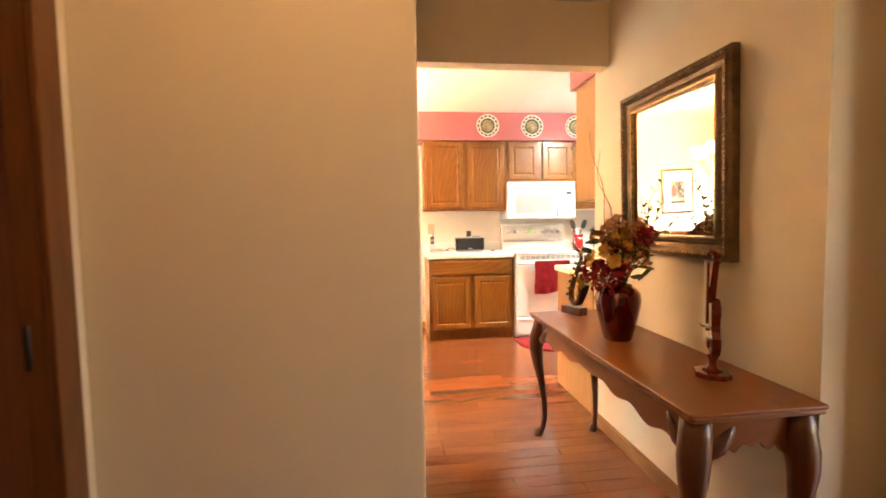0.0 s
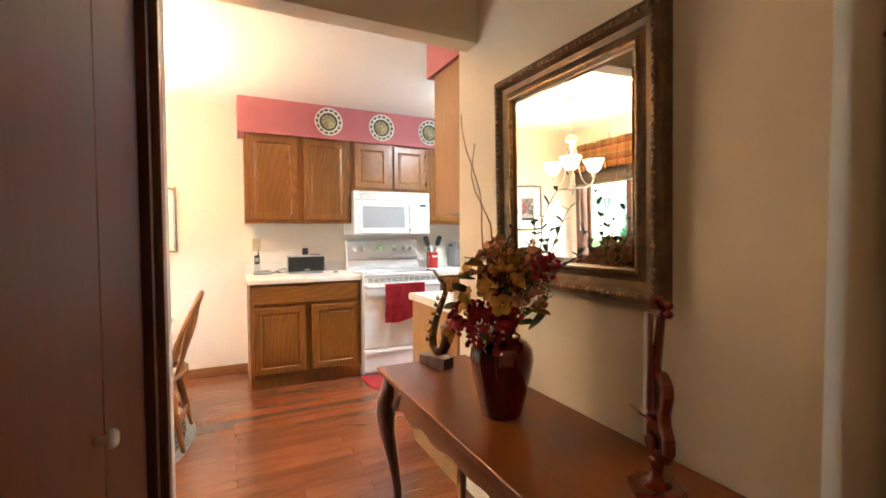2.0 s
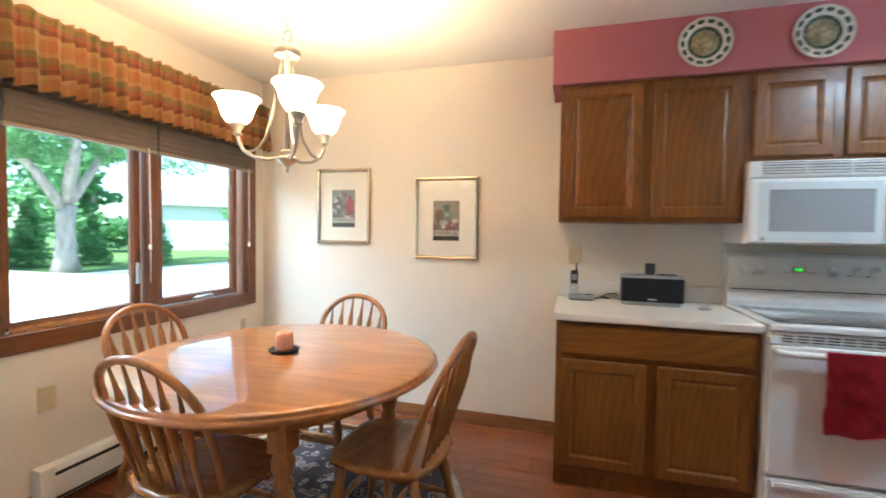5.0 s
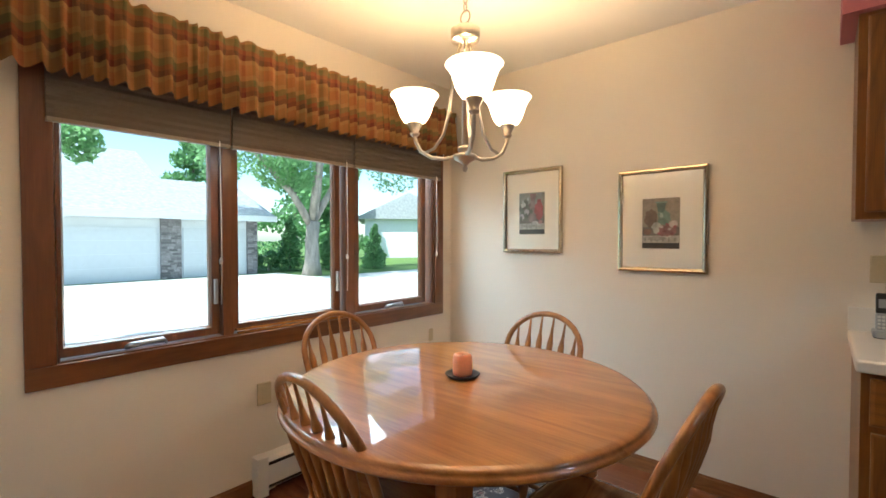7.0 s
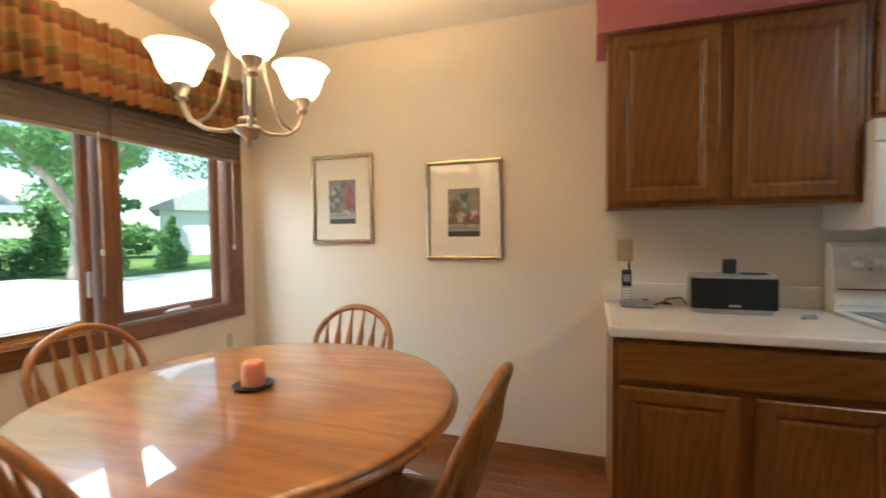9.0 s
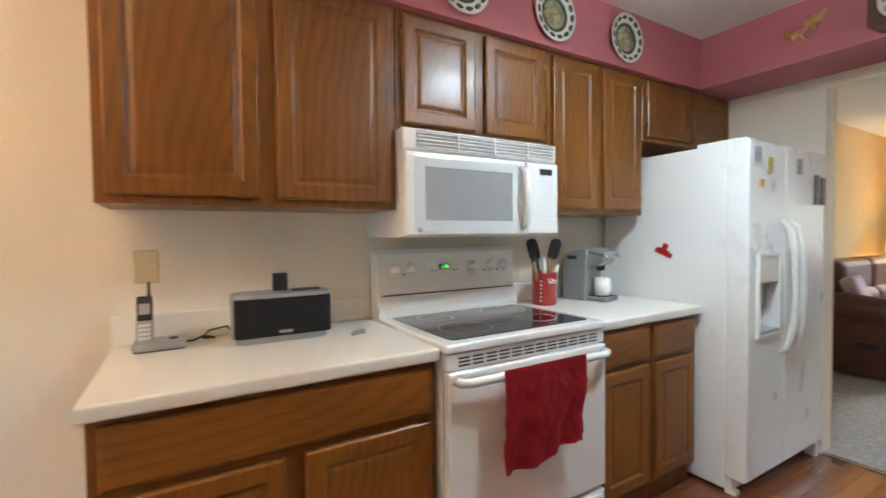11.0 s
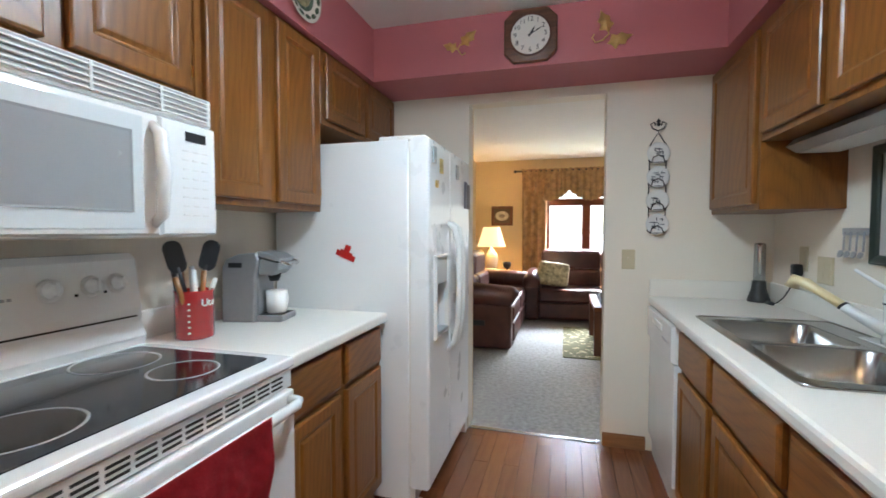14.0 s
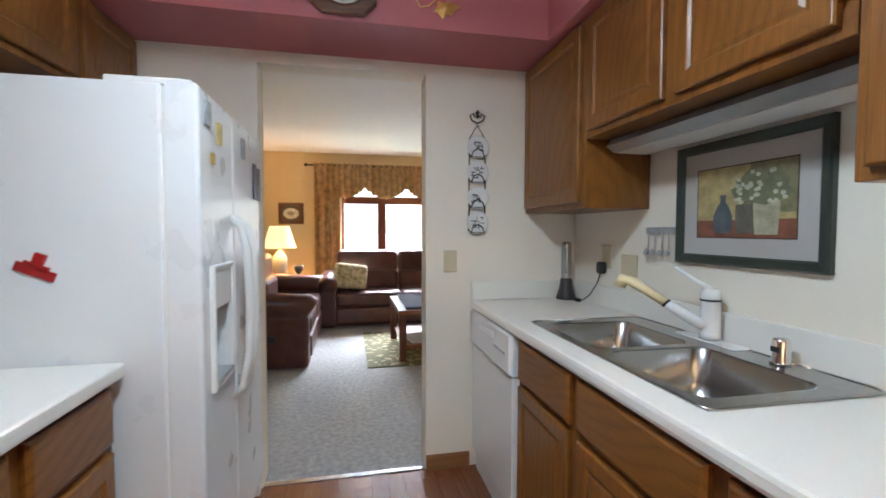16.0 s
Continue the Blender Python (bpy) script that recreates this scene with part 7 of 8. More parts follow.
for k, (dx, dy, h) in enumerate(((-0.10, 0.09, 0.92), (-0.05, 0.12, 0.84), (0.03, 0.03, 0.60), (0.06, -0.06, 0.62), (0.02, -0.20, 0.56), (-0.06, -0.10, 0.54), (0.11, -0.15, 0.62), (0.13, -0.07, 0.68), (0.06, -0.25, 0.52), (0.12, 0.02, 0.58))):
    random.seed(80 + k)
    pts = [Vector((0, 0, 0.22))]
    for i in range(1, 13):
        u = i / 12
        curl = 0.016 if k < 2 else 0.012
        pts.append(Vector((dx * u + curl * math.sin(u * 13 + k), dy * u + curl * math.cos(u * 12 + 2 * k) - 0.02, 0.22 + (h - 0.22) * u)))
    bm = tube(bmesh.new(), pts, [0.0026 - 0.0014 * i / 12 for i in range(13)], 5)
    if k > 1:
        for i in range(4, 13):
            for s in (-1, 1):
                petal(bm, Matrix.Translation(pts[i]) @ Vector((s * random.uniform(0.4, 1), random.uniform(-1, 1), random.uniform(0, 0.8))).to_track_quat("Y", "Z").to_matrix().to_4x4(), random.uniform(0.020, 0.032), 0.015, 0.2)
    part("twig", bm, TWIG if k < 2 else LEAFG, vs, "curled bare twig" if k < 2 else "leafy sprig")
bm = bmesh.new()
random.seed(9)
for i in range(40):
    c = Vector((-0.09 + random.uniform(-0.05, 0.05), -0.05 + random.uniform(-0.06, 0.06), 0.235 + random.uniform(0, 0.1)))
    petal(bm, Matrix.Translation(c + Vector((-0.03, -0.03, 0))) @ pose(0, 0, 0, random.uniform(0, 90), random.uniform(0, 90), random.uniform(0, 360)), 0.012, 0.010)
part("filler_blossom", bm, P_CREAM, vs, "tiny cream filler blossoms")

for ob in vs.children:
    if ob.name.split(".")[0] not in ("vase", "twig"):
        ob.scale = (0.86, 0.86, 0.96)

# violin figurine
GLOSSRED = wood("lacquered_red_wood", (0.11, 0.012, 0.006), (0.20, 0.03, 0.014), 2, 0.14, 0.9, grain=0.5)
vf = thing("violin_figurine", pose(1.115, 1.365, KZ + 0.001, 0, 0, -120) @ Matrix.Diagonal((1.0, 1.05, 1.05, 1)), "lacquered red miniature violin on a stand", "figurine")
bm = bmesh.new()
slab(bm, octagon(0.05, 0.028), 0.0, 0.018, 0.004)
lathe(bm, [(0.03, 0.018), (0.014, 0.03), (0.011, 0.05), (0.018, 0.066), (0.008, 0.075)], 16)
part("stand", bm, GLOSSRED, vf)
half = [(0.0, 0.0), (0.035, 0.004), (0.054, 0.03), (0.052, 0.06), (0.034, 0.08), (0.030, 0.098), (0.036, 0.116), (0.044, 0.138), (0.038, 0.162), (0.020, 0.176), (0.008, 0.18)]
body = half + [(-x, z) for x, z in half[::-1] if x > 0]
bm = bmesh.new()
slab(bm, body, 0, 0.026, 0.006, 2, pose(0, 0.016, 0.07, 90))
part("body", bm, GLOSSRED, vf)
bm = tube(bmesh.new(), [(0, -0.006, 0.235), (0, 0.004, 0.36), (0, 0.010, 0.375)], [0.011, 0.009, 0.010], 8)
tube(bm, [(0, 0.008, 0.37), (0, 0.0, 0.395), (0, -0.012, 0.40), (0, -0.016, 0.388), (0, -0.008, 0.384)], 0.008, 8)
for s, z in ((1, 0.365), (-1, 0.372), (1, 0.382), (-1, 0.388)):
    tube(bm, [(0, 0.004, z), (0.022 * s, 0.004, z + 0.003), (0.036 * s, 0.004, z + 0.005)], [0.004, 0.005, 0.009], 8)
part("neck", bm, GLOSSRED, vf)
part("fingerboard", box(bmesh.new(), -0.010, 0.010, -0.022, -0.014, 0.17, 0.365, 0.002), GLOSSRED, vf)
part("bridge", box(bmesh.new(), -0.016, 0.016, -0.024, -0.012, 0.148, 0.156, 0.002), GLOSSRED, vf)
part("tailpiece", box(bmesh.new(), -0.02, 0.02, -0.019, -0.012, 0.095, 0.12, 0.002), GLOSSRED, vf)
for i in range(4):
    part("string", one_box(-0.0075 + i * 0.004, -0.0051 + i * 0.004, -0.0266, -0.025, 0.12, 0.37), WHITE_PLASTIC, vf)
part("bow_stick", tube(bmesh.new(), [(-0.07, -0.03, 0.155), (0.0, -0.034, 0.162), (0.045, -0.03, 0.168)], 0.003, 6), GLOSSRED, vf)

# saxophone figurine
DKBRASS = material("dark_bronze_brass", (0.13, 0.062, 0.030), 0.28, 0.75, vary=0.4, scale=20)
sf = thing("saxophone_figurine", pose(1.085, 2.36, KZ + 0.001, 0, 0, -70), "dark bronze miniature saxophone on a wooden block", "figurine")
part("block", box(bmesh.new(), -0.045, 0.045, -0.03, 0.03, 0.0, 0.045, 0.004), WALNUT_Z, sf)
# Lighter timber puts the highlight on the block's front into its colour.
part("plaque", box(bmesh.new(), -0.10, -0.05, -0.03, 0.02, 0.0, 0.042, 0.003), CASING_Z, sf)
pts = [(0.045, 0, 0.175), (0.035, 0, 0.12), (0.015, 0, 0.075), (-0.018, 0, 0.062), (-0.045, 0, 0.085), (-0.048, 0, 0.13), (-0.025, 0, 0.20), (0.005, 0, 0.265), (0.028, 0, 0.315), (0.025, 0, 0.345), (-0.005, 0, 0.365), (-0.04, 0, 0.40)]
part("tube", tube(bmesh.new(), pts, [0.036, 0.026, 0.022, 0.021, 0.019, 0.018, 0.015, 0.013, 0.011, 0.009, 0.008, 0.006], 14), DKBRASS, sf)
for i, (x, z) in enumerate(((-0.06, 0.11), (-0.052, 0.15), (-0.04, 0.185), (-0.025, 0.225), (-0.008, 0.26), (0.005, 0.29), (-0.028, 0.14), (0.0, 0.22), (0.02, 0.26), (0.035, 0.30))):
    bm = lathe(bmesh.new(), [(0.009, 0), (0.009, 0.006), (0.003, 0.008)], 10, pose(x, -0.018, z, 90))
    tube(bm, [(x, -0.016, z), (x - 0.012, -0.012, z + 0.012)], 0.0025, 5)
    part("key", bm, BRASS if i % 2 else DKBRASS, sf)

# ---- living room ----
def cushion(x0, x1, y0, y1, z0, z1, r=0.06):
    return box(bmesh.new(), x0, x1, y0, y1, z0, z1, r, 4)


def sofa(m, w, seats, label):
    """Faces -y, its middle at the origin."""
    t = thing("sofa", m, label, "sofa", "leather sofas")
    h = w / 2
    part("base", box(bmesh.new(), -h + 0.04, h - 0.04, -0.40, 0.42, 0.03, 0.30, 0.03, 2), LEATHER, t)
    for s in (-1, 1):
        bm = box(bmesh.new(), s * h - (0.20 if s > 0 else 0), s * h + (0.20 if s < 0 else 0), -0.44, 0.40, 0.02, 0.50, 0.04, 3)
        tube(bm, [(s * (h - 0.10), -0.47, 0.54), (s * (h - 0.10), -0.44, 0.56), (s * (h - 0.10), 0.1, 0.60), (s * (h - 0.10), 0.42, 0.58)], [0.10, 0.125, 0.125, 0.11], 16)
        part("arm", bm, LEATHER, t)
    sw = (w - 0.40) / seats
    for i in range(seats):
        a = -h + 0.20 + i * sw
        part("seat_cushion", cushion(a + 0.005, a + sw - 0.005, -0.45, 0.2, 0.27, 0.47, 0.07), LEATHER, t)
        part("footrest", cushion(a + 0.01, a + sw - 0.01, -0.455, -0.38, 0.06, 0.27, 0.03), LEATHER, t)
        bm = cushion(a + 0.005, a + sw - 0.005, 0.08, 0.36, 0.42, 0.72, 0.09)
        box(bm, a + 0.005, a + sw - 0.005, 0.14, 0.42, 0.66, 1.0, 0.10, 4)
        part("back_cushion", bm, LEATHER, t)
    part("recliner_lever", box(bmesh.new(), -h - 0.006, -h + 0.01, -0.16, 0.0, 0.26, 0.32, 0.012), BLACK, t)
    return t


sofa(pose(6.60, 4.72, 0.004), 1.95, 2, "oxblood leather reclining sofa with a rolled arm")
sofa(pose(7.72, 3.22, 0.004, 0, 0, -90), 2.15, 2, "brown leather reclining sofa beneath the window")
PILLOW = material("leaf_print_pillow_cloth", (0.42, 0.36, 0.22), 0.9, vary=0.75, scale=16, fine=40)
pl = box(bmesh.new(), -0.22, 0.22, -0.07, 0.07, -0.17, 0.17, 0.065, 4)
tagged(part("throw_pillow", pl, PILLOW), "cream and brown leaf-print throw pillow on the sofa", "pillow").matrix_world = pose(7.50, 3.90, 0.66, -14, 8, -80)
pl = box(bmesh.new(), -0.2, 0.2, -0.06, 0.06, -0.17, 0.17, 0.055, 4)
tagged(part("throw_pillow", pl, material("mauve_pillow_cloth", (0.30, 0.24, 0.28), 0.9, vary=0.2, scale=20)), "mauve throw pillow leaning in the sofa corner", "pillow").matrix_world = pose(5.95, 4.80, 0.70, -20, 0, 8)
et = thing("end_table", pose(7.66, 4.86, 0.004), "dark wooden end table between the sofas", "table")
part("tabletop", box(bmesh.new(), -0.30, 0.30, -0.36, 0.3, 0.60, 0.63, 0.006), WALNUT_Y, et)
part("skirt", box(bmesh.new(), -0.27, 0.27, -0.32, 0.27, 0.50, 0.60), WALNUT_Y, et)
for sx in (-1, 1):
    for sy in (-1, 1):
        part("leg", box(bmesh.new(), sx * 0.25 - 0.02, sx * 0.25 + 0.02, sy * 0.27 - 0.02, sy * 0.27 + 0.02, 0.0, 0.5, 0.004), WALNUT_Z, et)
tl = thing("table_lamp", pose(7.7, 4.83, 0.634), "white ceramic table lamp with a lit cream shade", "lamp")
part("base", lathe(bmesh.new(), [(0.08, 0.0), (0.082, 0.02), (0.06, 0.03), (0.085, 0.10), (0.10, 0.20), (0.085, 0.30), (0.045, 0.345), (0.05, 0.36), (0.012, 0.37), (0.010, 0.42)], 28), material("white_lamp_ceramic", (0.72, 0.66, 0.52), 0.25, vary=0.08, coat=0.4), tl)
part("shade", lathe(bmesh.new(), [(0.215, 0.41), (0.125, 0.705), (0.121, 0.705), (0.211, 0.41)], 36, cap=False), material("lit_lamp_shade", (0.85, 0.72, 0.45), 0.8, emit=((1.0, 0.72, 0.30), 0.35)), tl)
gb = thing("goblet", pose(7.62, 4.58, 0.634), "dark stemmed goblet candle holder", "goblet")
part("bowl", lathe(bmesh.new(), [(0.045, 0.0), (0.045, 0.008), (0.012, 0.02), (0.010, 0.06), (0.045, 0.09), (0.062, 0.14), (0.060, 0.18), (0.055, 0.18), (0.05, 0.12), (0.002, 0.10)], 20), BLACK, gb)
cs = thing("candlestick", pose(7.56, 5.02, 0.634), "slim dark candlestick on the end table", "candlestick")
part("stick", lathe(bmesh.new(), [(0.035, 0), (0.035, 0.01), (0.01, 0.02), (0.012, 0.10), (0.009, 0.2), (0.016, 0.21), (0.002, 0.22)], 14), BLACK, cs)
lp = thing("framed_picture", pose(LX, 4.93, 1.372, 0, 0, 90), "small dark-framed oval print on the golden wall", "picture")
lp.matrix_world = pose(LX, 4.58 + 0.355, 1.372, 0, 0, -90)
part("frame", loft(bmesh.new(), 0, 0.355, 0, 0.32, [(0, 0), (0, -0.02), (0.02, -0.026), (0.045, -0.015), (0.045, 0)], cap=False), CASING_Z, lp)
part("mat", box(bmesh.new(), 0.04, 0.315, -0.010, -0.002, 0.04, 0.28), material("dark_print_mat", (0.14, 0.09, 0.05), 0.7), lp)
print_shapes(lp, [("oval", ellipse(0.178, 0.16, 0.11, 0.08, 24), (0.62, 0.56, 0.42)), ("sketch", blob(0.178, 0.16, 0.06, 0.035, 4), (0.30, 0.24, 0.18))], -0.0105)
ct = thing("coffee_table", pose(6.15, 2.95, 0.012), "dark wooden coffee table with a glass inset top", "table")
part("top_frame", loft(bmesh.new(), -0.5, 0.5, -0.5, 0.5, [(0, -0.04), (0, 0.0), (0.08, 0.0), (0.08, -0.04)], cap=False), WALNUT_Y, ct).matrix_local = pose(0, 0, 0.50, 90, 0, 0) @ pose(0, 0, 0)
part("glass_inset", box(bmesh.new(), -0.43, 0.43, -0.43, 0.43, 0.515, 0.525), material("blue_grey_table_glass", (0.10, 0.13, 0.16), 0.06, vary=0.05, coat=0.8), ct)
part("shelf", box(bmesh.new(), -0.45, 0.45, -0.45, 0.45, 0.12, 0.145, 0.004), WALNUT_Y, ct)
for sx in (-1, 1):
    for sy in (-1, 1):
        part("leg", box(bmesh.new(), sx * 0.46 - 0.035, sx * 0.46 + 0.035, sy * 0.46 - 0.035, sy * 0.46 + 0.035, 0.0, 0.50, 0.006), WALNUT_Z, ct)
# Flat white slab paints the bright reflection on the lower shelf.
tagged(part("magazine", box(bmesh.new(), -0.18, 0.18, -0.24, 0.24, 0.0, 0.02, 0.003), PAPER), "white slab standing in for the reflection on the lower shelf", "magazine").matrix_world = pose(6.0, 3.1, 0.158, 0, 0, 12)
tagged(part("area_rug", slab(bmesh.new(), round_rect(5.55, 7.0, 2.0, 3.75, 0.03), 0.005, 0.012), rug_material("tan_leaf_rug", ((0.0, (0.38, 0.31, 0.17)), (0.70, (0.24, 0.17, 0.07)), (0.85, (0.42, 0.36, 0.22)), (1.05, (0.13, 0.12, 0.06))))), "tan patterned area rug under the coffee table", "rug")

lw = tagged(new("window_2"), "living room window with dark timber mullions", "window", "", "structure")
fm = Matrix(((0, 1, 0, LX + 0.03), (1, 0, 0, 0), (0, 0, 1, 0), (0, 0, 0, 1)))
for a, b in ((LY0, 2.72), (2.72, 3.42), (3.42, LY1)):
    bm = bmesh.new()
    merge(bm, loft(bmesh.new(), a, b, LZ0, LZ1, [(0, 0.05), (0, 0.0), (0.055, 0.0), (0.065, 0.02), (0.065, 0.05)], cap=False), fm)
    s = part("sash", bm, DOORWOOD, lw)
    pn = part("pane", one_box(LX + 0.055, LX + 0.06, a + 0.06, b - 0.06, LZ0 + 0.06, LZ1 - 0.06), GLASS, s)
    pn.visible_shadow = False
part("transom", box(bmesh.new(), LX + 0.02, LX + 0.07, LY0 + 0.06, LY1 - 0.06, 1.69, 1.80, 0.004), DOORWOOD, lw)
part("casing", boxes((LX - 0.016, LX, LY0 - 0.07, LY1 + 0.07, LZ0 - 0.07, LZ0), (LX - 0.016, LX, LY0 - 0.07, LY1 + 0.07, LZ1, LZ1 + 0.07), (LX - 0.016, LX, LY1, LY1 + 0.07, LZ0, LZ1), (LX - 0.016, LX, LY0 - 0.07, LY0, LZ0, LZ1)), DOORWOOD, lw)
CURT = material("bronze_damask_cloth", (0.36, 0.21, 0.085), 0.55, vary=0.5, scale=11, bump=0.3, fine=200)
cv = thing("curtain", pose(LX - 0.10, 4.42, 0, 0, 0, -90), "bronze damask drapery panel beside the window", "curtain", "living room drapes")
part("panel", gathered(bmesh.new(), 0.40, 0.03, 2.25, 0.050, 0.095, 3), CURT, cv)
sv = thing("swag_valance", pose(LX - 0.14, 4.42, 0, 0, 0, -90), "bronze damask swag valance on a dark rod", "curtain", "living room drapes")
part("cloth", gathered(bmesh.new(), 2.9, 1.72, 2.27, 0.025, 0.09, 4, lambda x: 1.93 - 0.17 * abs(math.sin((x - 0.12) * math.pi / 0.62)) ** 0.8), CURT, sv)
part("rod", tube(bmesh.new(), [(-0.08, 0.02, 2.24), (2.98, 0.02, 2.24)], 0.014, 8), BLACK, sv)
part("finial", lathe(bmesh.new(), [(0.002, 0), (0.025, 0.02), (0.025, 0.04), (0.002, 0.06)], 12, pose(-0.14, 0.02, 2.24, 0, 90, 0)), BLACK, sv)

# ---- outdoors ----
GZ = -0.16
LAWN = material("sunlit_lawn", (0.10, 0.17, 0.035), 1.0, vary=0.3, scale=0.6, fine=30, bump=0.4)
structure("ground", boxes((-300, -1.97, -300, 300, GZ - 0.5, GZ), (8.47, 300, -300, 300, GZ - 0.5, GZ), (-1.97, 8.47, -300, -1.35, GZ - 0.5, GZ), (-1.97, 8.47, 5.33, 300, GZ - 0.5, GZ)), LAWN, "mown green lawn around the house", "lawn")
CONC = material("pale_concrete", (0.52, 0.50, 0.46), 0.9, vary=0.12, scale=1.2, bump=0.3)
structure("driveway", boxes((-17.6, -3.2, -20, 12.2, GZ, GZ + 0.006), (-14.6, -3.2, 12.2, 40, GZ, GZ + 0.006)), CONC, "pale concrete driveway", "driveway")
SIDING = material("white_siding", (0.70, 0.71, 0.72), 0.7, vary=0.03, scale=3)
ROOF = material("grey_asphalt_shingle", (0.29, 0.31, 0.34), 0.95, vary=0.25, scale=6, bump=0.6, fine=60)
STONE = material("grey_ledge_stone", (0.24, 0.22, 0.215), 0.85, vary=0.3, scale=12, bump=0.6, random_shade=0.45)
gar = thing("garage_building", pose(-18, 0, GZ), "white neighbouring garage with stone piers and grey roof", "house")
part("wall", boxes((-7, 0, -8, 11.4, 0, 2.35)), SIDING, gar)
bm = bmesh.new()
slab(bm, [(0.7, 2.25), (0.7, 2.42), (-3.4, 4.1), (-7.6, 2.42), (-7.6, 2.25)], -8.6, 12.0, 0, 1, Matrix(((1, 0, 0, 0), (0, 0, 1, 0), (0, 1, 0, 0), (0, 0, 0, 1))))
part("roof", bm, ROOF, gar)
part("fascia", one_box(0.70, 0.76, -8.6, 12.0, 2.2, 2.44), SIDING, gar)
for y0, y1 in ((-2.1, 2.6), (3.1, 7.75), (8.6, 11.0)):
    d = part("garage_door", one_box(0.002, 0.03, y0, y1, 0.0, 1.9), material("garage_door_paint", (0.62, 0.64, 0.65), 0.6, vary=0.03), gar)
    for k in range(1, 4):
        part("door_joint", one_box(0.028, 0.033, y0, y1, k * 0.475 - 0.008, k * 0.475 + 0.008), SIDING, d)
random.seed(12)
for y0 in (2.62, 7.84, 11.02):
    pier = part("stone_pier", one_box(0.0, 0.10, y0, y0 + 0.68 if y0 < 11 else y0 + 0.42, 0.0, 2.28), STONE, gar)
    w = 0.68 if y0 < 11 else 0.42
    z = 0.0
    while z < 2.2:
        hgt = random.uniform(0.06, 0.11)
        y = y0
        while y < y0 + w - 0.05:
            ln = min(random.uniform(0.14, 0.34), y0 + w - y)
            part("stone", one_box(0.10, 0.115 + random.uniform(0, 0.03), y + 0.006, y + ln - 0.006, z + 0.005, z + hgt - 0.005), STONE, pier)
            y += ln
        z += hgt
part("upper_wall", boxes((-16, -8.0, -8, 9.5, 2.0, 4.2)), SIDING, gar)
bm = bmesh.new()
slab(bm, [(-7.3, 4.1), (-7.3, 4.3), (-12, 6.6), (-16.6, 4.3), (-16.6, 4.1)], -8.6, 10.1, 0, 1, Matrix(((1, 0, 0, 0), (0, 0, 1, 0), (0, 1, 0, 0), (0, 0, 0, 1))))
part("upper_roof", bm, ROOF, gar)

h2 = thing("house", pose(-30, 31, GZ, 0, 0, -40), "far white house with a grey roof", "house")
part("wall", one_box(-6, 6, -3, 4, 0, 3.2), SIDING, h2)
bm = bmesh.new()
slab(bm, [(-3.6, 3.1), (-3.6, 3.25), (0.5, 5.2), (4.6, 3.25), (4.6, 3.1)], -6.5, 6.5, 0, 1, Matrix(((0, 0, 1, 0), (1, 0, 0, 0), (0, 1, 0, 0), (0, 0, 0, 1))))
part("roof", bm, material("pale_grey_shingle", (0.36, 0.36, 0.37), 0.95, vary=0.2, scale=6, bump=0.5, fine=60), h2)
for x in (-4, -1.5, 2):
    wdw = part("window", one_box(x, x + 1.2, -3.04, -3.0, 1.2, 2.5), WHITE_PLASTIC, h2)
    part("pane", one_box(x + 0.08, x + 1.12, -3.06, -3.04, 1.28, 2.42), BLACKGLASS, wdw)

BARK = material("grey_brown_bark", (0.30, 0.26, 0.22), 0.95, vary=0.4, scale=7, bump=1.0, fine=40, stretch=(1, 1, 0.25))
LEAF1 = material("maple_foliage", (0.11, 0.19, 0.075), 0.7, vary=0.5, scale=1.5)
LEAF2 = material("conifer_foliage", (0.07, 0.15, 0.06), 0.8, vary=0.5, scale=2)
for leafy in (LEAF1, LEAF2):
    # thin leaves let part of the sunlight through
    ln, ll = leafy.node_tree.nodes, leafy.node_tree.links
    through_light, both = ln.new("ShaderNodeBsdfTranslucent"), ln.new("ShaderNodeMixShader")
    through_light.inputs[0].default_value = (0.33, 0.58, 0.26, 1)
    both.inputs[0].default_value = 0.55
    ll.new(ln["Principled BSDF"].outputs[0], both.inputs[1])
    ll.new(through_light.outputs[0], both.inputs[2])
    ll.new(both.outputs[0], ln["Material Output"].inputs[0])


def foliage(blobs, count, size, seed):
    """Many small bent leaf sprays scattered through uneven clumps."""
    rng = np.random.default_rng(seed)
    vs, fs = [], []
    for cx_, cy_, cz_, rx, ry, rz in blobs:
        d = rng.normal(size=(count, 3))
        d /= np.linalg.norm(d, axis=1)[:, None]
        d *= (rng.uniform(0.25, 1.0, count) ** 0.5)[:, None]
        p = d * (rx, ry, rz) + (cx_, cy_, cz_)
        a = rng.normal(size=(count, 3))
        a /= np.linalg.norm(a, axis=1)[:, None]
        b = np.cross(a, rng.normal(size=(count, 3)))
        b /= np.linalg.norm(b, axis=1)[:, None]
        s = size * rng.uniform(0.6, 1.4, count)[:, None]
        for q, u, w in zip(p, a * s, b * s * 0.6):
            k = len(vs)
            vs += [tuple(q - u), tuple(q + w), tuple(q + u), tuple(q - w)]
            fs.append((k, k + 1, k + 2, k + 3))
    me = bpy.data.meshes.new("foliage")
    me.from_pydata(vs, [], fs)
    return me


def crown(parent, blobs, count, size, seed, mat):
    me = foliage(blobs, count, size, seed)
    me.materials.append(mat)
    ob = new("crown", me)
    ob.parent = parent
    return ob


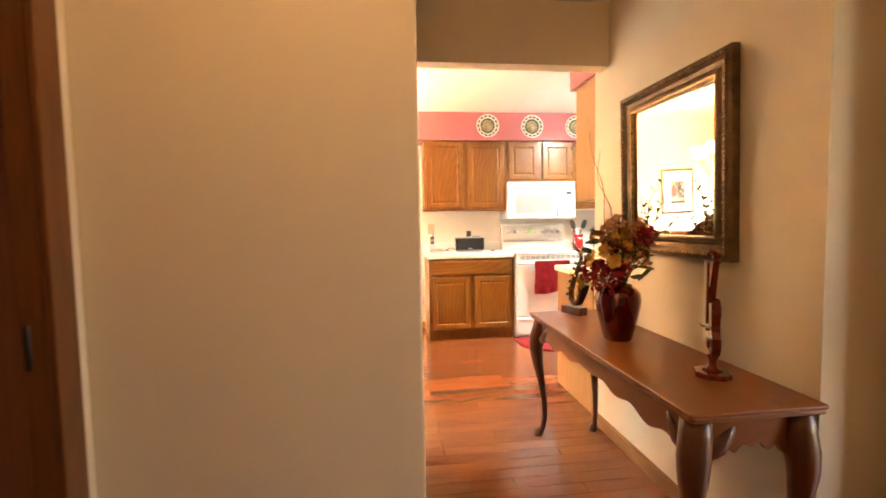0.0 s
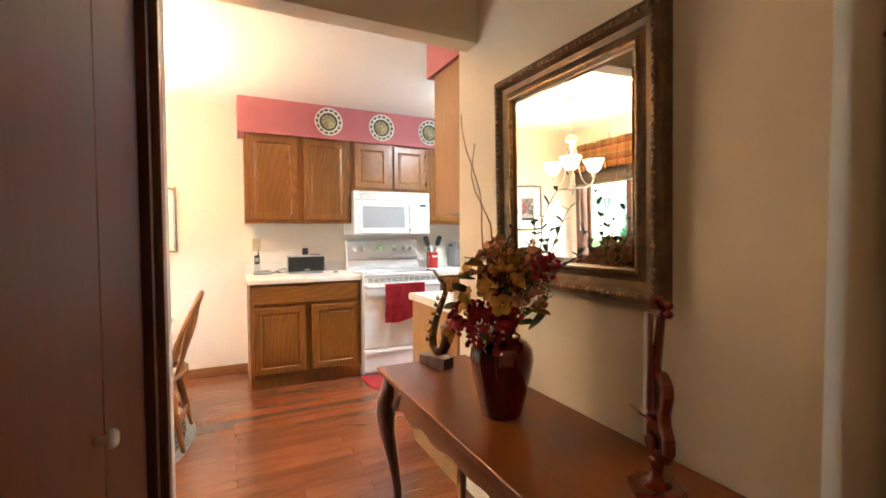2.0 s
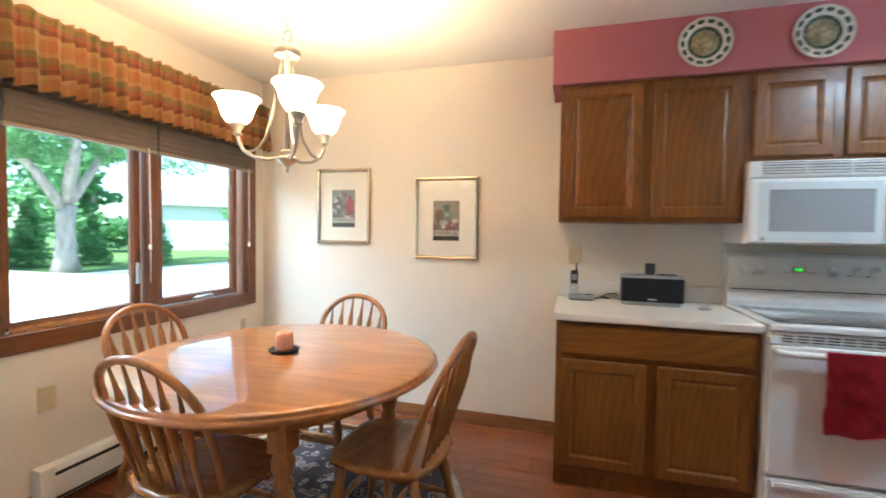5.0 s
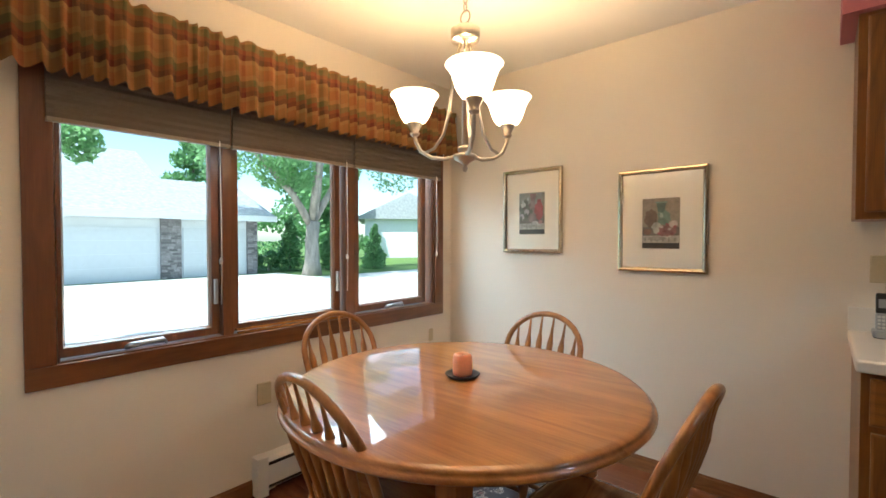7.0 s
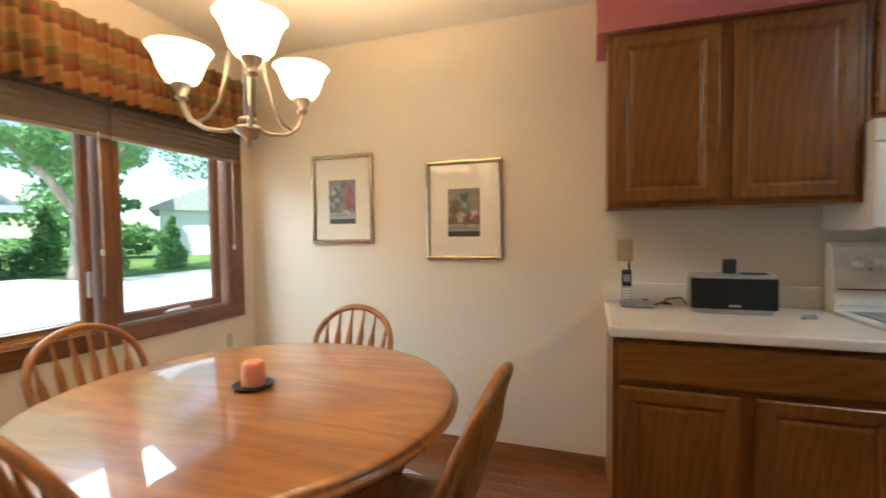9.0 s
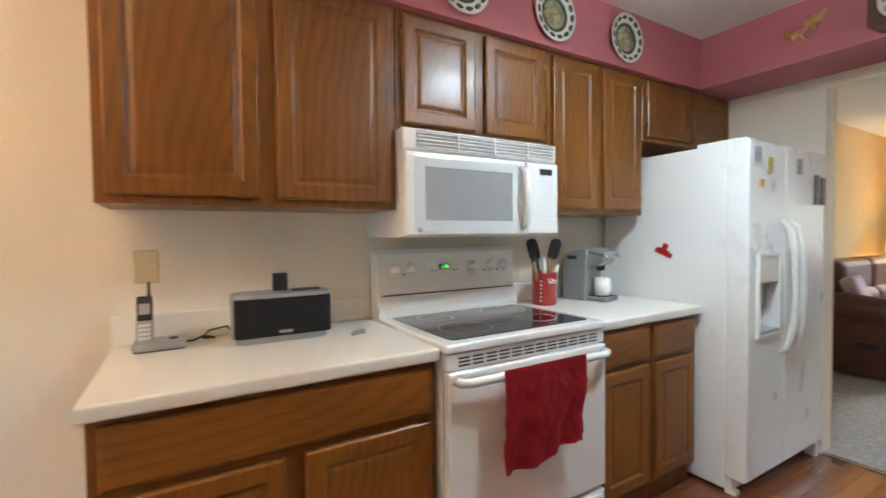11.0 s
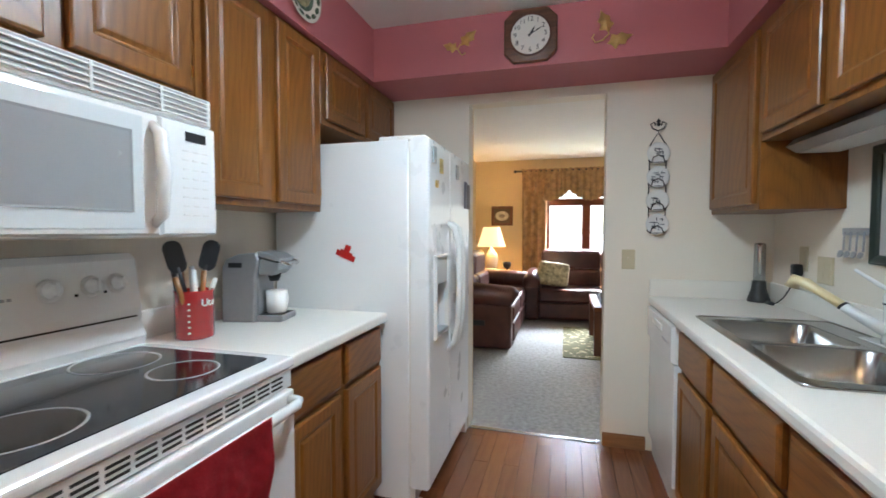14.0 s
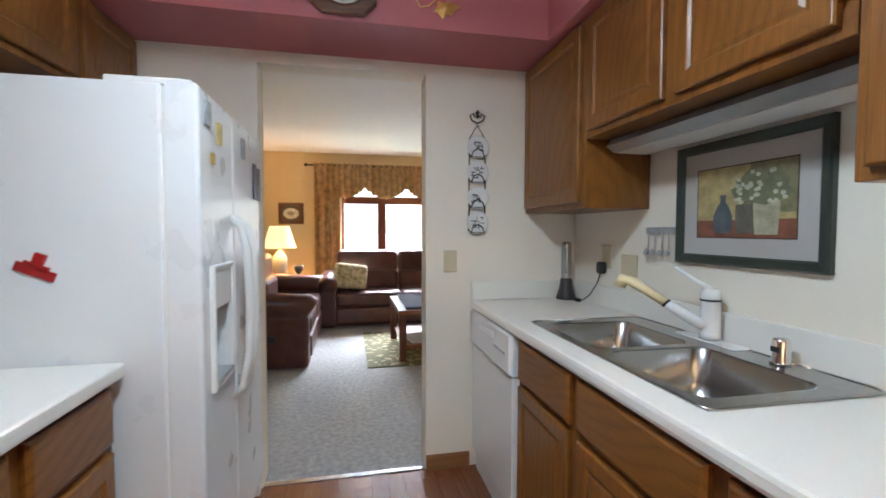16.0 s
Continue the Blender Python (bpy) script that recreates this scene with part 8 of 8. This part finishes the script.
tr = thing("maple_tree", pose(-15.4, 12.5, GZ), "large maple with a forked grey trunk and full crown", "tree")
bm = tube(bmesh.new(), [(0, 0, 0), (0, 0.02, 0.6), (0.02, 0, 1.5), (0.05, 0.05, 2.2)], [0.42, 0.30, 0.26, 0.27], 14)
part("trunk", bm, BARK, tr)
limb_paths = [[(0, 0, 2.0), (0.3, -1.0, 3.2), (0.5, -2.6, 4.6), (0.8, -4.2, 6.2)], [(0, 0.05, 2.1), (0.1, 0.25, 3.4), (0.2, 0.4, 5.2), (0, 0.4, 8)], [(0.05, 0, 2.1), (0, 0.8, 3.3), (0.2, 1.6, 4.8), (0.3, 2.6, 7)], [(0, 0, 2.15), (0.8, -0.3, 3.6), (1.8, -0.6, 5.4)]]
for lm in limb_paths:
    part("limb", tube(bmesh.new(), lm, [0.17, 0.13, 0.10, 0.06][:len(lm)], 9), BARK, tr)
random.seed(21)
bl = [(random.uniform(-2.5, 2.5), random.uniform(-3.4, 4), random.uniform(4.4, 9), random.uniform(0.8, 1.5), random.uniform(0.8, 1.5), random.uniform(0.6, 1.1)) for i in range(26)]
bl += [(0.6, -1.9, 3.9, 0.7, 0.8, 0.6), (0.6, -0.9, 4.0, 0.7, 0.8, 0.7), (0.5, 1.2, 4.3, 0.8, 0.8, 0.6)]
crown(tr, bl, 900, 0.068, 1, LEAF1)
nt = thing("maple_tree", pose(-7.2, 1.2, GZ), "maple branch overhanging the driveway", "tree")
nt["label"] = "young maple with leaves hanging over the driveway"
part("trunk", tube(bmesh.new(), [(0, 0, 0), (0.05, -0.02, 2), (0, 0, 4.5)], [0.16, 0.12, 0.06], 10), BARK, nt)
part("limb", tube(bmesh.new(), [(0.02, 0, 2.6), (0.3, 1.2, 3.0), (0.2, 2.4, 2.9)], [0.05, 0.035, 0.012], 8), BARK, nt)
nt.matrix_world = pose(-7.2, 0.9, GZ)
crown(nt, [(0.2, 2.2, 2.95, 0.35, 0.40, 0.22), (0.2, 2.9, 2.75, 0.25, 0.25, 0.3), (0.1, 1.5, 3.2, 0.4, 0.5, 0.3), (0, 0, 4.3, 1.0, 1.0, 0.9), (0, -0.5, 3.6, 0.9, 0.8, 0.6)], 420, 0.05, 7, LEAF1)


def arborvitae(x, y, h, w, seed):
    t = thing("arborvitae", pose(x, y, GZ), "clipped conical green arborvitae shrub", "shrub", "arborvitae on the lawn")
    part("trunk", tube(bmesh.new(), [(0, 0, 0), (0, 0, h * 0.8)], [0.06, 0.02], 8), BARK, t)
    random.seed(seed)
    bl = [(random.uniform(-0.08, 0.08), random.uniform(-0.08, 0.08), h * (0.08 + 0.9 * i / 11), w * (1 - 0.93 * i / 11.5) + 0.05, w * (1 - 0.93 * i / 11.5) + 0.05, h * 0.09) for i in range(12)]
    crown(t, bl, 420, 0.055, seed, LEAF2)


arborvitae(-18.5, 13.3, 2.45, 0.72, 3)
arborvitae(-16.5, 16.7, 2.1, 0.66, 4)
arborvitae(-17.6, 14.9, 1.9, 0.6, 5)
for k, (x, y, r, h) in enumerate(((-19.2, 12.6, 0.6, 0.5), (-19.5, 11.9, 0.5, 0.45), (-18.3, 18.3, 0.5, 0.4))):
    t = thing("round_shrub", pose(x, y, GZ), "low rounded green shrub", "shrub", "low shrubs")
    part("stem", tube(bmesh.new(), [(0, 0, 0), (0.02, 0, h)], 0.04, 6), BARK, t)
    crown(t, [(0, 0, h, r, r, h), (0.2, 0.15, h * 1.1, r * 0.7, r * 0.7, h * 0.8)], 260, 0.07, 30 + k, LEAF2)


def conifer(x, y, h, w, seed):
    t = thing("spruce_tree", pose(x, y, GZ), "tall layered green spruce tree", "tree", "spruces behind the lawn")
    part("trunk", tube(bmesh.new(), [(0, 0, 0), (0, 0, h * 0.95)], [0.25, 0.03], 8), BARK, t)
    random.seed(seed)
    bl = []
    for i in range(26):
        u = i / 26
        r = w * (1 - u) + 0.2
        a = random.uniform(0, 6.28)
        bl.append((0.55 * r * math.cos(a), 0.55 * r * math.sin(a), h * (0.06 + 0.92 * u), r * 0.75, r * 0.75, h * 0.045))
    crown(t, bl, 190, 0.2, seed, LEAF2)


for k, (x, y, h, w) in enumerate(((-21, 29.5, 11, 2.8), (-27, 21.5, 11, 2.4), (-33, 22, 13, 3.0), (-38, 16, 12, 3.5), (-40, 8, 13, 4), (-40, -4, 12, 4))):
    conifer(x, y, h, w, 40 + k)
# Pale ground sheet, added so the glare outside the living room reads white.
structure("street", one_box(11.5, 200, -120, 160, GZ, GZ + 0.006), CONC, "added pale ground that whitens the view from the living room", "street")

# ---- floor planks ----
random.seed(77)
floor_ob = bpy.data.objects["floor"]
PW = 0.083
lengths = (0.92, 1.22)
shared = {}


def plank_mesh(ln):
    key = round(ln, 2)
    if key not in shared:
        t = bmesh.new()
        box(t, 0, key - 0.0012, 0, PW - 0.0009, -0.011, 0.0, 0.0008, 1)
        me = bpy.data.meshes.new("plank")
        t.to_mesh(me)
        t.free()
        me.materials.append(PLANK)
        shared[key] = me
    return shared[key]


rows_n = int((5.155 + 1.18) / PW) + 1
for r in range(rows_n):
    y = -1.18 + r * PW
    x_start, x_end = (-0.62, 2.5) if y < 1.05 else ((0.0, 1.285) if y < 2.33 else (XW, 3.77))
    x = x_start - random.choice((0.0, 0.3, 0.6, 0.9))
    while x < x_end:
        ln = random.choice((0.92, 1.22, 1.52))
        a, b = max(x, x_start), min(x + ln, x_end)
        if b - a > 0.05:
            ob = new("plank", plank_mesh(round((b - a) / 0.02) * 0.02))
            ob.parent = floor_ob
            ob.location = (a, y, 0)
        x += ln
